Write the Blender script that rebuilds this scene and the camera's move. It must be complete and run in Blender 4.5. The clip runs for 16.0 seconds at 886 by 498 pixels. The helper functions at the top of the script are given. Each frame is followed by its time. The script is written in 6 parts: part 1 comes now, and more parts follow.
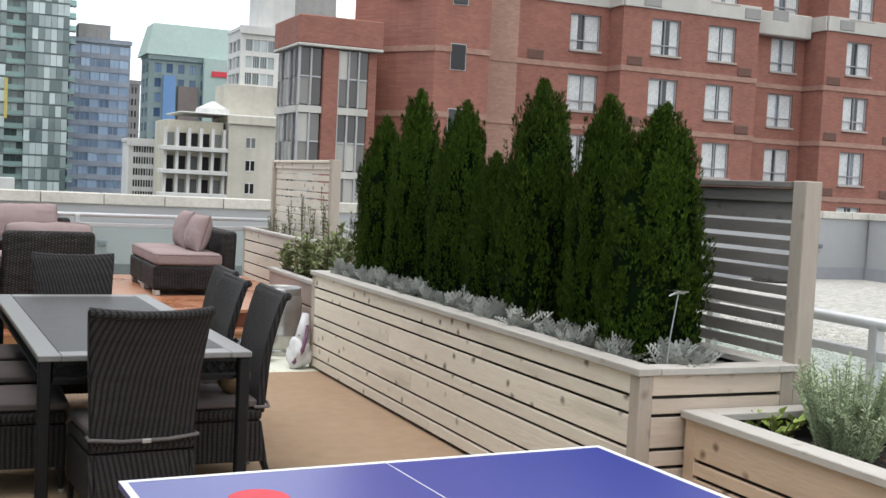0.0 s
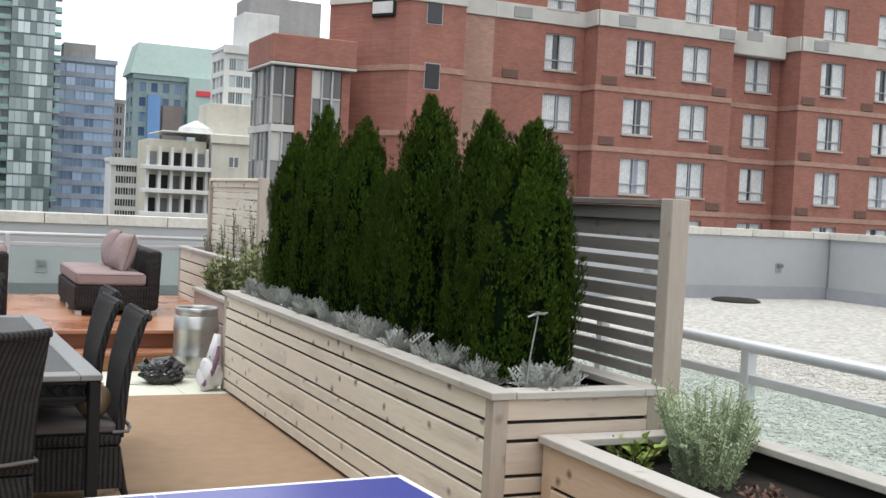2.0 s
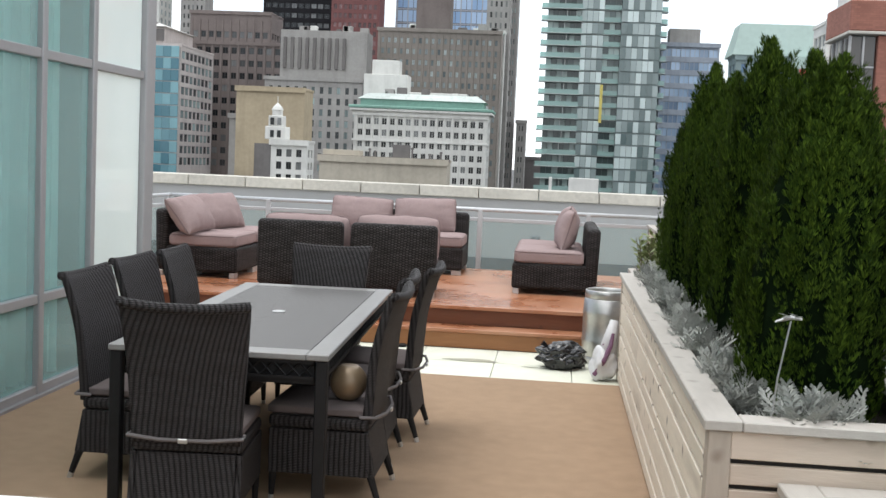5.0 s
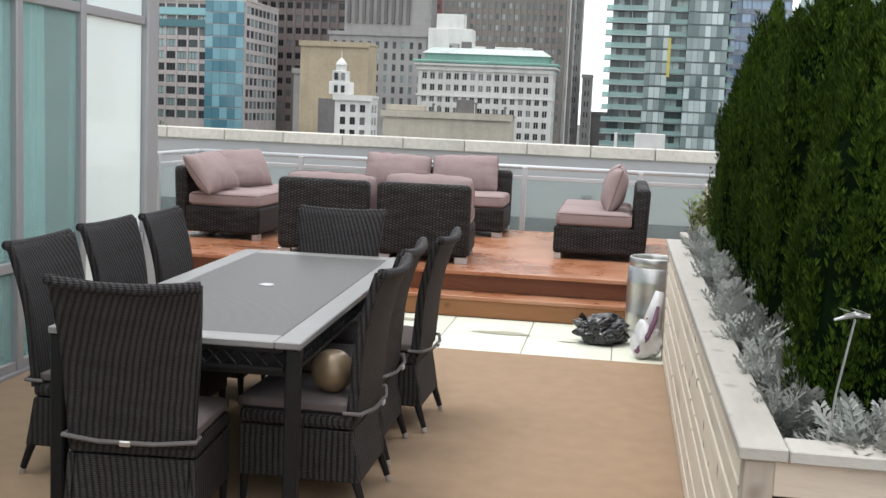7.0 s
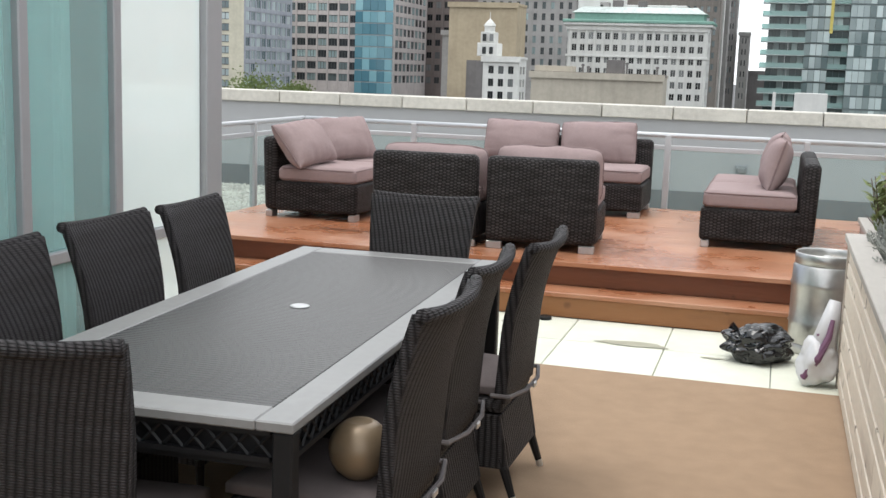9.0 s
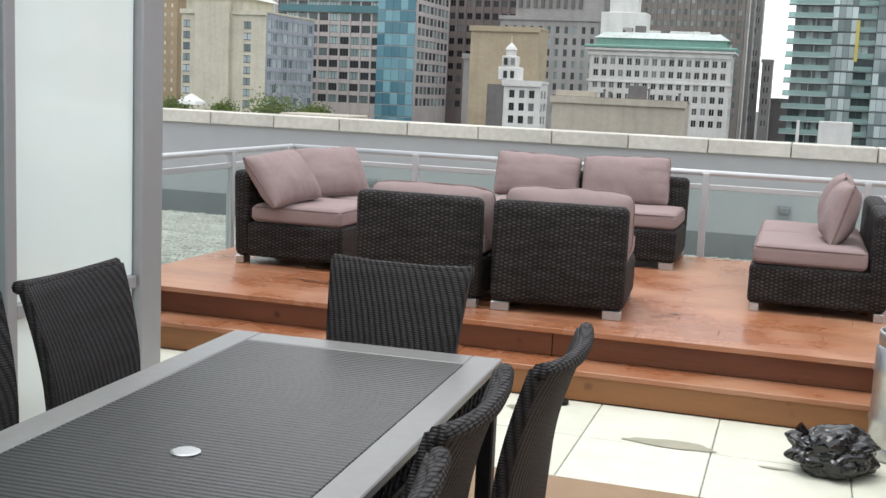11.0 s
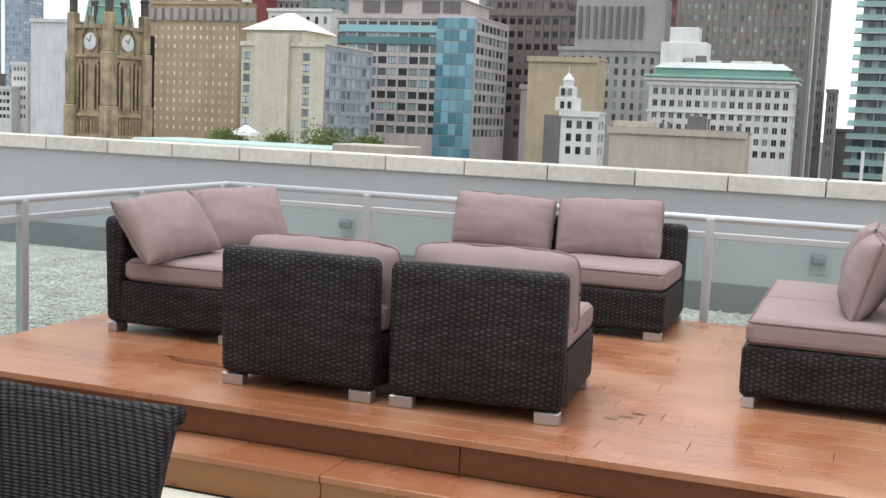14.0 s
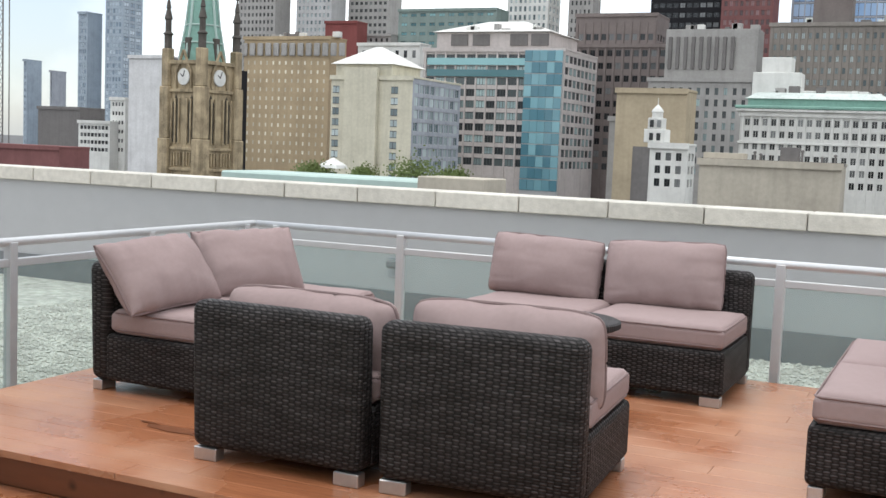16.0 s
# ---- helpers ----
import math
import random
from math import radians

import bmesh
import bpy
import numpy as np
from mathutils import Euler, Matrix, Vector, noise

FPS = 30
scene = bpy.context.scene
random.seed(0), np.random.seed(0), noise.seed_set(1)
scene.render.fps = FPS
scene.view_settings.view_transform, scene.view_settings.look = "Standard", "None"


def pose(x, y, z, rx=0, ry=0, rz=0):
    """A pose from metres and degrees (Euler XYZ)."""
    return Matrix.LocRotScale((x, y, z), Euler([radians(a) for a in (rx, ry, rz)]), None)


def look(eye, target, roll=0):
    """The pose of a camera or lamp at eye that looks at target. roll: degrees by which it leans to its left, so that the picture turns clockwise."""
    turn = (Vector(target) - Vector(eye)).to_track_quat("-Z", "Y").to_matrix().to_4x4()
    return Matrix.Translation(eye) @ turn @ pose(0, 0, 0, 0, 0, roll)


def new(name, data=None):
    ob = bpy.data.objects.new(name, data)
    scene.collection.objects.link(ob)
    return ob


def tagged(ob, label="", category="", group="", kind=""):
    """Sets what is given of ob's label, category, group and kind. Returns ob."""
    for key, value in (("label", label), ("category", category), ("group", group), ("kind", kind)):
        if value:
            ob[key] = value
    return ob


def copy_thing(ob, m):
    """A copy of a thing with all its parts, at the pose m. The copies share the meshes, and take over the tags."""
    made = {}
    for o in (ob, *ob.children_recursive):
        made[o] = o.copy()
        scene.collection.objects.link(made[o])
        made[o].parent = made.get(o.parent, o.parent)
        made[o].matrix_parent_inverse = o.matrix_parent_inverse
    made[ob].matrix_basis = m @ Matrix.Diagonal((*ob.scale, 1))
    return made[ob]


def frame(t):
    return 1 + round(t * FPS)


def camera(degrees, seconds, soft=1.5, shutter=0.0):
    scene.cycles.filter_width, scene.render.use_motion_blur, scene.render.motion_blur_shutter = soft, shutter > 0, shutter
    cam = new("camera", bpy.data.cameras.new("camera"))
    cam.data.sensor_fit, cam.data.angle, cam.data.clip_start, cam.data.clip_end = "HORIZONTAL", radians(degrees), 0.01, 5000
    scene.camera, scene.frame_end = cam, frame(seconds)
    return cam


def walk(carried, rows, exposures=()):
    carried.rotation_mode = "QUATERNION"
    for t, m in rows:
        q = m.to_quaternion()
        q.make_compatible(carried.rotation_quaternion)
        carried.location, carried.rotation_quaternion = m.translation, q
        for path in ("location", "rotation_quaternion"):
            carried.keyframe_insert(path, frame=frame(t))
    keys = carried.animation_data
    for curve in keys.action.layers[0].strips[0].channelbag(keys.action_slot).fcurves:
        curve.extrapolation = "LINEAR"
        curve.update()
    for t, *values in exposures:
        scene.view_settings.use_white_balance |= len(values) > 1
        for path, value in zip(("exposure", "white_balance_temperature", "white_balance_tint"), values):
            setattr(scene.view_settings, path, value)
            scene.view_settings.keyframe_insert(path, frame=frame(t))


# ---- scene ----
cam = camera(43.0, 16.0)
PATH = [
    (0, (-2.815, -4.136, 1.579), (-2.0051, -2.3114, 1.4651), 2.80),
    (0.5, (-2.771, -4.12, 1.574), (-1.9447, -2.3012, 1.4660), 2.81),
    (1, (-2.708, -4.128, 1.583), (-1.8611, -2.3185, 1.4874), 3.14),
    (1.5, (-2.529, -4.227, 1.601), (-1.6842, -2.4159, 1.5203), 3.07),
    (2, (-2.201, -4.23, 1.599), (-1.3720, -2.4114, 1.5208), 2.84),
    (2.4, (-1.917, -4.212, 1.6), (-1.107, -2.386, 1.513), 3.1),
    (2.5, (-1.858, -4.205, 1.614), (-1.0537, -2.3768, 1.5195), 3.46),
    (2.7, (-1.723, -4.211, 1.61), (-0.971, -2.361, 1.507), 3.5),
    (3, (-1.535, -4.179, 1.593), (-0.8903, -2.2899, 1.4639), 3.42),
    (3.5, (-1.242, -4.088, 1.585), (-0.8728, -2.1286, 1.4312), 3.46),
    (4, (-1.001, -4.136, 1.624), (-0.9137, -2.1439, 1.4659), 2.86),
    (4.5, (-0.687, -3.889, 1.605), (-0.7914, -1.8970, 1.4525), 2.32),
    (7, (-0.35, -2.797, 1.601), (-0.6533, -0.8358, 1.3580), 2.49),
    (7.5, (-0.313, -2.435, 1.598), (-0.6840, -0.4879, 1.3316), 2.12),
    (8, (-0.337, -2.028, 1.603), (-0.7786, -0.0991, 1.3122), 2.06),
    (8.5, (-0.349, -1.658, 1.601), (-0.875, 0.245, 1.284), 1.4),
    (11, (-0.666, 0.065, 1.615), (-1.2567, 1.9543, 1.3343), 2.62),
    (11.5, (-0.669, 0.403, 1.621), (-1.2364, 2.3096, 1.4094), 2.74),
    (12, (-0.620, 0.736, 1.628), (-1.1808, 2.6488, 1.4637), 2.68),
    (12.5, (-0.554, 1.048, 1.606), (-1.1278, 2.9556, 1.4374), 2.76),
    (13, (-0.506, 1.365, 1.609), (-1.1131, 3.2594, 1.4014), 2.63),
    (13.5, (-0.429, 1.656, 1.622), (-1.0858, 3.5301, 1.3871), 2.30),
    (14, (-0.42, 1.886, 1.627), (-1.1165, 3.7466, 1.3951), 2.50),
    (14.5, (-0.416, 2.13, 1.63), (-1.1539, 3.9767, 1.4127), 2.65),
    (15, (-0.382, 2.374, 1.647), (-1.1655, 4.2023, 1.4390), 2.32),
    (15.5, (-0.384, 2.597, 1.651), (-1.2047, 4.4103, 1.4557), 2.25),
    (16, (-0.395, 2.744, 1.648), (-1.2398, 4.5472, 1.4662), 2.30),
]
walk(cam, [(t, look(e, g, r)) for t, e, g, r in PATH], [(0, 0.0), (4.5, 0.02), (7.0, 0.1), (8.5, 0.1), (11.0, 0.0), (12.5, -0.03), (14.0, 0.05), (16.0, 0.04)])

# ---- light ----
world = bpy.data.worlds.new("sky")
scene.world = world
world.use_nodes = True
wn, wl = world.node_tree.nodes, world.node_tree.links
sky = wn.new("ShaderNodeTexSky")
sky.sky_type = "NISHITA"
sky.sun_disc = False
sky.sun_elevation = radians(74)
sky.sun_rotation = radians(252)
wco = wn.new("ShaderNodeTexCoord")
cloud = wn.new("ShaderNodeTexNoise")
cloud.inputs["Scale"].default_value = 2.3
cloud.inputs["Detail"].default_value = 6
cramp = wn.new("ShaderNodeValToRGB")
cramp.color_ramp.elements[0].position = 0.30
cramp.color_ramp.elements[0].color = (0.25, 0.25, 0.25, 1)
cramp.color_ramp.elements[1].position = 0.55
west = wn.new("ShaderNodeSeparateXYZ")
clear = wn.new("ShaderNodeMapRange")
clear.inputs[1].default_value, clear.inputs[2].default_value = -0.72, -0.55
clear.inputs[3].default_value, clear.inputs[4].default_value = -0.22, 0.0
cadd = wn.new("ShaderNodeMath")
haze = wn.new("ShaderNodeMixRGB")
haze.blend_type = "MULTIPLY"
haze.inputs[0].default_value = 1.0
haze.inputs[2].default_value = (0.62, 0.66, 0.70, 1)
cmix = wn.new("ShaderNodeMixRGB")
cmix.inputs[2].default_value = (9.6, 9.9, 10.2, 1)
wl.new(wco.outputs["Generated"], cloud.inputs["Vector"])
wl.new(wco.outputs["Generated"], west.inputs[0])
wl.new(west.outputs[0], clear.inputs[0])
wl.new(cloud.outputs[0], cadd.inputs[0])
wl.new(clear.outputs[0], cadd.inputs[1])
wl.new(cadd.outputs[0], cramp.inputs[0])
wl.new(cramp.outputs[0], cmix.inputs[0])
wl.new(sky.outputs[0], haze.inputs[1])
wl.new(haze.outputs[0], cmix.inputs[1])
wl.new(cmix.outputs[0], wn["Background"].inputs["Color"])
wn["Background"].inputs["Strength"].default_value = 0.18
sun = new("sun", bpy.data.lights.new("sun", "SUN"))
sun.data.energy, sun.data.angle, sun.data.color = 1.4, radians(30), (1, 0.97, 0.93)
sun.matrix_world = look((-15, -5, 58), (0, 0, 0))


# ---- materials ----
def mat(name, color, rough=0.7, metal=0.0, vary=0.15, scale=6.0, bump=0.0, bump_scale=60.0, spec=0.5, rand=0.0, stretch=(1, 1, 1), tint=None):
    """Principled surface with two scales of mottling, fine relief and a per-object shift."""
    m = bpy.data.materials.new(name)
    m.use_nodes = True
    n, l = m.node_tree.nodes, m.node_tree.links
    b = n["Principled BSDF"]
    b.inputs["Roughness"].default_value = rough
    b.inputs["Metallic"].default_value = metal
    b.inputs["Specular IOR Level"].default_value = spec
    co = n.new("ShaderNodeTexCoord")
    mp = n.new("ShaderNodeMapping")
    mp.inputs["Scale"].default_value = stretch
    l.new(co.outputs["Object"], mp.inputs[0])
    oi = n.new("ShaderNodeObjectInfo")
    if rand:
        sh = n.new("ShaderNodeVectorMath")
        sh.operation = "MULTIPLY_ADD"
        cmb = n.new("ShaderNodeCombineXYZ")
        for i in range(3):
            l.new(oi.outputs["Random"], cmb.inputs[i])
        l.new(cmb.outputs[0], sh.inputs[0])
        sh.inputs[1].default_value = (17, 31, 23)
        l.new(mp.outputs[0], sh.inputs[2])
        vec = sh.outputs[0]
    else:
        vec = mp.outputs[0]
    big = n.new("ShaderNodeTexNoise")
    big.inputs["Scale"].default_value, big.inputs["Detail"].default_value = scale * 0.25, 4
    small = n.new("ShaderNodeTexNoise")
    small.inputs["Scale"].default_value, small.inputs["Detail"].default_value = scale * 3, 6
    for t in (big, small):
        l.new(vec, t.inputs["Vector"])
    add = n.new("ShaderNodeMath")
    add.operation = "ADD"
    l.new(big.outputs[0], add.inputs[0])
    l.new(small.outputs[0], add.inputs[1])
    fac = add.outputs[0]
    if rand:
        ra = n.new("ShaderNodeMath")
        ra.operation = "MULTIPLY_ADD"
        l.new(oi.outputs["Random"], ra.inputs[0])
        ra.inputs[1].default_value = rand
        l.new(fac, ra.inputs[2])
        fac = ra.outputs[0]
    mr = n.new("ShaderNodeMapRange")
    mr.inputs[1].default_value, mr.inputs[2].default_value = 0.55, 1.45 + rand
    l.new(fac, mr.inputs[0])
    mx = n.new("ShaderNodeMixRGB")
    lo = [max(0, c * (1 - vary)) for c in color]
    hi = [min(1, c * (1 + vary)) for c in (tint or color)]
    mx.inputs[1].default_value, mx.inputs[2].default_value = (*lo, 1), (*hi, 1)
    l.new(mr.outputs[0], mx.inputs[0])
    l.new(mx.outputs[0], b.inputs["Base Color"])
    if bump:
        bn = n.new("ShaderNodeTexNoise")
        bn.inputs["Scale"].default_value, bn.inputs["Detail"].default_value = bump_scale, 5
        l.new(vec, bn.inputs["Vector"])
        bp = n.new("ShaderNodeBump")
        bp.inputs["Strength"].default_value, bp.inputs["Distance"].default_value = bump, 0.01
        l.new(bn.outputs[0], bp.inputs["Height"])
        l.new(bp.outputs[0], b.inputs["Normal"])
    return m


def nodes_of(m):
    return m.node_tree.nodes, m.node_tree.links, m.node_tree.nodes["Principled BSDF"]


def wood(name, color, dark, knots=0.5, grain=(1, 1, 1), rough=0.7):
    """Softwood board: long grain, weather stains and dark knots; the grain runs along the axis with the small factor."""
    m = mat(name, color, rough, vary=0.16, scale=5, bump=0.25, bump_scale=20, rand=0.7, stretch=grain)
    n, l, b = nodes_of(m)
    src = b.inputs["Base Color"].links[0].from_socket
    vec = [x for x in n if x.type == "VECT_MATH"][0].outputs[0]
    off = [x for x in n if x.type == "VECT_MATH"][0].inputs[0].links[0].from_socket
    co = [x for x in n if x.type == "TEX_COORD"][0]
    kv = n.new("ShaderNodeVectorMath")
    kv.operation = "MULTIPLY_ADD"
    kv.inputs[1].default_value = (13, 7, 19)
    l.new(off, kv.inputs[0])
    l.new(co.outputs["Object"], kv.inputs[2])
    wb_ = n.new("ShaderNodeTexNoise")
    wb_.inputs["Scale"].default_value = 9
    l.new(kv.outputs[0], wb_.inputs["Vector"])
    ks = n.new("ShaderNodeVectorMath")
    ks.operation = "MULTIPLY_ADD"
    ks.inputs[1].default_value = (0.05, 0.05, 0.05)
    l.new(wb_.outputs["Color"], ks.inputs[0])
    l.new(kv.outputs[0], ks.inputs[2])
    v = n.new("ShaderNodeTexVoronoi")
    v.inputs["Scale"].default_value = 6.5
    l.new(ks.outputs[0], v.inputs["Vector"])
    kr = n.new("ShaderNodeValToRGB")
    kr.color_ramp.elements[0].position, kr.color_ramp.elements[0].color = 0.06, (1, 1, 1, 1)
    kr.color_ramp.elements[1].position, kr.color_ramp.elements[1].color = 0.20, (0, 0, 0, 1)
    l.new(v.outputs["Distance"], kr.inputs[0])
    km = n.new("ShaderNodeMath")
    km.operation = "MULTIPLY"
    km.inputs[1].default_value = knots
    l.new(kr.outputs[0], km.inputs[0])
    mx = n.new("ShaderNodeMixRGB")
    mx.inputs[2].default_value = (*dark, 1)
    l.new(km.outputs[0], mx.inputs[0])
    l.new(src, mx.inputs[1])
    st = n.new("ShaderNodeTexNoise")
    st.inputs["Scale"].default_value, st.inputs["Detail"].default_value = 2.2, 8
    l.new(vec, st.inputs["Vector"])
    sr = n.new("ShaderNodeMapRange")
    sr.inputs[1].default_value, sr.inputs[2].default_value, sr.inputs[4].default_value = 0.56, 0.75, 0.55
    l.new(st.outputs[0], sr.inputs[0])
    m2 = n.new("ShaderNodeMixRGB")
    m2.inputs[2].default_value = (*[0.5 * (a + c) for a, c in zip(color, dark)], 1)
    l.new(sr.outputs[0], m2.inputs[0])
    l.new(mx.outputs[0], m2.inputs[1])
    l.new(m2.outputs[0], b.inputs["Base Color"])
    return m


def wicker(name, lo, hi, rib=0.027, strand=0.013, sway=0.010, depth=0.006, edge=0.35, under=0.3, grit=0.45, band=2.0):
    """Woven resin: flat strands pass over and under upright stakes, each crossing a little different in tone."""
    m = mat(name, lo, 0.6, vary=0.2, scale=8, spec=0.18)
    n, l, b = nodes_of(m)
    co = [x for x in n if x.type == "TEX_COORD"][0]
    sp = n.new("ShaderNodeSeparateXYZ")
    l.new(co.outputs["Object"], sp.inputs[0])

    def math(op, a, c=None):
        q = n.new("ShaderNodeMath")
        q.operation = op
        for i, v in enumerate((a, c)):
            if v is None:
                continue
            if isinstance(v, (int, float)):
                q.inputs[i].default_value = v
            else:
                l.new(v, q.inputs[i])
        return q.outputs[0]
    wv = n.new("ShaderNodeTexNoise")
    wv.inputs["Scale"].default_value, wv.inputs["Detail"].default_value = 8, 4
    l.new(co.outputs["Object"], wv.inputs["Vector"])
    wob = math("MULTIPLY", math("SUBTRACT", wv.outputs[0], 0.5), sway)
    col = math("MULTIPLY", math("ADD", math("ADD", sp.outputs[0], sp.outputs[1]), math("MULTIPLY", wob, 2.0)), 1 / rib)
    row = math("MULTIPLY", math("ADD", sp.outputs[2], wob), 1 / strand)
    ci, ri = math("FLOOR", col), math("FLOOR", row)
    bulge = math("SINE", math("MULTIPLY", math("FRACT", col), 3.14159))
    flat = math("POWER", bulge, edge)
    rnd = math("POWER", math("SINE", math("MULTIPLY", math("FRACT", row), 3.14159)), 0.6)
    over = math("FLOORED_MODULO", math("ADD", ci, ri), 2.0)
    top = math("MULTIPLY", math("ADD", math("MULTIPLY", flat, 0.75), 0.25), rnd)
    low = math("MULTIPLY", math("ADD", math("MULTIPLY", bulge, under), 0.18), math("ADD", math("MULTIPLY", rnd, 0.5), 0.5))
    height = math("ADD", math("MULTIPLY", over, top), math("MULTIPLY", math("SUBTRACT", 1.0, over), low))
    cell = n.new("ShaderNodeCombineXYZ")
    l.new(math("ADD", ci, 0.5), cell.inputs[0])
    l.new(math("ADD", ri, 0.5), cell.inputs[1])
    wn_ = n.new("ShaderNodeTexWhiteNoise")
    wn_.noise_dimensions = "2D"
    l.new(cell.outputs[0], wn_.inputs["Vector"])
    big = n.new("ShaderNodeTexNoise")
    big.inputs["Scale"].default_value, big.inputs["Detail"].default_value = 5, 3
    st = n.new("ShaderNodeMapping")
    st.inputs["Scale"].default_value = (1, 1, 5)
    l.new(co.outputs["Object"], st.inputs[0])
    l.new(st.outputs[0], big.inputs["Vector"])
    tone = math("MULTIPLY", math("ADD", math("MULTIPLY", wn_.outputs["Value"], grit), 1.0 - 0.6 * grit), math("MULTIPLY", math("POWER", big.outputs[0], band), 0.8 * 2 ** band))
    hue = n.new("ShaderNodeMixRGB")
    hue.inputs[1].default_value, hue.inputs[2].default_value = (*hi, 1), (hi[0] * 0.9, hi[1] * 0.98, hi[2] * 1.12, 1)
    l.new(big.outputs[0], hue.inputs[0])
    # Weave height also drives the colour: crevice shade and strand highlights painted in.
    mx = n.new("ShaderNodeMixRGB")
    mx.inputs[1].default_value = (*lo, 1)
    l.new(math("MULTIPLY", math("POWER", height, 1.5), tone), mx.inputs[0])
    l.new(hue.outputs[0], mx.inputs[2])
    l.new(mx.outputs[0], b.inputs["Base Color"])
    bp = n.new("ShaderNodeBump")
    bp.inputs["Strength"].default_value, bp.inputs["Distance"].default_value = 0.9, depth
    l.new(height, bp.inputs["Height"])
    l.new(bp.outputs[0], b.inputs["Normal"])
    return m


def deck_wood(name, color, dark, worn, grain=(0.5, 3, 3), rough=0.3, amount=0.5):
    """Oiled deck boards: the wood above, with pale rubbed patches and a gloss that comes and goes."""
    m = wood(name, color, dark, 0.12, grain, rough)
    n, l, b = nodes_of(m)
    src = b.inputs["Base Color"].links[0].from_socket
    geo = n.new("ShaderNodeNewGeometry")
    pt = n.new("ShaderNodeTexNoise")
    pt.inputs["Scale"].default_value, pt.inputs["Detail"].default_value = 1.7, 7
    l.new(geo.outputs["Position"], pt.inputs["Vector"])
    mr = n.new("ShaderNodeMapRange")
    mr.inputs[1].default_value, mr.inputs[2].default_value, mr.inputs[4].default_value = 0.44, 0.68, amount
    l.new(pt.outputs[0], mr.inputs[0])
    mx = n.new("ShaderNodeMixRGB")
    mx.inputs[2].default_value = (*worn, 1)
    l.new(mr.outputs[0], mx.inputs[0])
    l.new(src, mx.inputs[1])
    l.new(mx.outputs[0], b.inputs["Base Color"])
    rr = n.new("ShaderNodeMapRange")
    rr.inputs[1].default_value, rr.inputs[2].default_value = 0.35, 0.65
    rr.inputs[3].default_value, rr.inputs[4].default_value = rough - 0.13, rough + 0.15
    l.new(pt.outputs[0], rr.inputs[0])
    l.new(rr.outputs[0], b.inputs["Roughness"])
    return m


def glass(name, color, rough=0.03, alpha=0.35):
    """Tinted sheet: partly see-through, with the gloss of glass."""
    m = bpy.data.materials.new(name)
    m.use_nodes = True
    n, l, b = nodes_of(m)
    out = n["Material Output"]
    tr = n.new("ShaderNodeBsdfTransparent")
    tr.inputs[0].default_value = (*color, 1)
    mx = n.new("ShaderNodeMixShader")
    mx.inputs[0].default_value = alpha
    b.inputs["Base Color"].default_value = (*color, 1)
    b.inputs["Roughness"].default_value = rough
    l.new(tr.outputs[0], mx.inputs[1])
    l.new(b.outputs[0], mx.inputs[2])
    l.new(mx.outputs[0], out.inputs[0])
    return m


# CEDAR_Y is paler: light on the planter's west face is put into its colour.
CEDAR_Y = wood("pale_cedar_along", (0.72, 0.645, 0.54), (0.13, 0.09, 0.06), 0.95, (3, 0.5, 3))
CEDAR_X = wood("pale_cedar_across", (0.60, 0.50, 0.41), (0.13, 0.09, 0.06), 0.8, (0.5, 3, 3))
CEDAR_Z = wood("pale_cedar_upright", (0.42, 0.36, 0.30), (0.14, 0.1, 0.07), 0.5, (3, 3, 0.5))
# Weathered grey, taken darker still: the cedars' shade is put into the colour.
GREY_SLAT = wood("weathered_grey_slat", (0.20, 0.185, 0.17), (0.07, 0.055, 0.045), 0.5, (3, 0.5, 3))
FRESH_CEDAR = wood("warm_cedar", (0.58, 0.43, 0.31), (0.14, 0.08, 0.05), 0.85, (3, 0.5, 3))
CAP_WOOD = wood("grey_cedar_cap", (0.47, 0.44, 0.40), (0.15, 0.12, 0.1), 0.4, (2, 0.5, 3))
DECK_WOOD = deck_wood("red_cedar_deck", (0.37, 0.142, 0.066), (0.17, 0.05, 0.022), (0.52, 0.30, 0.19), amount=0.62)
STEP_WOOD = wood("red_cedar_step", (0.27, 0.115, 0.042), (0.07, 0.025, 0.012), 0.7, (0.5, 3, 3), 0.5)
# Darker than the step wood: stain and the deck edge's shade in one colour.
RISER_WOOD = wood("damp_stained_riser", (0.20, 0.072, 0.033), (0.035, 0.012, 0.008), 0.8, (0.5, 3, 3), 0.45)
# Darker than BAND_GREY: dimming through the rail glass is put into the colour.
DARK_FLASH = mat("dark_roof_membrane", (0.15, 0.16, 0.165), 0.8, vary=0.2, scale=2)
DARK_GAP = mat("dark_lining", (0.025, 0.022, 0.02), 0.9)
SOIL = mat("soil", (0.022, 0.017, 0.013), 0.95, vary=0.5, scale=30, bump=1, bump_scale=90)
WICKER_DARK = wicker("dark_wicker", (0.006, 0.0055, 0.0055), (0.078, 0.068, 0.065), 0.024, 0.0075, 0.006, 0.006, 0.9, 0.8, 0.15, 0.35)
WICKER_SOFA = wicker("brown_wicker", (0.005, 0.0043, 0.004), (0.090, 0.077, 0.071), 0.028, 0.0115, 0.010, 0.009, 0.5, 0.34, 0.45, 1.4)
CUSHION = mat("mauve_canvas", (0.325, 0.247, 0.24), 0.9, vary=0.07, scale=14, bump=0.25, bump_scale=400, spec=0.2)
PIPING = mat("dark_piping", (0.21, 0.15, 0.145), 0.85)
SEAT_PAD = mat("grey_canvas", (0.12, 0.10, 0.098), 0.9, vary=0.08, scale=12, bump=0.2, bump_scale=400, spec=0.2)
STRAP = mat("grey_strap", (0.14, 0.125, 0.125), 0.7)
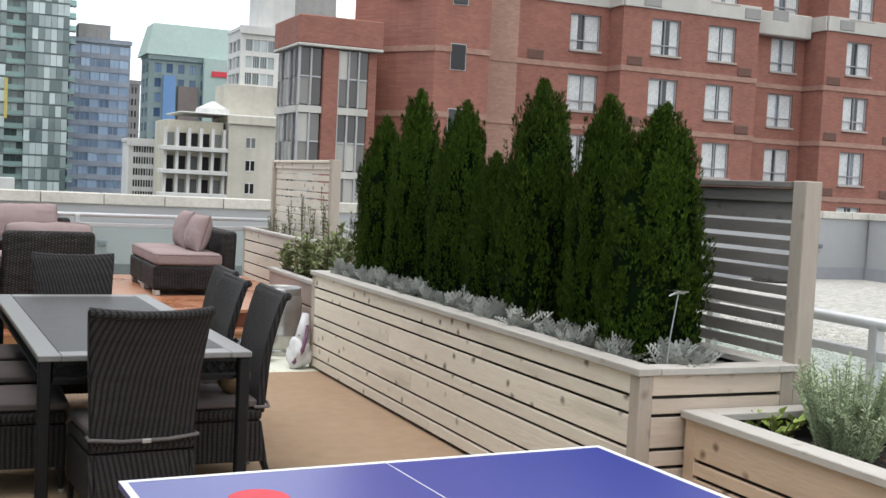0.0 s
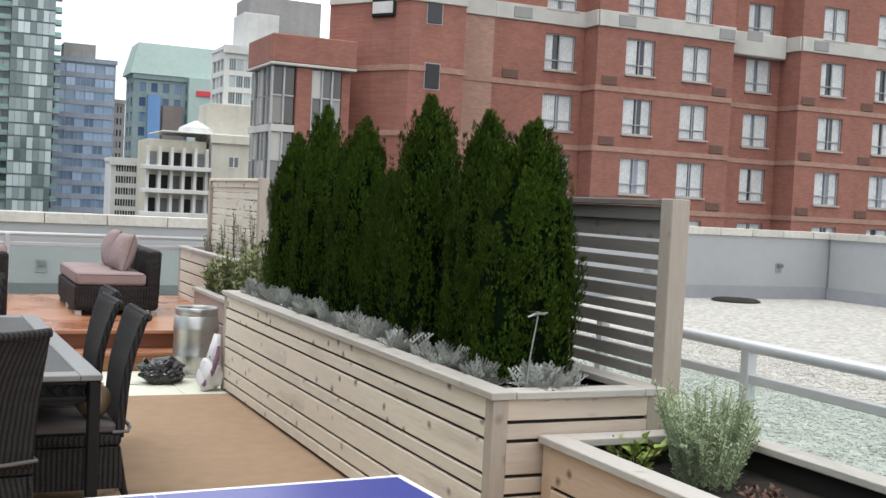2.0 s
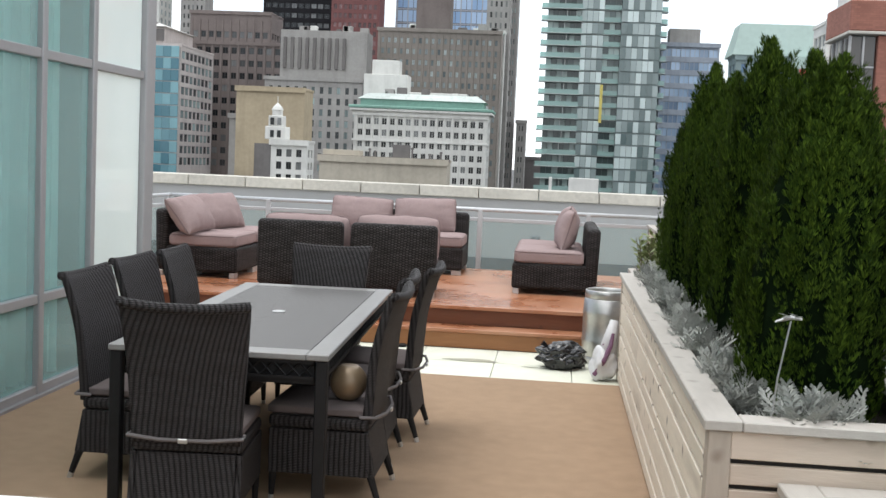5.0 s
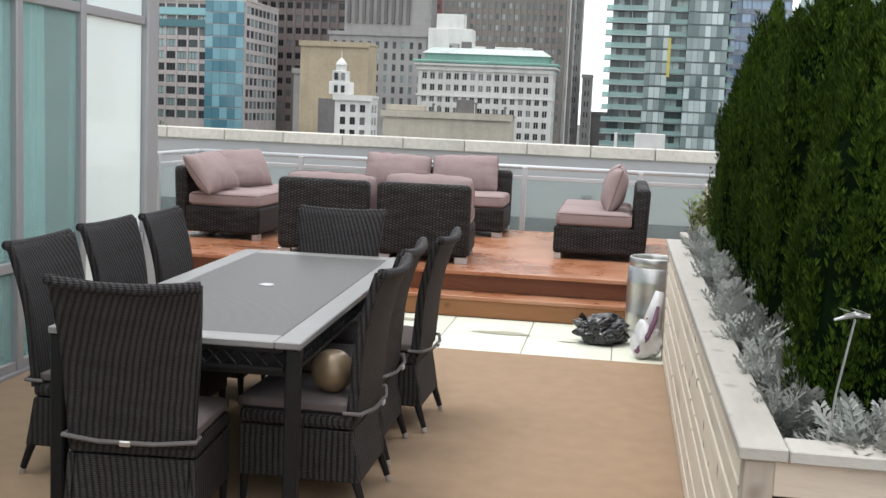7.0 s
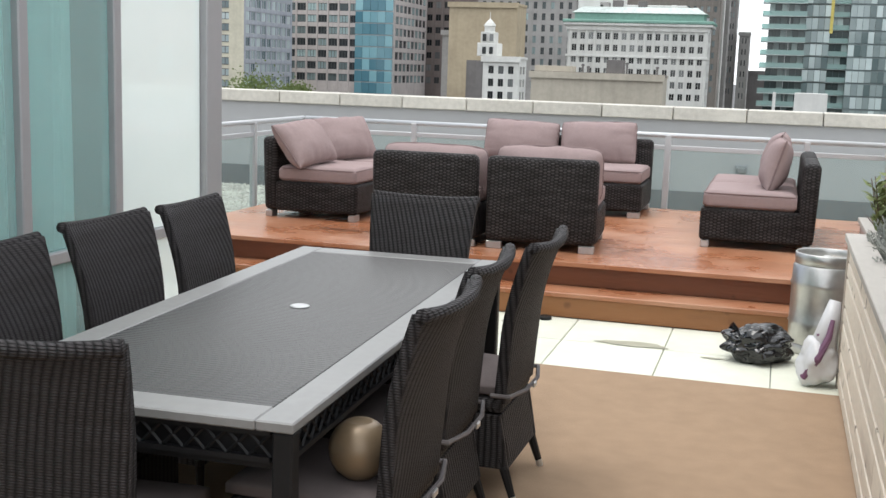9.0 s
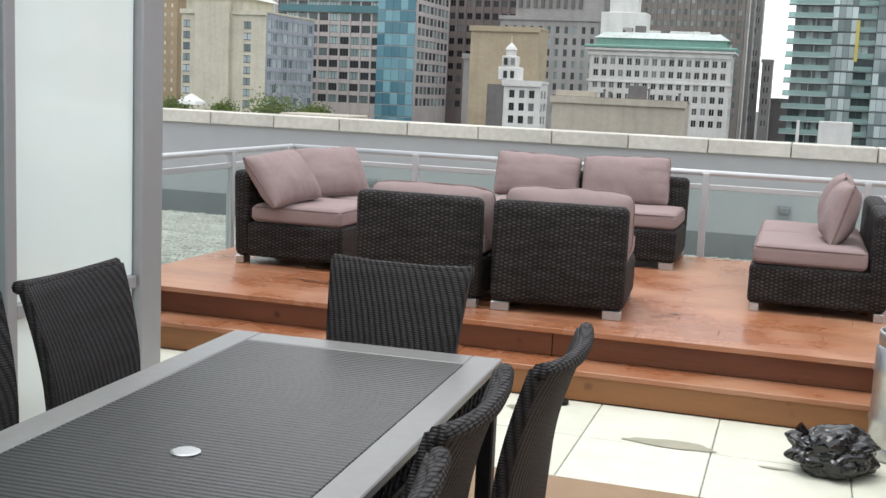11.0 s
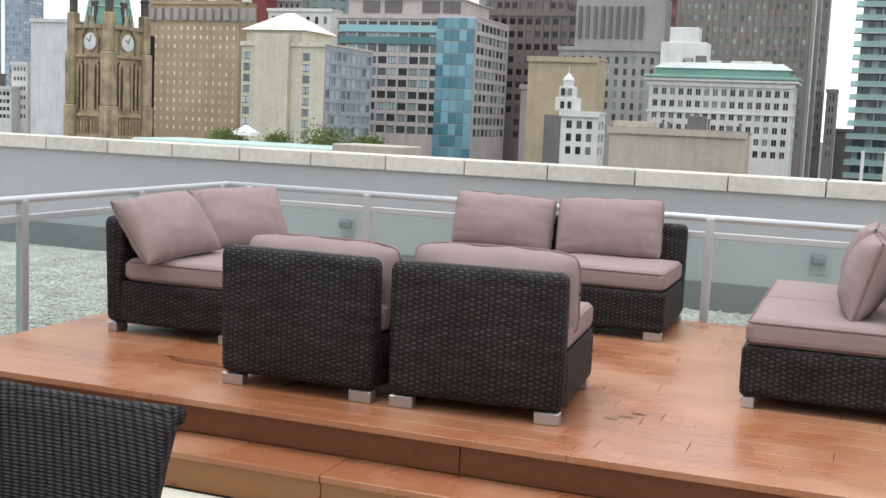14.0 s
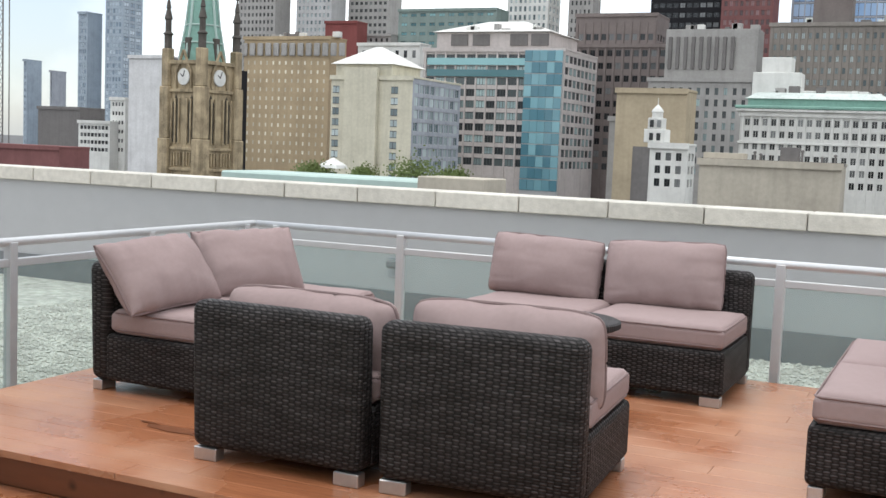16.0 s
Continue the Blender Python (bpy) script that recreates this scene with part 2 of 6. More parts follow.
ALU = mat("brushed_aluminium", (0.55, 0.55, 0.55), 0.38, 0.9, vary=0.08, scale=20)
RAIL_GREY = mat("grey_painted_rail", (0.56, 0.57, 0.58), 0.4, 0.3, vary=0.06, scale=8)
MULLION = mat("grey_mullion", (0.36, 0.36, 0.37), 0.45, 0.3, vary=0.05, scale=4)
BLACK_METAL = mat("black_metal", (0.010, 0.010, 0.011), 0.5, vary=0.3, scale=14, spec=0.25)
TABLE_RIM = mat("grey_table_rim", (0.215, 0.212, 0.208), 0.36, vary=0.12, scale=10)
CARPET = mat("brown_outdoor_carpet", (0.37, 0.26, 0.175), 0.97, vary=0.13, scale=3, bump=0.5, bump_scale=350, spec=0.1)
PAVER = mat("cream_paver", (0.66, 0.66, 0.55), 0.8, vary=0.09, scale=2.4, bump=0.15, bump_scale=160, rand=0.25, tint=(0.72, 0.73, 0.62))
STUCCO = mat("pale_grey_render", (0.375, 0.38, 0.385), 0.85, vary=0.06, scale=1.5, bump=0.15, bump_scale=120)
BAND_GREY = mat("grey_flashing", (0.30, 0.31, 0.33), 0.7, vary=0.08, scale=2)
COPING = mat("stone_coping", (0.54, 0.515, 0.46), 0.85, vary=0.30, scale=5, bump=0.4, bump_scale=50, rand=0.3)
GRAVEL = mat("roof_gravel", (0.37, 0.355, 0.315), 0.95, vary=0.7, scale=48, bump=1, bump_scale=26, tint=(0.44, 0.425, 0.385))
STONE = mat("gravel_stone", (0.50, 0.485, 0.44), 0.9, vary=0.45, scale=12)
FROST = glass("green_rail_glass", (0.89, 0.945, 0.93), 0.03, 0.05)
PANE_GREEN = glass("green_tinted_pane", (0.76, 0.95, 0.935), 0.02, 0.21)
MINT = mat("mint_backed_panel", (0.88, 0.98, 0.95), 0.04, vary=0.03, scale=1, spec=1.0)
CURTAIN = mat("sheer_curtain", (0.80, 0.85, 0.83), 0.9, vary=0.1, scale=3)
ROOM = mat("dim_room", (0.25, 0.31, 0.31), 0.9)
BLUE = mat("blue_table_paint", (0.035, 0.045, 0.28), 0.28, vary=0.08, scale=3, spec=0.95)
WHITE_LINE = mat("white_line", (0.78, 0.78, 0.80), 0.5)
RUBBER_RED = mat("red_rubber", (0.62, 0.05, 0.07), 0.6)
STEEL = mat("keg_steel", (0.55, 0.54, 0.52), 0.38, 0.95, vary=0.15, scale=9, bump=0.08, bump_scale=30)
BLACK_FILM = mat("black_plastic_film", (0.008, 0.008, 0.009), 0.16, spec=0.7)
BAG_WHITE = mat("white_bag_film", (0.62, 0.62, 0.63), 0.35, vary=0.1, scale=8)
BAG_PURPLE = mat("purple_print", (0.16, 0.07, 0.13), 0.4)
GOLD = mat("gold_glaze", (0.20, 0.145, 0.09), 0.35, 0.3, vary=0.15, scale=10)
CEDAR_LEAF = mat("cedar_spray", (0.007, 0.019, 0.003), 0.75, vary=0.4, scale=9, spec=0.08, tint=(0.028, 0.054, 0.006))
leaf_n, leaf_l, leaf_b = nodes_of(CEDAR_LEAF)
leaf_geo = leaf_n.new("ShaderNodeNewGeometry")
leaf_pow = leaf_n.new("ShaderNodeMath")
leaf_pow.operation = "POWER"
leaf_pow.inputs[1].default_value = 2.9
leaf_tip = leaf_n.new("ShaderNodeMixRGB")
leaf_tip.inputs[2].default_value = (0.088, 0.142, 0.014, 1)
leaf_l.new(leaf_geo.outputs["Random Per Island"], leaf_pow.inputs[0])
leaf_l.new(leaf_pow.outputs[0], leaf_tip.inputs[0])
leaf_l.new(leaf_b.inputs["Base Color"].links[0].from_socket, leaf_tip.inputs[1])
leaf_l.new(leaf_tip.outputs[0], leaf_b.inputs["Base Color"])
# Near-black hull inside the sprays: the crown's inner shade put into its colour.
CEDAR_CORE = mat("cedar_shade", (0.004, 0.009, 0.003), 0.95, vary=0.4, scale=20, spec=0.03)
BARK = mat("bark", (0.10, 0.065, 0.045), 0.9, vary=0.4, scale=30, bump=0.6, bump_scale=80)
SILVER_LEAF = mat("silver_leaf", (0.38, 0.39, 0.36), 0.85, vary=0.3, scale=20)
SAGE_LEAF = mat("sage_needles", (0.36, 0.42, 0.26), 0.85, vary=0.3, scale=15)
LIME_LEAF = mat("lime_leaf", (0.32, 0.42, 0.09), 0.6, vary=0.3, scale=20)
GREEN_LEAF = mat("green_leaf", (0.15, 0.185, 0.06), 0.6, vary=0.35, scale=15)
PURPLE_LEAF = mat("purple_leaf", (0.055, 0.018, 0.022), 0.5, vary=0.4, scale=15)


# ---- builders ----
def thing(name, label, category, m=None, group="", kind=""):
    ob = new(name)
    if m is not None:
        ob.matrix_world = m
    return tagged(ob, label, category, group, kind)


def mesh_of(name, bm, *materials):
    me = bpy.data.meshes.new(name)
    bm.to_mesh(me)
    bm.free()
    for q in materials:
        me.materials.append(q)
    return me


def part(name, bm, material, parent, label="", smooth=False):
    me = mesh_of(name, bm, *(material if isinstance(material, (list, tuple)) else [material]))
    if smooth:
        me.shade_smooth()
    return piece(name, me, parent, label=label)


def piece(name, me, parent, at=(0, 0, 0), turn=0.0, label=""):
    ob = new(name, me)
    ob.parent = parent
    ob.matrix_basis = pose(*at, 0, 0, turn)
    return tagged(ob, label)


def box(bm, x0, x1, y0, y1, z0, z1, bevel=0.0, index=0, seg=1):
    r = bmesh.ops.create_cube(bm, size=1, matrix=Matrix.Translation(((x0 + x1) / 2, (y0 + y1) / 2, (z0 + z1) / 2)) @ Matrix.Diagonal((abs(x1 - x0), abs(y1 - y0), abs(z1 - z0), 1)))
    fs = {f for v in r["verts"] for f in v.link_faces}
    for f in fs:
        f.material_index = index
    if bevel:
        bmesh.ops.bevel(bm, geom=list({e for v in r["verts"] for e in v.link_edges}), offset=bevel, segments=seg, affect="EDGES", profile=0.5)
    return bm


def boxm(x0, x1, y0, y1, z0, z1, bevel=0.0, seg=1):
    return box(bmesh.new(), x0, x1, y0, y1, z0, z1, bevel, 0, seg)


def tube(bm, pts, radius, sides=8, radii=None):
    """A round bar along points."""
    rings = []
    pts = [Vector(p) for p in pts]
    for i, p in enumerate(pts):
        d = (pts[min(i + 1, len(pts) - 1)] - pts[max(i - 1, 0)]).normalized()
        q = d.to_track_quat("Z", "Y").to_matrix()
        r = radii[i] if radii else radius
        rings.append([bm.verts.new(p + q @ Vector((r * math.cos(a), r * math.sin(a), 0))) for a in [2 * math.pi * k / sides for k in range(sides)]])
    for a, c in zip(rings, rings[1:]):
        for k in range(sides):
            bm.faces.new((a[k], a[(k + 1) % sides], c[(k + 1) % sides], c[k]))
    bm.faces.new(rings[0][::-1])
    bm.faces.new(rings[-1])
    return bm


def lathe(bm, profile, sides=32):
    """A turned body from (radius, height) pairs."""
    rings = [[bm.verts.new((r * math.cos(2 * math.pi * k / sides), r * math.sin(2 * math.pi * k / sides), z)) for k in range(sides)] for r, z in profile]
    for a, c in zip(rings, rings[1:]):
        for k in range(sides):
            bm.faces.new((a[k], a[(k + 1) % sides], c[(k + 1) % sides], c[k]))
    bm.faces.new(rings[0][::-1])
    bm.faces.new(rings[-1])
    return bm


def soft_pad(w, d, t, seed, puff=0.012, n=14):
    """A seat cushion: rounded slab, slightly domed and creased."""
    bm = bmesh.new()
    box(bm, -w / 2, w / 2, -d / 2, d / 2, 0, t)
    bmesh.ops.subdivide_edges(bm, edges=bm.edges[:], cuts=n, use_grid_fill=True)
    for v in bm.verts:
        u, q = v.co.x / (w / 2), v.co.y / (d / 2)
        k = max(0, 1 - u ** 6) * max(0, 1 - q ** 6)
        z = v.co.z / t
        rnd = 0.022 * max(0, abs(z - 0.5) * 2 - 0.55) / 0.45
        v.co.x -= math.copysign(rnd * abs(u) ** 8, u)
        v.co.y -= math.copysign(rnd * abs(q) ** 8, q)
        wob = noise.noise(Vector((v.co.x * 5 + seed * 7, v.co.y * 5, v.co.z * 5)))
        v.co.z += (puff * k + 0.006 * wob) * (1 if z > 0.5 else 0)
    return bm


def pillow_xz(u, v, w, h, pinch=0.055, soft=0.02):
    k = (abs(u) * abs(v)) ** 5
    pin = 1 - pinch * (1 - abs(v) ** 2) * abs(u) ** 3 - soft * k
    pin2 = 1 - pinch * (1 - abs(u) ** 2) * abs(v) ** 3 - 1.5 * soft * k
    return u * w / 2 * pin, h / 2 + v * h / 2 * pin2


def throw_pillow(w, h, t, seed, edge, pinch, soft, n=40):
    """A stuffed back cushion with a boxed edge: soft corners, sagging faces, gathers running in from the seams."""
    rnd_ = random.Random(seed * 13)
    tucks = [(rnd_.uniform(-0.9, 0.9), rnd_.uniform(0.03, 0.07), rnd_.choice((-1, 1)), rnd_.uniform(0.008, 0.018)) for _ in range(13)]
    ends = [(rnd_.uniform(-0.8, 0.8), rnd_.uniform(0.05, 0.09), rnd_.choice((-1, 1)), rnd_.uniform(0.005, 0.012)) for _ in range(6)]
    bm = bmesh.new()
    grids = []
    for side in (1, -1):
        grid = []
        for i in range(n + 1):
            row = []
            for j in range(n + 1):
                u, v = math.sin(math.pi / 2 * (2 * i / n - 1)), math.sin(math.pi / 2 * (2 * j / n - 1))
                puff = (max(0.0, 1 - abs(u) ** 2.8) ** 0.5) * (max(0.0, 1 - abs(v) ** 2.5) ** 0.5)
                cr = 0.016 * noise.noise(Vector((u * 1.8 + seed * 5, v * 1.5, seed * 3 + side)))
                cr += 0.003 * noise.noise(Vector((u * 5 + seed, v * 5, side * 2 + seed)))
                dent = sum(d * math.exp(-((u - c - 0.12 * (1 - abs(v))) / s_) ** 2) * max(0.0, q * v - 0.1) for c, s_, q, d in tucks)
                dent += sum(d * math.exp(-((v - c) / s_) ** 2) * max(0.0, q * u - 0.35) for c, s_, q, d in ends)
                x, z = pillow_xz(u, v, w, h, pinch, soft)
                z += 0.008 * noise.noise(Vector((u * 3, seed, side))) * abs(v)
                row.append(bm.verts.new((x, side * (t / 2 * (edge + (1 - edge) * puff) + cr * puff - dent), z)))
            grid.append(row)
        grids.append(grid)
        for i in range(n):
            for j in range(n):
                q = (grid[i][j], grid[i + 1][j], grid[i + 1][j + 1], grid[i][j + 1])
                bm.faces.new(q if side < 0 else q[::-1])
    f, g = grids
    loop = [(i, 0) for i in range(n)] + [(n, j) for j in range(n)] + [(i, n) for i in range(n, 0, -1)] + [(0, j) for j in range(n, 0, -1)]
    for (a, p), (c, q) in zip(loop, loop[1:] + loop[:1]):
        bm.faces.new((f[a][p], f[c][q], g[c][q], g[a][p]))
    bmesh.ops.recalc_face_normals(bm, faces=bm.faces[:])
    return bm


def seam(w, h, pinch, soft, r=0.0075):
    """The piping round one edge of a cushion."""
    bm = bmesh.new()
    pts = []
    for k in range(72):
        a = 2 * math.pi * k / 72
        u, v = math.cos(a), math.sin(a)
        s = 1 / max(abs(u), abs(v))
        x, z = pillow_xz(u * s, v * s, w, h, pinch, soft)
        pts.append((x, 0.0, z))
    return tube(bm, pts + pts[:1], r, 6)


# ---- the terrace ----
def slab(name, bm, material, label, category):
    ob = new(name, mesh_of(name, bm, material))
    return tagged(ob, label, category, "", "structure")


GRAVEL_Z = -0.05
city = bmesh.new()
bmesh.ops.create_grid(city, x_segments=2, y_segments=2, size=4000, matrix=Matrix.Translation((0, 0, -26)))
slab("ground", city, mat("street_level", (0.10, 0.10, 0.10), 0.9, vary=0.3, scale=0.05), "grey city ground far below the roof terrace", "ground")
slab("roof_gravel", boxm(-16, 17.5, -9, 15.2, -0.8, GRAVEL_Z), GRAVEL, "pale gravel ballast spread over the flat roof", "gravel roof")
slab("podium_wall", boxm(-16, 17.5, -9, 15.2, -26, -0.8), STUCCO, "plain building storeys below the terrace roof", "wall")
slab("carpet", boxm(-3.72, 0.95, -8.5, 4.645, GRAVEL_Z, 0.0), CARPET, "flat brown outdoor carpet laid over the terrace floor", "carpet")

floor = slab("paved_strip", boxm(-5.2, 0.9, 4.64, 6.4, GRAVEL_Z, -0.018), BAND_GREY, "strip of square cream concrete pavers before the steps", "paving")
pav = mesh_of("paver", boxm(-0.3025, 0.3025, -0.3025, 0.3025, -0.04, 0.0, 0.004), PAVER)
for i in range(9):
    for j in range(2):
        piece("paver", pav, floor, (-0.945 + 0.305 + 0.61 * (i - 6), 4.645 + 0.305 + 0.612 * j, 0.0))

# far parapet with its coping stones, and the higher one on the gravel side
PAR_Y = 12.45


def parapet(name, x0, x1, y0, y1, top, along, pitch=0.85, flash=None):
    ob = slab(name, boxm(x0, x1, y0, y1, GRAVEL_Z - 0.02, top - 0.149), STUCCO, "pale grey rendered parapet wall capped with stone", "parapet")
    part("flashing", boxm(x0 - 0.02, x1 + 0.02, y0 - 0.02, y1 + 0.02, GRAVEL_Z, 0.22), flash or BAND_GREY, ob, "grey flashing along the foot")
    n = max(1, round(((x1 - x0) if along == "x" else (y1 - y0)) / pitch))
    L = ((x1 - x0) if along == "x" else (y1 - y0)) / n
    w = (y1 - y0) if along == "x" else (x1 - x0)
    me = mesh_of("coping_stone", boxm(-L / 2 + 0.006, L / 2 - 0.006, -w / 2 - 0.05, w / 2 + 0.05, -0.15, 0, 0.008), COPING)
    for k in range(n):
        c = L * (k + 0.5)
        if along == "x":
            piece("coping_stone", me, ob, (x0 + c, (y0 + y1) / 2, top))
        else:
            piece("coping_stone", me, ob, ((x0 + x1) / 2, y0 + c, top), 90)
    return ob


parapet("parapet_far", -16.1, 4.348, PAR_Y, PAR_Y + 0.35, 1.22, "x", 0.852, DARK_FLASH)
parapet("parapet_jog", 4.0, 4.348, PAR_Y + 0.4, 14.55, 1.22, "y")
parapet("parapet_right", 4.40, 15.95, 14.6, 14.95, 1.41, "x")
parapet("parapet_side", 15.6, 15.95, -9, 14.54, 1.41, "y")

# deck: framed box, boards, two risers
DECK = 0.335
deck = slab("deck", boxm(-4.75, 0.62, 6.172, 9.5, GRAVEL_Z, DECK - 0.03), STEP_WOOD, "raised red-stained cedar deck reached by two steps", "deck")
rows = 24
bw = (9.52 - 6.08) / rows
random.seed(4)
for j in range(rows):
    cuts = [-4.78, -4.78 + random.uniform(1.1, 2.6), -4.78 + random.uniform(3.2, 4.6), 0.64]
    for a, b in zip(cuts, cuts[1:]):
        part("plank", boxm(a + 0.0008, b - 0.0008, 6.08 + bw * j + 0.0005, 6.08 + bw * (j + 1) - 0.0005, DECK - 0.03, DECK, 0.0016), DECK_WOOD, deck)
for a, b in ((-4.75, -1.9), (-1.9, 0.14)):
    part("riser", boxm(a + 0.002, b - 0.002, 6.142, 6.17, 0.166, DECK - 0.032, 0.002), RISER_WOOD, deck, "dark riser board, stain and overhang shade in its colour")
step = slab("step", boxm(-4.75, 0.14, 5.9, 6.17, 0.0, 0.132), STEP_WOOD, "long red-stained cedar step below the deck", "step")
for a, b in ((-4.75, -2.4), (-2.4, 0.14)):
    part("riser", boxm(a + 0.002, b - 0.002, 5.876, 5.898, 0.002, 0.132, 0.002), STEP_WOOD, step)
    part("tread", boxm(a + 0.002, b - 0.002, 5.862, 6.14, 0.134, 0.166, 0.004), DECK_WOOD, step)

# glazed wall of the penthouse
WX = -3.72
house = thing("penthouse", "glazed penthouse wall with grey mullions and green glass", "building", pose(0, 0, 0), kind="structure")
MUL_Y = [-7.4, -6.1, -4.8, -3.5, -2.3, -1.0, 0.25, 1.4, 2.28, 3.1, 3.86, 4.82]
for y in MUL_Y[:-1]:
    part("mullion", boxm(WX - 0.06, WX + 0.03, y - 0.035, y + 0.035, 0.02, 3.3, 0.006), MULLION, house)
part("corner_post", boxm(WX - 0.12, WX + 0.04, 4.79, 4.98, -0.04, 3.3, 0.008), MULLION, house)
for z in (0.62, 2.14, 0.045, 3.27):
    for a, b in zip(MUL_Y, MUL_Y[1:]):
        part("transom", boxm(WX - 0.05, WX + 0.022, a + 0.037, b - 0.037, z - 0.03, z + 0.03, 0.005), MULLION, house)
for a, b in zip(MUL_Y, MUL_Y[1:]):
    last = b == MUL_Y[-1]
    for z0, z1 in ((0.077, 0.588), (0.652, 2.108), (2.172, 3.238)):
        pn = part("pane", boxm(WX - 0.02, WX - 0.008, a + 0.037, b - 0.037, z0, z1), MINT if last else PANE_GREEN, house, "mint-backed glass panel" if last else "")
        pn.visible_shadow = last
part("end_wall", boxm(-9.0, WX - 0.125, 4.80, 4.96, -0.04, 3.3), STUCCO, house)
part("roof", boxm(-9.0, WX + 0.15, -8.5, 5.05, 3.302, 3.6), STUCCO, house)
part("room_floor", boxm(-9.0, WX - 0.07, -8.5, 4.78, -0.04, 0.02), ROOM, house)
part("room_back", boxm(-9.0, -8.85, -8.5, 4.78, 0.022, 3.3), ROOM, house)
part("end_wall", boxm(-9.0, WX, -8.7, -8.5, -0.04, 3.3), STUCCO, house)
part("sill", boxm(WX - 0.06, WX + 0.05, -8.4, 4.785, -0.0, 0.018), MULLION, house)


def curtain(y0, y1, z0, z1, x, seed):
    bm = bmesh.new()
    n = 60
    lo, hi = [], []
    for i in range(n + 1):
        y = y0 + (y1 - y0) * i / n
        w = 0.035 * math.sin(i * 0.9 + seed) + 0.02 * math.sin(i * 2.3 + seed * 2)
        lo.append(bm.verts.new((x + w * 1.3, y, z0)))
        hi.append(bm.verts.new((x + w * 0.7, y + 0.02, z1)))
    for i in range(n):
        bm.faces.new((lo[i], lo[i + 1], hi[i + 1], hi[i]))
    bmesh.ops.solidify(bm, geom=bm.faces[:], thickness=0.006)
    ob = new("curtain", mesh_of("curtain", bm, CURTAIN))
    return tagged(ob, "sheer pale curtain hanging inside the green glass", "curtain", "curtains")


curtain(2.34, 3.80, 0.03, 3.2, WX - 0.22, 1)
curtain(0.35, 2.2, 0.03, 3.2, WX - 0.24, 2)
curtain(-2.2, 0.2, 0.03, 3.2, WX - 0.24, 4)


# ---- railings ----
def railing(label, pts_posts, a, b, top, base, mid, bar):
    """Posts, a top rail, a lower rail and tinted panels between two plan points."""
    ob = thing("glass_railing", label, "railing", pose(0, 0, 0))
    A, B = Vector((*a, 0)), Vector((*b, 0))
    d = (B - A).normalized()
    up = Vector((0, 0, 1))
    t1 = bmesh.new()
    tube(t1, [A + up * (top - bar), B + up * (top - bar)], bar, 12)
    part("top_rail", t1, RAIL_GREY, ob, smooth=True)
    q = math.degrees(math.atan2(d.y, d.x))
    L = (B - A).length
    part("lower_rail", boxm(0, L, -0.018, 0.018, mid - 0.022, mid + 0.022, 0.004), RAIL_GREY, ob).matrix_basis = pose(a[0], a[1], 0, 0, 0, q)
    for s in pts_posts:
        part("post", boxm(-0.028, 0.028, -0.028, 0.028, base, top - bar, 0.004), RAIL_GREY, ob).matrix_basis = pose(*(A + d * s)[:2], 0, 0, 0, q)
    ends = [0.0] + list(pts_posts) + [L]
    for s0, s1 in zip(ends, ends[1:]):
        if s1 - s0 > 0.15:
            g = part("glass_panel", boxm(s0 + 0.035, s1 - 0.035, -0.006, 0.006, base + 0.08, mid - 0.024), FROST, ob)
            g.matrix_basis = pose(a[0], a[1], 0, 0, 0, q)
            g.visible_shadow = False
    return ob


RX, RY, RTOP = -5.19, 9.67, 1.05
railing("grey metal railing with green glass panels beside the deck", [0.25, 1.4, 2.34, 3.5, 4.55], (RX, 5.0), (RX, RY), RTOP, GRAVEL_Z, RTOP - 0.14, 0.025)
railing("grey metal railing with green glass panels behind the sofas", [0.18, 1.2, 2.48, 3.76, 5.03, 6.3], (RX + 0.03, RY), (1.45, RY), RTOP, GRAVEL_Z, RTOP - 0.14, 0.025)
railing("grey metal railing with glass panels beside the gravel roof", [1.2, 2.5, 3.74, 5.0, 6.2, 7.4, 8.6], (1.30, -3.8), (1.30, 9.6), 1.04, GRAVEL_Z, 0.86, 0.03)


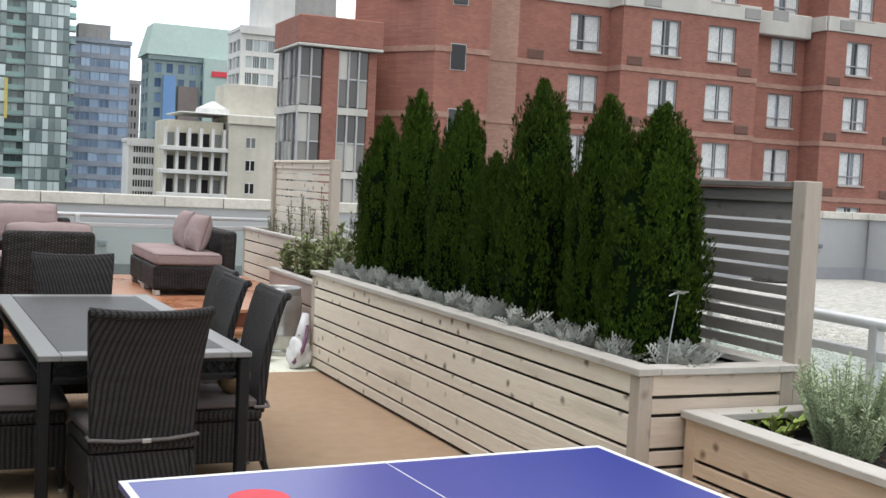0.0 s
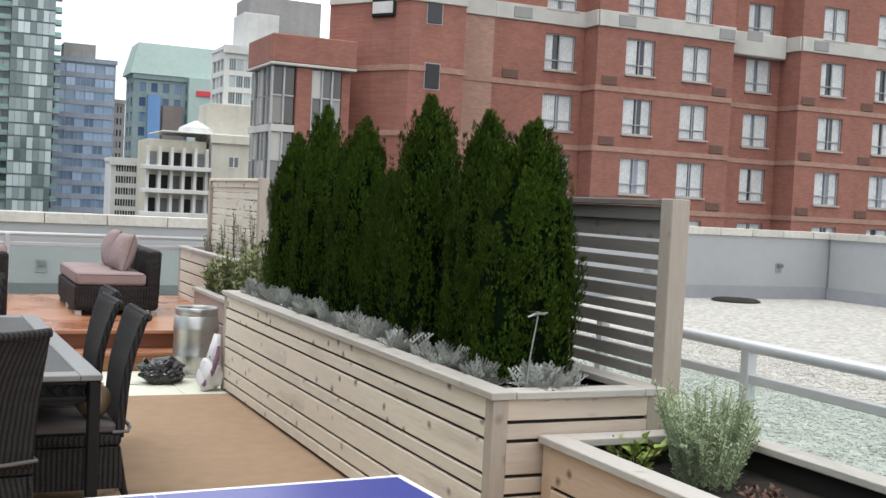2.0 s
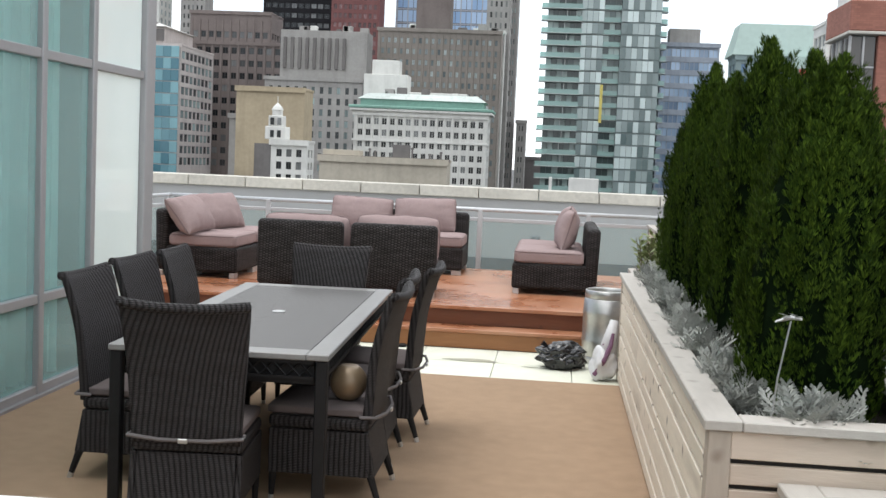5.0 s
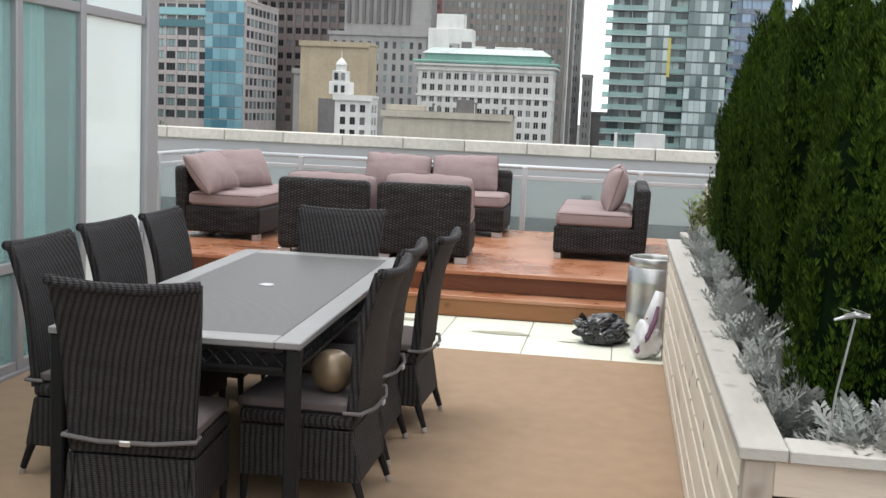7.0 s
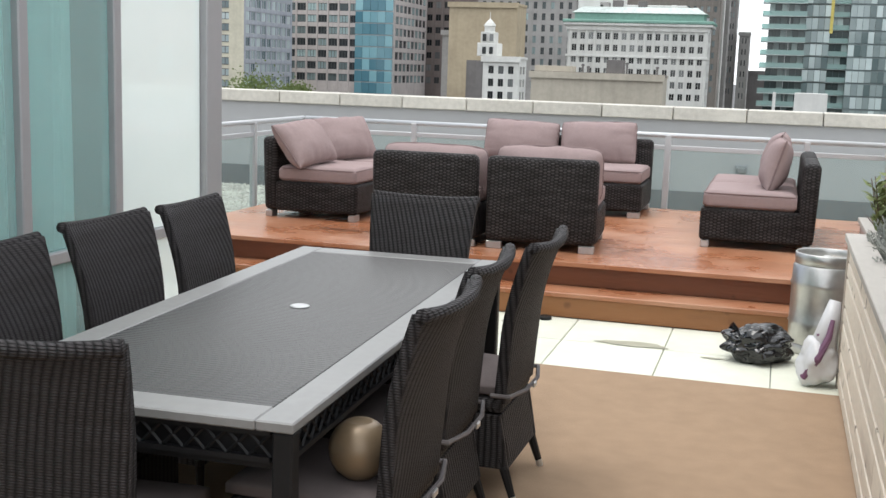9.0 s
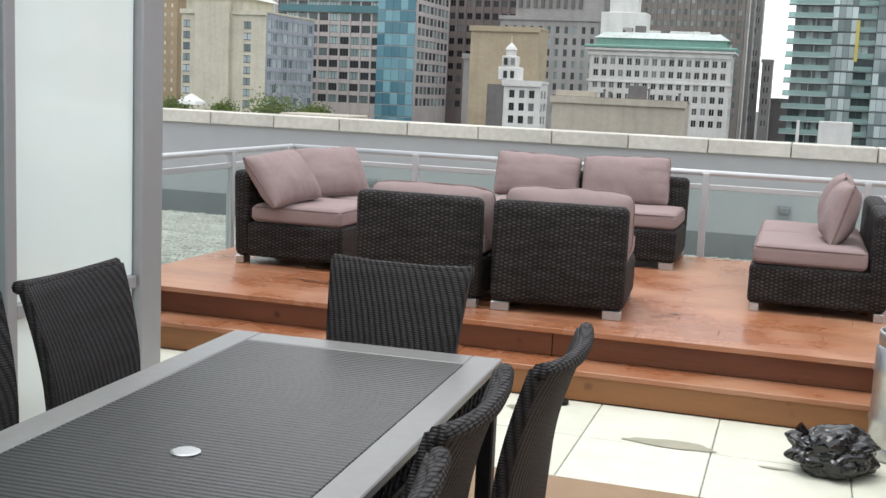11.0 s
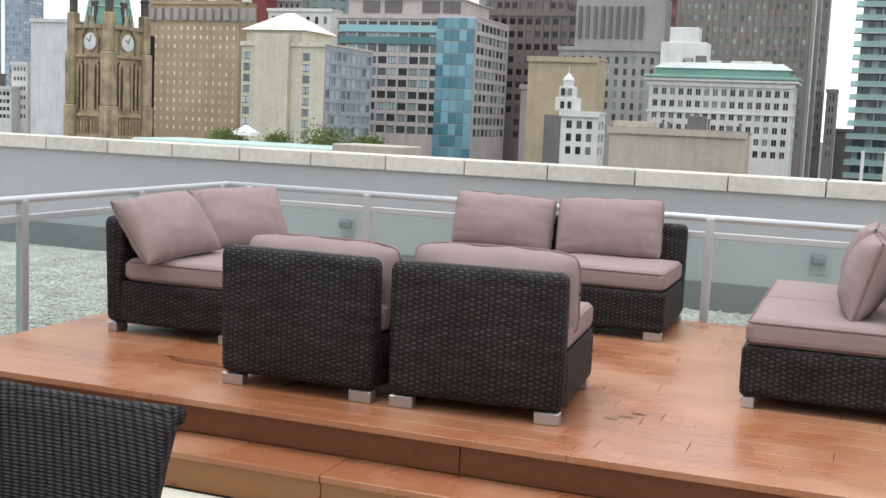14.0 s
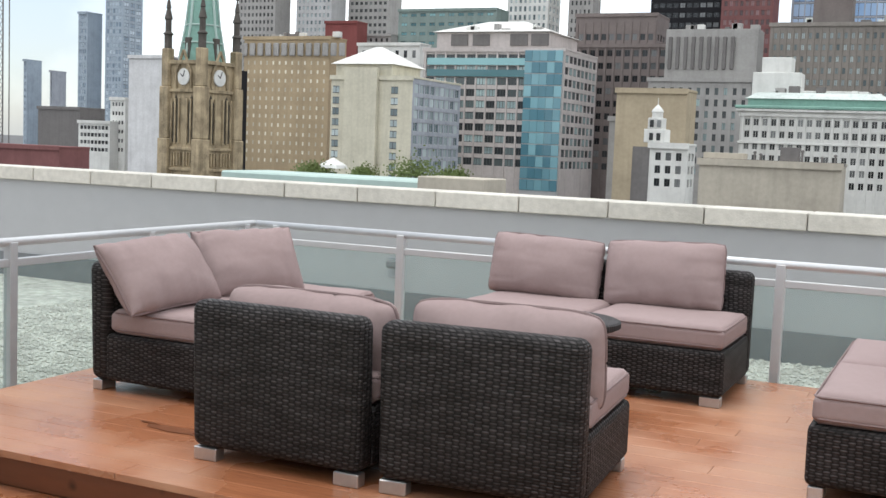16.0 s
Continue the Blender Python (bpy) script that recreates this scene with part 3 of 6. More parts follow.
# ---- planters ----
def planter(label, x0, x1, y0, y1, z0, z1, faces, heights, seed, face_mat=None, cap=0.10):
    """A slatted box planter: dark lining, separate boards on the seen sides, corner posts, mitred cap boards, soil."""
    rnd = random.Random(seed)
    ob = thing("planter_box", label, "planter", pose(x0, y0, z0))
    X, Y, H = x1 - x0, y1 - y0, z1 - z0
    t = 0.022
    lin = bmesh.new()
    box(lin, t, 0.05, t, Y - t, 0.01, H - 0.05)
    box(lin, X - 0.05, X - t, t, Y - t, 0.01, H - 0.05)
    box(lin, 0.052, X - 0.052, t, 0.05, 0.01, H - 0.05)
    box(lin, 0.052, X - 0.052, Y - 0.05, Y - t, 0.01, H - 0.05)
    part("lining", lin, DARK_GAP, ob)
    part("soil", boxm(0.052, X - 0.052, 0.052, Y - 0.052, 0.02, H - 0.14), SOIL, ob)
    z = H - 0.036
    k = 0
    post = 0.07
    while z > 0.03:
        h = min(heights[k % len(heights)] - 0.004, z - 0.004)
        if h < 0.03:
            break
        for f in faces:
            if f in "WE":
                cuts = [post, Y - post] if Y < 2.6 else [post, post + (Y - 2 * post) * rnd.uniform(0.3, 0.7), Y - post]
                xa, xb = (0.0, t) if f == "W" else (X - t, X)
                for a, b in zip(cuts, cuts[1:]):
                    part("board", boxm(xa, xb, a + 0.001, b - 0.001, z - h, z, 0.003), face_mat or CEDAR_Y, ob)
            else:
                ya, yb = (0.0, t) if f == "S" else (Y - t, Y)
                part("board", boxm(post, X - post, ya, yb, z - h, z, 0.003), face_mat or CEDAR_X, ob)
        z -= h + 0.017
        k += 1
    for cx in (0, X - post):
        for cy in (0, Y - post):
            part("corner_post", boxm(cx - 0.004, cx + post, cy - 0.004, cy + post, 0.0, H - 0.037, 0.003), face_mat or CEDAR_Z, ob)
    c = cap
    o = 0.02
    part("cap", boxm(-o, c, -o + 0.002, Y + o, H - 0.035, H, 0.004), CAP_WOOD, ob)
    part("cap", boxm(X - c, X + o, -o + 0.002, Y + o, H - 0.035, H, 0.004), CAP_WOOD, ob)
    part("cap", boxm(c + 0.002, X - c - 0.002, -o, c, H - 0.035, H - 0.001, 0.004), CAP_WOOD, ob)
    part("cap", boxm(c + 0.002, X - c - 0.002, Y - c, Y + o, H - 0.035, H - 0.001, 0.004), CAP_WOOD, ob)
    return ob


PL = 4.85
planter("long pale cedar planter box with horizontal slats and grey cap", 0.0, 0.86, 0.0, PL, 0.0, 0.815, "WSE", [0.095, 0.07, 0.14, 0.07, 0.14], 2)
planter("lower pale cedar herb planter butting the long planter", 0.24, 1.2, -3.2, -0.03, 0.0, 0.625, "WE", [0.17, 0.06, 0.14, 0.06], 3, FRESH_CEDAR)
planter("pale cedar planter box standing on the deck", 0.56, 1.2, 7.0, 9.55, GRAVEL_Z, 0.95, "WS", [0.12, 0.12, 0.12], 5, cap=0.07)
planter("small weathered planter beside the deck steps", 0.2, 0.75, 4.96, 6.95, 0.0, 0.665, "WS", [0.20, 0.20], 6, wood("weathered_pink_board", (0.42, 0.33, 0.29), (0.2, 0.15, 0.12), 0.3, (3, 0.5, 3)), cap=0.06)


def slat_screen(label, x, y0, y1, z0, z1, slats, seed, wood_mat, gap, low):
    """A privacy screen along y: two posts, a cap and horizontal slats with gaps."""
    ob = thing("privacy_screen", label, "screen", pose(x, y0, z0))
    L, H = y1 - y0, z1 - z0
    for a in (0.0, L - 0.09):
        part("post", boxm(-0.05, 0.05, a, a + 0.09, 0, H + 0.004, 0.004), CEDAR_Z, ob)
    for a in [L * k / 3 for k in (1, 2)]:
        part("post", boxm(0.012, 0.05, a, a + 0.09, 0, H - 0.032, 0.004), CEDAR_Z, ob)
    part("cap", boxm(-0.056, 0.056, 0.092, L - 0.092, H - 0.03, H, 0.004), wood_mat, ob)
    part("top_rail", boxm(-0.03, -0.0125, 0.092, L - 0.092, H - 0.10, H - 0.034, 0.003), wood_mat, ob)
    z = H - 0.05
    k = 0
    rnd = random.Random(seed)
    while z > low:
        h = slats[k % len(slats)]
        part("slat", boxm(-0.012, 0.010, 0.092, L - 0.092, z - h, z, 0.002), wood_mat, ob)
        z -= h + gap + rnd.uniform(-0.006, 0.006)
        k += 1
    return ob


slat_screen("slatted cedar privacy screen behind the planted cedars", 0.912, 0.0, PL, 0.0, 1.675, [0.135, 0.06, 0.048, 0.055, 0.062, 0.045, 0.058, 0.05, 0.06, 0.05, 0.055], 1, GREY_SLAT, 0.019, 0.86)
slat_screen("pale slatted cedar privacy screen on the deck planter", 0.92, 7.12, 9.5, 0.80, 1.78, [0.10, 0.06], 3, CEDAR_Y, 0.018, 0.12)


# ---- plants ----
def quads_mesh(name, V, F, material):
    me = bpy.data.meshes.new(name)
    me.from_pydata(V, [], F)
    me.materials.append(material)
    return me


def blade(V, F, base, tip, width, side):
    """One flat diamond leaf."""
    i = len(V)
    mid = base.lerp(tip, 0.45)
    V += [base, mid + side * width, tip, mid - side * width]
    F.append((i, i + 1, i + 2, i + 3))


def cedar_outline(h):
    """Radius against height of a plump flame: full low down, rounding to a soft tip."""
    return (0.72 + 0.28 * math.sin(min(1.0, h / 0.38) * math.pi / 2)) * max(0.0, 1 - h ** 3.2) ** 0.74


def cedar_leaders(seed):
    """Foot offset, share of the height and share of the radius of each upright leader."""
    rnd = random.Random(seed * 7)
    out = [(0.0, 0.0, 1.0, 0.86)]
    for k in range(4):
        a = seed + k * 1.57 + rnd.uniform(-0.4, 0.4)
        out.append((0.34 * math.cos(a), 0.34 * math.sin(a), rnd.uniform(0.84, 0.97), rnd.uniform(0.46, 0.58)))
    return out


def cedar_crown(seed, R, H, plumes=460, sprays=95):
    """Several upright leaders, each crowded with tall feathery plumes, with dark clefts between."""
    rnd = random.Random(seed)
    V, F = [], []
    up0 = Vector((0, 0, 1))
    heads = cedar_leaders(seed)
    for k in range(plumes):
        ox, oy, hs, rs = heads[0] if k % 9 < 4 else heads[1 + k % 4]
        h = rnd.random() ** 0.85
        a = k * 2.39996 + rnd.uniform(-0.35, 0.35)
        out = Vector((math.cos(a), math.sin(a), 0))
        tan = Vector((-math.sin(a), math.cos(a), 0))
        lump = 0.95 + 0.22 * noise.noise(Vector((math.cos(a) * 2.2 + seed, math.sin(a) * 2.2, h * 2.2)))
        r = R * rs * cedar_outline(h) * lump * rnd.uniform(0.72, 1.0)
        foot = Vector((ox * R, oy * R, 0)) * (1 - 0.25 * h) + out * r + up0 * (h * H * hs * 0.93)
        lean = (up0 + out * rnd.uniform(0.0, 0.22) * (1 - 0.6 * h) + tan * rnd.uniform(-0.09, 0.09)).normalized()
        PL_ = rnd.uniform(0.20, 0.40) * (1.0 - 0.4 * h)
        PW = rnd.uniform(0.019, 0.034)
        for _ in range(sprays):
            s = rnd.random()
            b = rnd.uniform(0, 2 * math.pi)
            q = PW * (math.sin(math.pi * min(1.0, 0.12 + 0.88 * s) ** 0.8) * 0.9 + 0.1) * rnd.random() ** 0.4
            p = foot + lean * (s - 0.35) * PL_ + out * math.cos(b) * q + tan * math.sin(b) * q
            if p.z < 0.0:
                continue
            up = (lean * rnd.uniform(0.9, 1.6) + (out * math.cos(b) + tan * math.sin(b)) * rnd.uniform(0.1, 0.5)).normalized()
            side = up.cross(out + tan * rnd.uniform(-1.5, 1.5)).normalized()
            L = rnd.uniform(0.015, 0.034)
            for e in (-1, 0, 1):
                d = (up + side * 0.30 * e).normalized()
                blade(V, F, p, p + d * L, L * 0.075, d.cross(out + tan * rnd.uniform(-0.8, 0.8)).normalized())
    return quads_mesh("crown", V, F, CEDAR_LEAF)


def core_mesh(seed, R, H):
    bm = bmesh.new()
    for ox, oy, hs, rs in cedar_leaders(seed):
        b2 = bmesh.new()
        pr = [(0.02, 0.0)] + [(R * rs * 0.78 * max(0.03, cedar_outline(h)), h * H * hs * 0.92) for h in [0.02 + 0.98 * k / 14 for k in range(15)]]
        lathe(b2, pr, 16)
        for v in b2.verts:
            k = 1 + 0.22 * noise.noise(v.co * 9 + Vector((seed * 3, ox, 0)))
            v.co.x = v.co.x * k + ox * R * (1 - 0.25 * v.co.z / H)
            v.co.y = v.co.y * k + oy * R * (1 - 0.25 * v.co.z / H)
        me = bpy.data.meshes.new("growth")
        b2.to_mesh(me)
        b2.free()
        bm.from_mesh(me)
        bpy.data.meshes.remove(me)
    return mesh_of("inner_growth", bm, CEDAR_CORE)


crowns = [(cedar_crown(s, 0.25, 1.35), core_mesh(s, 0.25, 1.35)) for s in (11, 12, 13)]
trunk = mesh_of("trunk", tube(bmesh.new(), [(0, 0, -0.08), (0.01, 0, 0.3), (0, 0.01, 0.9)], 0.03, 8, [0.035, 0.028, 0.012]), BARK)
for k, (x, y, top, w) in enumerate([(0.46, 0.60, 2.09, 1.32), (0.50, 1.16, 2.17, 1.10), (0.44, 1.80, 2.30, 1.26), (0.45, 2.42, 1.85, 0.95), (0.45, 2.95, 2.22, 1.1), (0.44, 3.75, 2.36, 1.12), (0.44, 4.45, 2.17, 1.1)]):
    tr = thing("cedar_tree", "dense upright green cedar shrub planted in the long planter", "tree", pose(x, y, 0.69, 0, 0, 67 * k), "cedar hedge")
    cr, co_ = crowns[k % 3]
    s = (top - 0.69) / 1.37
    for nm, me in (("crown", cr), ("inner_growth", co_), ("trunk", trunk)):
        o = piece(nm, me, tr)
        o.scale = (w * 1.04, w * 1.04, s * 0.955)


def lobed_leaf(V, F, base, d, up, L):
    """A deeply cut silver leaf: a broad stalk with paired blunt, forked lobes."""
    side = d.cross(up).normalized()
    nrm = side.cross(d).normalized()
    for s in (0.25, 0.42, 0.58, 0.74, 0.88):
        c = base + d * L * s - nrm * L * 0.22 * s * s
        for q in (-1, 1):
            dd = (d * 0.8 + side * q * (1.1 - 0.4 * s)).normalized()
            ln = L * (0.34 - 0.30 * abs(s - 0.5))
            blade(V, F, c, c + dd * ln, L * 0.038, dd.cross(nrm).normalized())
            for g in (0.5, -0.45):
                d2 = (dd + d * g).normalized()
                blade(V, F, c + dd * ln * 0.45, c + dd * ln * 0.45 + d2 * ln * 0.55, L * 0.027, d2.cross(nrm).normalized())
    tip = base + d * L - nrm * L * 0.22
    blade(V, F, base, tip, L * 0.05, side)


def miller_mesh(seed, R):
    rnd = random.Random(seed)
    V, F = [], []
    for _ in range(140):
        a = rnd.uniform(0, 2 * math.pi)
        e = rnd.uniform(0.15, 1.4)
        d = Vector((math.cos(a) * math.cos(e), math.sin(a) * math.cos(e), math.sin(e)))
        base = Vector((rnd.uniform(-1, 1) * R * 0.4, rnd.uniform(-1, 1) * R * 0.4, rnd.uniform(0.0, R * 0.55)))
        lobed_leaf(V, F, base, d, Vector((0, 0, 1)) if e < 1.2 else Vector((1, 0, 0)), R * rnd.uniform(0.4, 0.85))
    return quads_mesh("dusty_miller", V, F, SILVER_LEAF)


mill = [miller_mesh(s, 0.17) for s in (1, 2, 3)]
rnd = random.Random(8)
for k in range(15):
    y = 0.20 + 0.315 * k + rnd.uniform(-0.05, 0.05)
    ob = new("dusty_miller", mill[k % 3])
    ob.matrix_world = pose(0.19 + rnd.uniform(-0.03, 0.04) + (0.1 if k == 0 else 0), y, 0.695, 0, 0, rnd.uniform(0, 360)) @ Matrix.Scale(rnd.uniform(0.9, 1.15), 4)
    tagged(ob, "silver-grey dusty miller with lacy leaves along the planter edge", "plant", "silver edging plants")
for y, x in ((0.16, 0.42),):
    ob = new("dusty_miller", mill[1])
    ob.matrix_world = pose(x, y, 0.69, 0, 0, 77 * y * 10)
    tagged(ob, "silver-grey dusty miller with lacy leaves along the planter edge", "plant", "silver edging plants")

orn = thing("garden_stake", "thin wire garden stake topped with a pale metal dragonfly", "ornament", pose(0.20, 0.10, 0.69))
part("wire", tube(bmesh.new(), [(0, 0, 0), (0.02, 0.0, 0.25), (0.05, 0.0, 0.44)], 0.003, 6), ALU, orn)
dr = bmesh.new()
tube(dr, [(0.0, 0, 0.435), (0.05, 0, 0.452), (0.085, 0.0, 0.447)], 0.008, 8, [0.003, 0.008, 0.004])
part("body", dr, ALU, orn)
for s in (-1, 1):
    for q in (0.03, 0.065):
        wg = bmesh.new()
        lathe(wg, [(0.002, 0), (0.018, 0.0015), (0.002, 0.003)], 12)
        w = part("wing", wg, ALU, orn)
        w.matrix_basis = pose(q, s * 0.032, 0.455, s * 12, 0, 90 + s * 15) @ Matrix.Diagonal((1.7, 0.8, 1, 1))


def shrub(name, label, category, at, material, stems, height, spread, leaf, width, seed, leaves=24, cone=0.6, group="", stem_mat=None, plumes=0):
    """Stems from one root, each set with narrow or broad leaves; with plumes they gather in tufts of uneven height."""
    rnd = random.Random(seed)
    tufts = [(rnd.uniform(0, 6.28), rnd.uniform(0.1, 1.0), rnd.uniform(0.5, 1.0)) for _ in range(plumes)]
    ob = thing(name, label, category, pose(*at), group)
    V, F = [], []
    sb = bmesh.new()
    for _ in range(stems):
        a = rnd.uniform(0, 2 * math.pi)
        lean = rnd.uniform(0.02, 1) * spread
        hh = height * rnd.uniform(0.55, 1.0)
        if tufts:
            ta, tl, th = rnd.choice(tufts)
            a, lean, hh = ta + rnd.gauss(0, 0.2), tl * spread + rnd.gauss(0, 0.025), height * th * rnd.uniform(0.7, 1.05)
        tip = Vector((math.cos(a) * lean, math.sin(a) * lean, hh))
        mid = Vector((math.cos(a) * lean * cone, math.sin(a) * lean * cone, hh * 0.5))
        root = Vector((tip.x * 0.45, tip.y * 0.45, -0.03)) if tufts else Vector((0, 0, -0.03))
        tube(sb, [root, mid, tip], 0.003, 4)
        if stems <= 14:
            part("stem", sb, stem_mat or BARK, ob)
            sb = bmesh.new()
        for i in range(leaves):
            s = 0.12 + 0.88 * i / leaves
            c = root.lerp(mid, s / 0.5) if s < 0.5 else mid.lerp(tip, (s - 0.5) / 0.5)
            b = rnd.uniform(0, 2 * math.pi)
            d = (Vector((math.cos(b), math.sin(b), rnd.uniform(0.2, 1.1)))).normalized()
            side = d.cross(Vector((rnd.uniform(-1, 1), rnd.uniform(-1, 1), 1))).normalized()
            blade(V, F, c, c + d * leaf * rnd.uniform(0.6, 1.1), width, side)
    if stems > 14:
        part("branching_base", sb, stem_mat or BARK, ob)
    piece("foliage", quads_mesh("foliage", V, F, material), ob)
    return ob


shrub("rosemary_bush", "bushy grey-green rosemary in the herb planter", "plant", (0.80, -0.42, 0.48), SAGE_LEAF, 130, 0.45, 0.31, 0.034, 0.0026, 3, 95, cone=0.72, stem_mat=SAGE_LEAF, plumes=15)
shrub("lime_plant", "small plant with broad yellow-green leaves in the herb planter", "plant", (0.62, -0.17, 0.48), LIME_LEAF, 14, 0.16, 0.15, 0.07, 0.014, 4, 7)
shrub("purple_basil", "tall dark purple leafy plant in the herb planter", "plant", (0.95, -1.42, 0.48), PURPLE_LEAF, 6, 0.75, 0.10, 0.07, 0.016, 5, 22)
shrub("russet_plant", "low russet groundcover in the herb planter", "plant", (0.78, -0.85, 0.48), mat("russet_leaf", (0.14, 0.07, 0.045), 0.8, vary=0.4, scale=20), 20, 0.10, 0.16, 0.035, 0.008, 6, 10)
rnd = random.Random(21)
for k in range(9):
    shrub("flowering_shrub", "straggly green plant with pale blooms in the far planters", "plant", (0.40 + rnd.uniform(-0.1, 0.15), 5.15 + 0.2 * k, 0.53), GREEN_LEAF, 11, rnd.uniform(0.4, 0.78), 0.17, 0.085, 0.016, 30 + k, 20, group="far planter plants")
for k in range(6):
    shrub("climbing_plant", "thin climbing plant with small leaves before the slatted screen", "plant", (0.86, 7.25 + 0.42 * k, 0.82), GREEN_LEAF, 5, rnd.uniform(0.25, 0.7), 0.10, 0.045, 0.009, 50 + k, 16, group="far planter plants")
sp = thing("cordyline", "spiky dark red cordyline in the small planter", "plant", pose(0.38, 6.35, 0.53))
V, F = [], []
for k in range(26):
    a, e = rnd.uniform(0, 6.28), rnd.uniform(0.5, 1.4)
    d = Vector((math.cos(a) * math.cos(e), math.sin(a) * math.cos(e), math.sin(e)))
    blade(V, F, Vector((0, 0, 0)), d * rnd.uniform(0.25, 0.42), 0.011, d.cross(Vector((0, 0, 1))).normalized())
piece("leaves", quads_mesh("leaves", V, F, PURPLE_LEAF), sp)


# ---- table tennis ----
pp = thing("ping_pong_table", "blue table tennis table with white edge lines", "table", pose(-0.862, -1.057, 0, 0, 0, 3.1))
part("tabletop", boxm(-1.525, 0, -2.74, 0, 0.74, 0.76, 0.003), BLUE, pp)
for a in (-1.525, -0.02):
    part("side_line", boxm(a, a + 0.02, -2.74, 0, 0.7602, 0.7612), WHITE_LINE, pp)
part("end_line", boxm(-1.504, -0.021, -0.02, 0, 0.7602, 0.7612), WHITE_LINE, pp)
part("end_line", boxm(-1.504, -0.021, -2.74, -2.72, 0.7602, 0.7612), WHITE_LINE, pp)
part("centre_line", boxm(-0.764, -0.761, -2.718, -0.022, 0.7602, 0.7612), WHITE_LINE, pp)
part("apron", boxm(-1.49, -0.035, -2.70, -0.035, 0.69, 0.738), BLACK_METAL, pp)
for a in (-1.4, -0.125):
    for b in (-2.5, -0.35):
        part("leg", boxm(a - 0.02, a + 0.02, b - 0.02, b + 0.02, 0, 0.69, 0.003), BLACK_METAL, pp)
pd = thing("paddle", "red rubber table tennis paddle lying on the blue table", "paddle", pose(-2.08, -1.42, 0.762, 0, 0, 40))
part("blade", lathe(bmesh.new(), [(0.07, 0), (0.078, 0.003), (0.078, 0.011), (0.074, 0.013)], 32), RUBBER_RED, pd, "round red blade")
part("handle", boxm(-0.014, 0.014, -0.18, -0.072, 0.0, 0.022, 0.006), CEDAR_Z, pd)

# ---- dining table ----
TM = pose(-1.99, 2.336, 0, 0, 0, 2.05)
tb = thing("dining_table", "long dark slatted dining table with a grey metal rim", "table", TM)
hw, hl = 0.485, 1.255
part("rim", boxm(-hw, -hw + 0.10, -hl, hl, 0.712, 0.74, 0.004), TABLE_RIM, tb)
part("rim", boxm(hw - 0.10, hw, -hl, hl, 0.712, 0.74, 0.004), TABLE_RIM, tb)
part("rim", boxm(-hw + 0.101, hw - 0.101, -hl, -hl + 0.12, 0.712, 0.7395, 0.004), TABLE_RIM, tb)
part("rim", boxm(-hw + 0.101, hw - 0.101, hl - 0.12, hl, 0.712, 0.7395, 0.004), TABLE_RIM, tb)
SLAT = mat("charcoal_slat", (0.026, 0.026, 0.027), 0.40, vary=0.25, scale=12, spec=0.75)
ns = 110
sl = mesh_of("slat", boxm(-hw + 0.102, hw - 0.102, -0.0078, 0.0078, 0.722, 0.738, 0.002), SLAT)
for k in range(ns):
    yy = -hl + 0.122 + (2 * hl - 0.244) * (k + 0.5) / ns
    piece("slat", sl, tb, (0, yy, 0))
part("under_tray", boxm(-hw + 0.09, hw - 0.09, -hl + 0.1, hl - 0.1, 0.700, 0.7105), BLACK_METAL, tb)
part("umbrella_cap", lathe(bmesh.new(), [(0.034, 0.736), (0.036, 0.741), (0.03, 0.7435), (0.01, 0.744)], 24), ALU, tb, "pale round umbrella hole cap")
for sx in (-1, 1):
    for sy in (-1, 1):
        part("leg", boxm(sx * (hw - 0.032) - 0.027, sx * (hw - 0.032) + 0.027, sy * (hl - 0.032) - 0.027, sy * (hl - 0.032) + 0.027, 0, 0.711, 0.006), BLACK_METAL, tb)


def lattice(L, h):
    """An apron: two bars with a criss-cross of strips between."""
    bm = bmesh.new()
    box(bm, 0, L, -0.010, 0.010, h - 0.016, h)
    box(bm, 0, L, -0.010, 0.010, 0, 0.014)
    n = round(L / 0.06)
    for k in range(n):
        a = L * k / n
        for s in ((a, a + L / n), (a + L / n, a)):
            tube(bm, [(s[0], 0, 0.012), (s[1], 0, h - 0.012)], 0.005, 4)
    return bm


# Added black panels behind the lattice stand in for the shadow under the tabletop.
for sx in (-1, 1):
    part("apron_panel", boxm(sx * (hw - 0.055) - 0.006, sx * (hw - 0.055) + 0.006, -hl + 0.07, hl - 0.07, 0.60, 0.699), BLACK_METAL, tb)
    part("apron", lattice(2 * hl - 0.14, 0.085), BLACK_METAL, tb).matrix_basis = pose(sx * (hw - 0.03), -hl + 0.07, 0.625, 0, 0, 90)
for sy in (-1, 1):
    part("apron_panel", boxm(-hw + 0.07, hw - 0.07, sy * (hl - 0.055) - 0.006, sy * (hl - 0.055) + 0.006, 0.60, 0.699), BLACK_METAL, tb)
    part("apron", lattice(2 * hw - 0.14, 0.085), BLACK_METAL, tb).matrix_basis = pose(-hw + 0.07, sy * (hl - 0.03), 0.625)


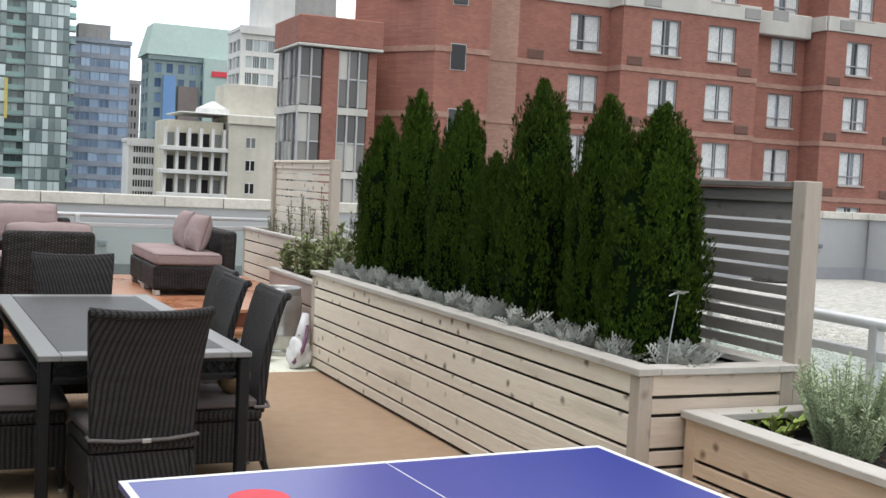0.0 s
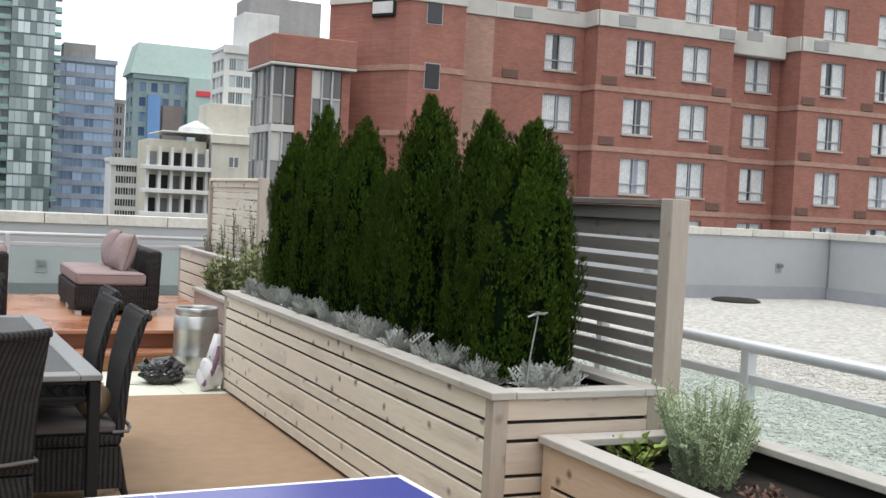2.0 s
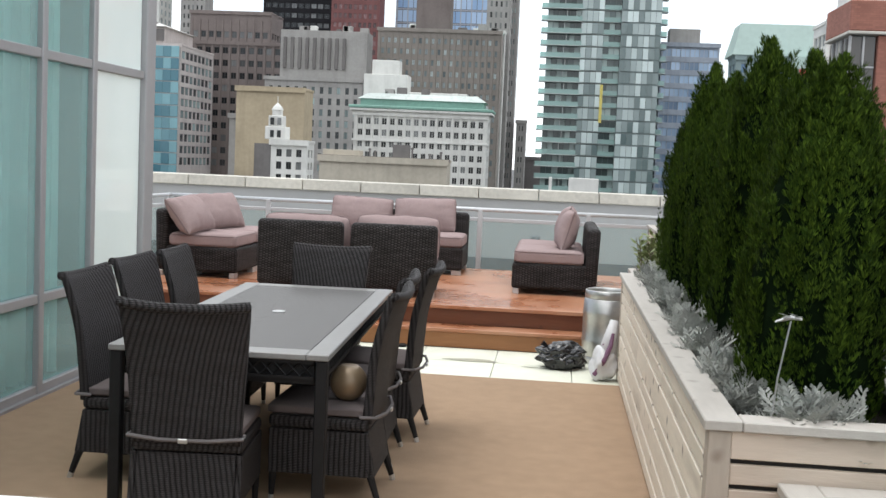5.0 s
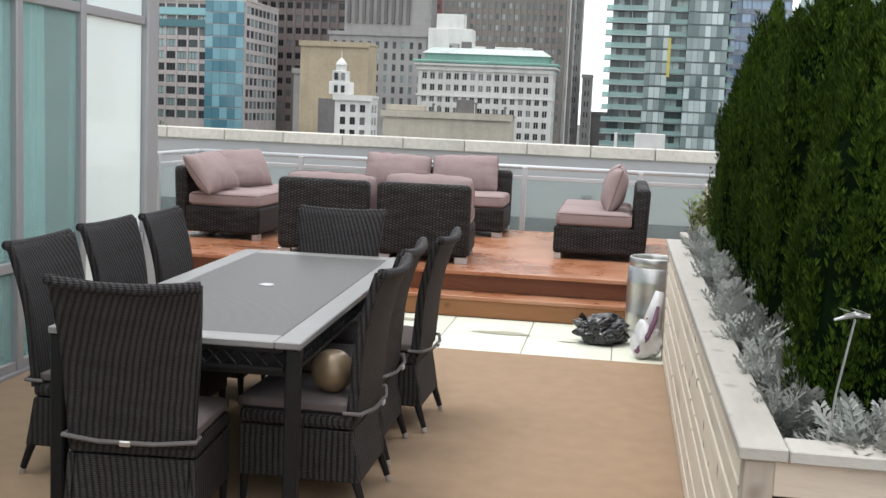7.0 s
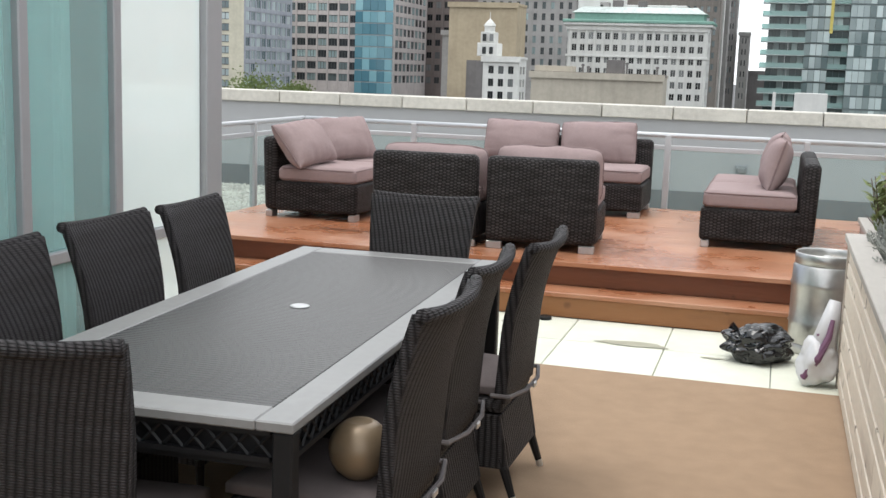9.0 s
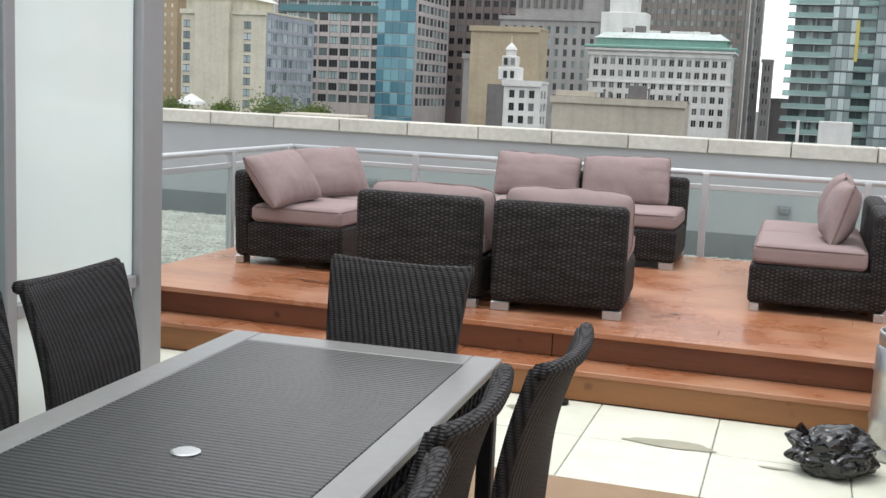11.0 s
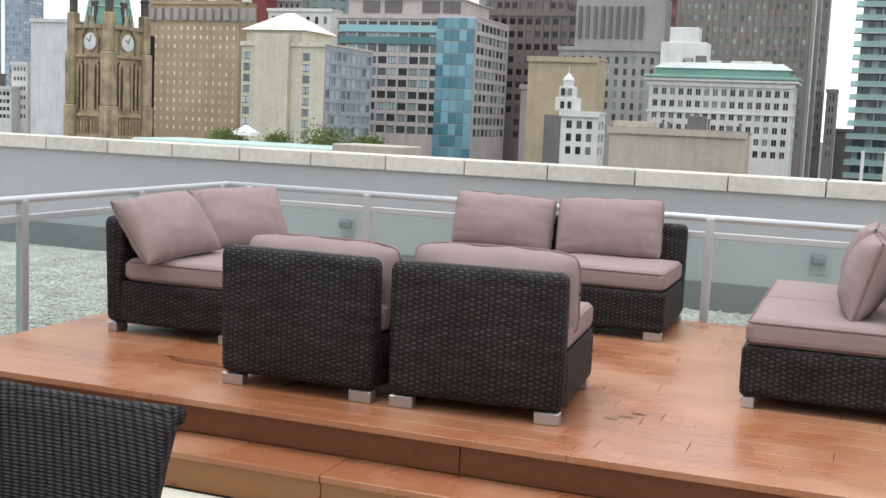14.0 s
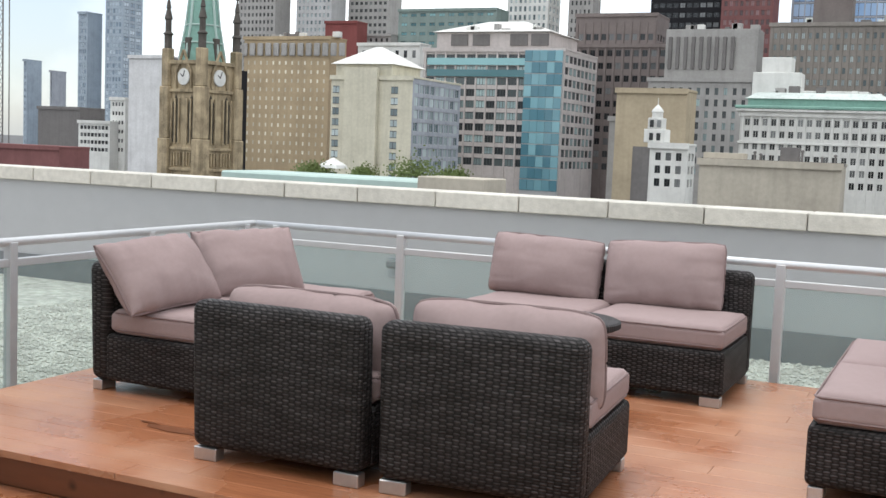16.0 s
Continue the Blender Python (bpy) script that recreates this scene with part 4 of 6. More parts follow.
# ---- dining chairs: facing +y in their own space ----
def back_shell(w0, w1, z0, z1, n=20, m=22):
    """A high woven back that widens to the top, rolls outward and dips in the middle."""
    bm = bmesh.new()
    layers = []
    for t in (0.0, 0.045):
        grid = []
        for i in range(n + 1):
            u = 2 * i / n - 1
            row = []
            for j in range(m + 1):
                s = j / m
                z = z0 + (z1 - z0) * s
                w = w0 + (w1 - w0) * s ** 1.2
                y = -0.20 - 0.05 * s - 0.055 * max(0, s - 0.45) ** 1.6 / 0.55 ** 1.6 - 0.035 * (1 - u * u) * s
                zz = z - (0.016 * (1 - u * u)) * s ** 6
                row.append(bm.verts.new((u * w / 2, y - t * (1 - 0.25 * s), zz)))
            grid.append(row)
        layers.append(grid)
    for li, g in enumerate(layers):
        for i in range(n):
            for j in range(m):
                q = (g[i][j], g[i + 1][j], g[i + 1][j + 1], g[i][j + 1])
                bm.faces.new(q[::-1] if li == 0 else q)
    a, b = layers
    for i in range(n):
        bm.faces.new((a[i][m], a[i + 1][m], b[i + 1][m], b[i][m]))
        bm.faces.new((b[i][0], b[i + 1][0], a[i + 1][0], a[i][0]))
    for j in range(m):
        bm.faces.new((a[0][j], a[0][j + 1], b[0][j + 1], b[0][j]))
        bm.faces.new((b[n][j], b[n][j + 1], a[n][j + 1], a[n][j]))
    bmesh.ops.recalc_face_normals(bm, faces=bm.faces[:])
    return bm


def dining_chair():
    ch = thing("dining_chair", "dark woven wicker dining chair with a grey seat cushion", "chair", pose(0, 0, 0), "chairs round the dining table")
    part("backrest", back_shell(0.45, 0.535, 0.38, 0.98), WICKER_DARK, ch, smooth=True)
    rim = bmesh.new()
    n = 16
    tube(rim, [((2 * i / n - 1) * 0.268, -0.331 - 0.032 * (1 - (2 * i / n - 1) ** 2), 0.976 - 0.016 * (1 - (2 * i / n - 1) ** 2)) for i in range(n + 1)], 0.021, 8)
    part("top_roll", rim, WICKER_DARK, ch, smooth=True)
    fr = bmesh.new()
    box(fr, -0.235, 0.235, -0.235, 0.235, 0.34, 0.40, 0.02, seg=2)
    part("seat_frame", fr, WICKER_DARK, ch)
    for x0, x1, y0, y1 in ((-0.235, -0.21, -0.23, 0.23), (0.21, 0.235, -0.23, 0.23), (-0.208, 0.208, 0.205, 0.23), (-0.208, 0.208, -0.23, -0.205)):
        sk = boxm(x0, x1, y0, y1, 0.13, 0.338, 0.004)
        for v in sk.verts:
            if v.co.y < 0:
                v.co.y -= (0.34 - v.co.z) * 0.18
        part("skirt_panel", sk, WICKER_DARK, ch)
    part("seat", soft_pad(0.45, 0.45, 0.05, 3, 0.012, 8), SEAT_PAD, ch, "grey canvas seat cushion", True).matrix_basis = pose(0, 0.015, 0.40)
    st = bmesh.new()
    for z in (0.41,):
        tube(st, [(-0.232, -0.19, z), (-0.24, -0.262, z + 0.003), (-0.1, -0.292, z - 0.004), (0.1, -0.292, z - 0.004), (0.24, -0.262, z + 0.003), (0.232, -0.19, z)], 0.0085, 6)
    part("tie_strap", st, STRAP, ch, "pale grey cushion tie")
    part("buckle", boxm(-0.02, 0.02, -0.308, -0.298, 0.395, 0.415, 0.003), ALU, ch)
    for sx in (-1, 1):
        lf = part("leg", tube(bmesh.new(), [(sx * 0.215, 0.21, 0.15), (sx * 0.215, 0.215, 0.02)], 0.018, 8, [0.02, 0.013]), BLACK_METAL, ch)
        part("tip", tube(bmesh.new(), [(sx * 0.215, 0.215, 0.022), (sx * 0.215, 0.216, 0)], 0.013, 8), ALU, lf, "metal tip")
        lb = part("leg", tube(bmesh.new(), [(sx * 0.215, -0.235, 0.17), (sx * 0.222, -0.285, 0.025)], 0.018, 8, [0.021, 0.014]), BLACK_METAL, ch)
        part("tip", tube(bmesh.new(), [(sx * 0.222, -0.285, 0.027), (sx * 0.223, -0.292, 0)], 0.014, 8), ALU, lb, "metal tip")
    return ch


CHAIRS = [(-1.555, 1.62, 90), (-1.60, 2.26, 91), (-1.525, 2.84, 89), (-2.49, 1.72, -90), (-2.54, 2.46, -92), (-2.52, 3.10, -88), (-2.02, 1.09, 5), (-2.01, 3.54, 180)]
first = dining_chair()
first.matrix_world = pose(*CHAIRS[0][:2], 0, 0, 0, CHAIRS[0][2])
for x, y, a in CHAIRS[1:]:
    copy_thing(first, pose(x, y, 0, 0, 0, a))

ball = thing("gold_pot", "round gold glazed ornament on a dining chair seat", "ornament", pose(-1.445, 1.52, 0.458))
part("body", lathe(bmesh.new(), [(0.03, 0)] + [(0.088 * math.sin(math.pi * k / 14), 0.088 - 0.088 * math.cos(math.pi * k / 14)) for k in range(3, 13)] + [(0.03, 0.165)], 28), GOLD, ball, smooth=True)


# ---- sofas: facing +y in their own space, origin at the middle of the unit ----
def woven_block(x0, x1, y0, y1, z0, z1, r=0.028, bulge=0.0):
    bm = bmesh.new()
    box(bm, x0, x1, y0, y1, z0, z1, r, seg=3)
    return bm


def sofa_unit(label, corner=None):
    so = thing("sofa_unit", label, "sofa", pose(0, 0, 0), "modular wicker sofas")
    w, d = 0.395, 0.41
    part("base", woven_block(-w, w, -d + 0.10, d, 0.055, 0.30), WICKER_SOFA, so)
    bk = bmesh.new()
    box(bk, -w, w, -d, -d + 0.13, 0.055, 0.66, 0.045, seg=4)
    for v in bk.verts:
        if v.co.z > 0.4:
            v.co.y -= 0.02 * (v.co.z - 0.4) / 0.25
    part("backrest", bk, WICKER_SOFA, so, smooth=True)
    pad = part("seat", soft_pad(2 * w - 0.02, 2 * d - 0.15, 0.125, 5), CUSHION, so, "mauve canvas seat cushion", True)
    pad.matrix_basis = pose(0, 0.06, 0.30)
    for z in (0.022, 0.108):
        a, c, r = w - 0.013, d - 0.078, 0.03
        ring = [(sx * (a - r) + r * math.cos(q), sy * (c - r) + r * math.sin(q), z) for sx, sy, q0 in ((1, 1, 0), (-1, 1, 90), (-1, -1, 180), (1, -1, 270)) for q in [math.radians(q0 + 22.5 * k) for k in range(5)]]
        part("piping", tube(bmesh.new(), ring + ring[:1], 0.005, 6), PIPING, pad)
    for sx in (-1, 1):
        for y in (-d + 0.045, d - 0.045):
            part("foot", boxm(sx * (w - 0.065) - 0.055, sx * (w - 0.065) + 0.055, y - 0.03, y + 0.03, 0, 0.054, 0.004), ALU, so, "brushed metal foot")
    return so


lab = "square brown wicker sofa unit with mauve seat cushion on the deck"
proto = sofa_unit(lab)
# back centre and facing of each unit: A, B turned from the camera, C facing right, D facing the table, E facing left
UNITS = [(-1.985, 6.83, 4.0), (-2.815, 6.80, 0.0), (-4.02, 7.53, -90), (-4.02, 8.31, -90), (-1.90, 9.02, 180), (-2.68, 9.02, 180), (-0.50, 7.62, 90), (-0.50, 8.40, 90)]
proto.matrix_world = pose(UNITS[0][0], UNITS[0][1], DECK, 0, 0, UNITS[0][2])
for x, y, a in UNITS[1:]:
    copy_thing(proto, pose(x, y, DECK, 0, 0, a))


def pillow(x, y, z, turn, lean, w, h, t, seed, roll=0.0, pinch=0.055, soft=0.02):
    ob = thing("back_cushion", "plump mauve canvas back cushion leaning on a wicker sofa", "cushion", pose(x, y, z, 0, 0, turn) @ pose(0, 0, 0, lean, roll, 0), "mauve back cushions")
    part("cover", throw_pillow(w, h, t, seed, 0.06, pinch, soft), CUSHION, ob, smooth=True)
    part("piping", seam(w, h, pinch, soft), PIPING, ob, "darker piping")
    return ob


SEAT = DECK + 0.425
pillow(-1.955, 6.715, SEAT - 0.09, 4, 9, 0.76, 0.40, 0.29, 1, pinch=0.0, soft=0.075)
pillow(-2.80, 6.69, SEAT - 0.115, -1, 9, 0.80, 0.40, 0.29, 2, pinch=0.0, soft=0.075)
pillow(-4.02, 7.33, SEAT + 0.015, -96, 38, 0.64, 0.42, 0.25, 3, 3)
pillow(-4.0, 7.99, SEAT + 0.01, -120, 30, 0.62, 0.41, 0.25, 4, 2)
pillow(-2.0, 9.22, SEAT - 0.01, 180, 14, 0.71, 0.40, 0.25, 5, 2, 0.015, 0.04)
pillow(-2.75, 9.22, SEAT - 0.01, 182, 14, 0.71, 0.38, 0.25, 6, -2, 0.015, 0.04)
pillow(-0.45, 7.66, SEAT, 92, 16, 0.60, 0.40, 0.21, 7)
pillow(-0.45, 8.34, SEAT, 88, 14, 0.60, 0.41, 0.21, 8)

ct = thing("side_table", "round dark wicker side table between the sofas", "table", pose(-2.2, 8.0, DECK))
part("tabletop", lathe(bmesh.new(), [(0.28, 0.45), (0.30, 0.46), (0.30, 0.485), (0.285, 0.492)], 36), WICKER_DARK, ct)
part("base", lathe(bmesh.new(), [(0.20, 0), (0.17, 0.2), (0.2, 0.449)], 28), WICKER_DARK, ct)

# ---- keg, bags and small things on the pavers ----
kg = thing("beer_keg", "dented stainless steel keg standing on the pavers", "keg", pose(-0.06, 5.6, 0))
part("body", lathe(bmesh.new(), [(0.17, 0.05), (0.19, 0.07), (0.193, 0.17), (0.200, 0.185), (0.193, 0.20), (0.193, 0.40), (0.200, 0.415), (0.193, 0.43), (0.19, 0.52), (0.16, 0.55), (0.06, 0.556)], 40), STEEL, kg, smooth=True)
for z0, z1 in ((0.0, 0.06), (0.53, 0.60)):
    rg = bmesh.new()
    lathe(rg, [(0.178, z0), (0.184, z0 + 0.006), (0.184, z1 - 0.006), (0.178, z1), (0.172, z1 - 0.004), (0.172, z0 + 0.004), (0.1775, z0)], 40)
    part("chime", rg, STEEL, kg, "rolled steel rim", True)
part("valve", lathe(bmesh.new(), [(0.03, 0.555), (0.03, 0.575), (0.02, 0.58)], 20), STEEL, kg)


def crumpled(rx, ry, rz, seed, amp, sub=4, freq=4.0):
    bm = bmesh.new()
    bmesh.ops.create_icosphere(bm, subdivisions=sub, radius=1)
    for v in bm.verts:
        p = v.co.copy()
        k = 1 + amp * noise.noise(p * freq * 0.5 + Vector((seed, 0, 0))) + amp * 0.6 * abs(noise.noise(p * freq + Vector((0, seed, 0))))
        v.co = Vector((p.x * rx * k, p.y * ry * k, max(-0.96, p.z) * rz * k))
        v.co.z = max(v.co.z + rz * 0.95, 0.0)
    return bm


gb = thing("garbage_bag", "crumpled shiny black plastic bag on the pavers", "bag", pose(-0.42, 5.22, 0, 0, 0, 20))
part("sack", crumpled(0.20, 0.15, 0.105, 3, 0.30, 5, 3.6), BLACK_FILM, gb)
tn = bmesh.new()
tube(tn, [(-0.1, 0.02, 0.12), (-0.11, 0.02, 0.17), (-0.15, 0.03, 0.20)], 0.02, 7, [0.03, 0.012, 0.025])
part("knot", tn, BLACK_FILM, gb)
sb = thing("soil_bag", "half-full white and purple soil bag leaning on the planter", "bag", pose(-0.105, 4.82, 0, 0, 0, 8))
part("sack", crumpled(0.10, 0.10, 0.13, 9, 0.35, 4, 3), BAG_WHITE, sb, smooth=True)
fl = bmesh.new()
tube(fl, [(0.02, 0.0, 0.18), (0.05, 0.03, 0.33), (0.075, 0.05, 0.45)], 0.05, 10, [0.075, 0.05, 0.03])
part("folded_top", fl, BAG_WHITE, sb, smooth=True)
bd = bmesh.new()
tube(bd, [(-0.08, -0.075, 0.05), (-0.02, -0.098, 0.16), (0.035, -0.06, 0.27), (0.055, -0.03, 0.36)], 0.02, 8, [0.014, 0.022, 0.018, 0.012])
part("printed_band", bd, BAG_PURPLE, sb, "dark purple printed band")
for k, (z0, z1, xo) in enumerate(((0.06, 0.10, -0.055), (0.12, 0.15, -0.035), (0.20, 0.24, 0.0), (0.27, 0.29, 0.02))):
    part("printed_bar", tube(bmesh.new(), [(xo - 0.035, -0.07 + 0.02 * k, z0), (xo + 0.005, -0.092 + 0.022 * k, (z0 + z1) / 2), (xo + 0.05, -0.075 + 0.02 * k, z1)], 0.01, 6), BAG_PURPLE, sb)
pk = thing("black_puck", "small round black rubber puck on the pavers", "puck", pose(-1.76, 5.77, 0.0))
part("body", lathe(bmesh.new(), [(0.038, 0), (0.042, 0.004), (0.042, 0.02), (0.036, 0.024)], 20), BLACK_METAL, pk)

# outlets on the parapets
for x, y, z, a in ((-0.78, PAR_Y, 0.47, 0), (-5.44, PAR_Y, 0.45, 0), (10.9, 14.6, 0.56, 0), (14.25, 14.6, 0.62, 0), (4.5, 14.6, 0.58, 0)):
    lt = thing("wall_light", "small grey box lamp fixed to the parapet", "wall lamp", pose(x, y, z, 0, 0, a), "parapet lamps")
    part("back_plate", boxm(-0.075, 0.075, -0.02, 0.0, -0.10, 0.10, 0.006), BAND_GREY, lt)
    part("hood", boxm(-0.06, 0.06, -0.12, -0.021, 0.0, 0.085, 0.02), DARK_FLASH, lt)
hatch = thing("roof_drain", "dark round roof drain on the gravel", "drain", pose(12.6, 13.9, GRAVEL_Z))
part("cover", lathe(bmesh.new(), [(0.45, 0), (0.5, 0.02), (0.42, 0.06), (0.1, 0.07)], 24), SOIL, hatch)

# loose stones lying on the ballast
rng = np.random.RandomState(5)
SV, SF = [], []
octa = np.array([(1, 0, 0), (0, 1, 0), (-1, 0, 0), (0, -1, 0), (0, 0, 0.7), (0, 0, -0.7)])
faces = [(0, 1, 4), (1, 2, 4), (2, 3, 4), (3, 0, 4), (1, 0, 5), (2, 1, 5), (3, 2, 5), (0, 3, 5)]
for x0, x1, y0, y1, cnt in ((1.36, 3.6, -2.2, 5.0, 14000), (3.6, 8.0, -2.0, 9.0, 16000), (-8.5, -5.25, 5.0, 12.4, 22000), (-5.2, 1.2, 9.72, 12.4, 11000)):
    for _ in range(cnt):
        r = rng.uniform(0.010, 0.024)
        c = np.array((rng.uniform(x0, x1), rng.uniform(y0, y1), GRAVEL_Z + r * 0.35))
        a = rng.uniform(0, 6.28)
        rot = np.array([[math.cos(a), -math.sin(a), 0], [math.sin(a), math.cos(a), 0], [0, 0, 1]])
        i = len(SV)
        SV += [tuple(v) for v in (octa * r * rng.uniform(0.6, 1.2, 3)) @ rot.T + c]
        SF += [tuple(i + k for k in f) for f in faces]
tagged(new("gravel_stones", quads_mesh("gravel_stones", SV, SF, STONE)), "loose pale gravel stones on the roof", "gravel", "", "stuff")


def stain(parent, x, y, z, rx, ry, seed, material):
    """A thin dried puddle with an uneven outline."""
    bm = bmesh.new()
    ring = []
    for k in range(40):
        a = 2 * math.pi * k / 40
        q = 1 + 0.45 * noise.noise(Vector((math.cos(a) * 1.6 + seed, math.sin(a) * 1.6, seed)))
        ring.append(bm.verts.new((x + rx * q * math.cos(a), y + ry * q * math.sin(a), z)))
    bm.faces.new(ring)
    part("stain", bm, material, parent)


WET = mat("damp_paver", (0.36, 0.345, 0.26), 0.5, vary=0.15, scale=4)
WET_WOOD = mat("damp_deck", (0.23, 0.083, 0.038), 0.34, vary=0.3, scale=8)
stain(floor, -1.13, 5.31, 0.004, 0.21, 0.055, 1, WET)
stain(floor, -1.90, 5.60, 0.004, 0.12, 0.05, 2, WET)
stain(floor, -0.66, 5.16, 0.004, 0.07, 0.015, 3, WET)
stain(deck, -3.55, 6.72, DECK + 0.004, 0.16, 0.035, 4, WET_WOOD)
for x, y, rx, ry, s in ((-1.40, 6.72, 0.035, 0.008, 5), (-1.34, 6.78, 0.05, 0.009, 6), (-1.30, 6.86, 0.04, 0.012, 7), (-3.35, 6.69, 0.10, 0.012, 8), (-3.72, 6.76, 0.05, 0.01, 9)):
    stain(deck, x, y, DECK + 0.004, rx, ry, s, WET_WOOD)


# ---- the city round the terrace ----
def pane_mat(name, dark, pale, share=0.35, rough=0.12):
    """Far window glass: most panes dark, some paler for blinds and painted reflections, by object."""
    m = bpy.data.materials.new(name)
    m.use_nodes = True
    n, l, b = nodes_of(m)
    oi = n.new("ShaderNodeObjectInfo")
    r = n.new("ShaderNodeValToRGB")
    r.color_ramp.interpolation = "LINEAR"
    r.color_ramp.elements[0].position, r.color_ramp.elements[0].color = 1 - share - 0.12, (*dark, 1)
    r.color_ramp.elements[1].position, r.color_ramp.elements[1].color = 1.0, (*pale, 1)
    l.new(oi.outputs["Random"], r.inputs[0])
    l.new(r.outputs[0], b.inputs["Base Color"])
    b.inputs["Roughness"].default_value = rough
    return m


P_DARK = pane_mat("dark_pane", (0.018, 0.020, 0.022), (0.22, 0.23, 0.23), 0.3)
P_TEAL = pane_mat("teal_pane", (0.04, 0.13, 0.15), (0.26, 0.48, 0.50), 0.6)
P_BLUE = pane_mat("blue_pane", (0.05, 0.10, 0.20), (0.25, 0.38, 0.55), 0.7)
P_PALE = pane_mat("pale_pane", (0.10, 0.14, 0.15), (0.52, 0.60, 0.60), 0.75)
P_CREAM = pane_mat("blind_pane", (0.40, 0.36, 0.28), (0.85, 0.80, 0.66), 0.9)


def weather(m, amount=0.35, scale=0.9):
    """Soot and rain streaks running down a wall, and broad blotches."""
    n, l, b = nodes_of(m)
    src = b.inputs["Base Color"].links[0].from_socket
    co = [x for x in n if x.type == "TEX_COORD"][0]
    fac = None
    for stretch, lo, hi in (((1, 1, 0.07), 0.46, 0.72), ((0.25, 0.25, 0.3), 0.45, 0.70)):
        mp = n.new("ShaderNodeMapping")
        mp.inputs["Scale"].default_value = stretch
        l.new(co.outputs["Object"], mp.inputs[0])
        t = n.new("ShaderNodeTexNoise")
        t.inputs["Scale"].default_value, t.inputs["Detail"].default_value = scale, 6
        l.new(mp.outputs[0], t.inputs["Vector"])
        mr = n.new("ShaderNodeMapRange")
        mr.inputs[1].default_value, mr.inputs[2].default_value, mr.inputs[4].default_value = lo, hi, amount
        l.new(t.outputs[0], mr.inputs[0])
        mx = n.new("ShaderNodeMixRGB")
        mx.blend_type = "MULTIPLY"
        mx.inputs[2].default_value = (0.30, 0.29, 0.28, 1)
        l.new(mr.outputs[0], mx.inputs[0])
        l.new(src, mx.inputs[1])
        src = mx.outputs[0]
    l.new(src, b.inputs["Base Color"])
    return m


def wall_mat(name, color, vary=0.14, soot=0.17):
    return weather(mat(name, color, 0.85, vary=vary, scale=0.5, bump=0.2, bump_scale=3, spec=0.3), soot)


W_TAN = wall_mat("tan_brick", (0.41, 0.32, 0.205))
W_CREAM = wall_mat("cream_concrete", (0.58, 0.55, 0.44))
W_GREYPINK = wall_mat("pinkish_concrete", (0.50, 0.455, 0.435))
W_GREY = wall_mat("grey_stone", (0.345, 0.335, 0.32))
W_DKGREY = wall_mat("dark_grey_stone", (0.17, 0.16, 0.155))
W_BROWN = wall_mat("brown_stone", (0.20, 0.168, 0.158))
W_WHITE = wall_mat("white_terracotta", (0.66, 0.66, 0.63), 0.08)
W_BLACK = wall_mat("black_curtain_wall", (0.014, 0.014, 0.017))
W_REDGR = wall_mat("red_granite", (0.20, 0.088, 0.085))
W_OFFICE = wall_mat("blue_grey_spandrel", (0.36, 0.38, 0.42))
W_BEIGE = wall_mat("beige_render", (0.45, 0.41, 0.34))
# Distance haze is put into these wall and pane colours, paler and bluer.
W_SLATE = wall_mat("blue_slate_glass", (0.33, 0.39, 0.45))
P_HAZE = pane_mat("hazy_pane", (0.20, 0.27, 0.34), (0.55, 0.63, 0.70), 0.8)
# The pale teal end puts the office windows' reflections into the colour.
P_MIX = pane_mat("office_pane", (0.035, 0.042, 0.046), (0.42, 0.55, 0.55), 0.5)
COPPER = mat("green_copper", (0.185, 0.335, 0.28), 0.7, vary=0.2, scale=0.6, bump=0.2, bump_scale=4)
COPPER_PALE = mat("pale_green_metal", (0.38, 0.49, 0.45), 0.6, vary=0.1, scale=0.4)
CHURCH = weather(mat("weathered_church_stone", (0.40, 0.32, 0.205), 0.9, vary=0.45, scale=2.2, bump=0.5, bump_scale=4), 0.62, 1.6)
CHURCH_DARK = mat("sooty_church_stone", (0.085, 0.075, 0.065), 0.9, vary=0.5, scale=3, bump=0.5, bump_scale=4)
FRAME_LT = mat("light_window_frame", (0.42, 0.42, 0.42), 0.6)
FRAME_DK = mat("dark_window_frame", (0.07, 0.07, 0.075), 0.6)


def facade(P, Q, z0, z1, wins, depth, material, parent, name="wall"):
    """A wall from plan point P to Q, facing right of the way P to Q, with real recesses at wins (u0, u1, z0, z1)."""
    P, Q = Vector((*P, 0)), Vector((*Q, 0))
    d = (Q - P)
    L = d.length
    d.normalize()
    nrm = Vector((d.y, -d.x, 0))
    us = sorted({0.0, L, *[round(w[0], 3) for w in wins], *[round(w[1], 3) for w in wins]})
    zs = sorted({z0, z1, *[round(w[2], 3) for w in wins], *[round(w[3], 3) for w in wins]})
    hole = {(round(w[0], 3), round(w[2], 3)) for w in wins}
    V, F = [], []

    def quad(*pts):
        i = len(V)
        V.extend(pts)
        F.append((i, i + 1, i + 2, i + 3))

    def at(u, z, k=0.0):
        return P + d * u - nrm * k + Vector((0, 0, z))
    for a, b in zip(us, us[1:]):
        for c, e in zip(zs, zs[1:]):
            if (a, c) in hole:
                quad(at(a, c), at(a, c, depth), at(a, e, depth), at(a, e))
                quad(at(b, c, depth), at(b, c), at(b, e), at(b, e, depth))
                quad(at(a, c), at(b, c), at(b, c, depth), at(a, c, depth))
                quad(at(a, e, depth), at(b, e, depth), at(b, e), at(a, e))
            else:
                quad(at(a, c), at(b, c), at(b, e), at(a, e))
    me = bpy.data.meshes.new(name)
    me.from_pydata(V, [], F)
    me.materials.append(material)
    piece(name, me, parent)
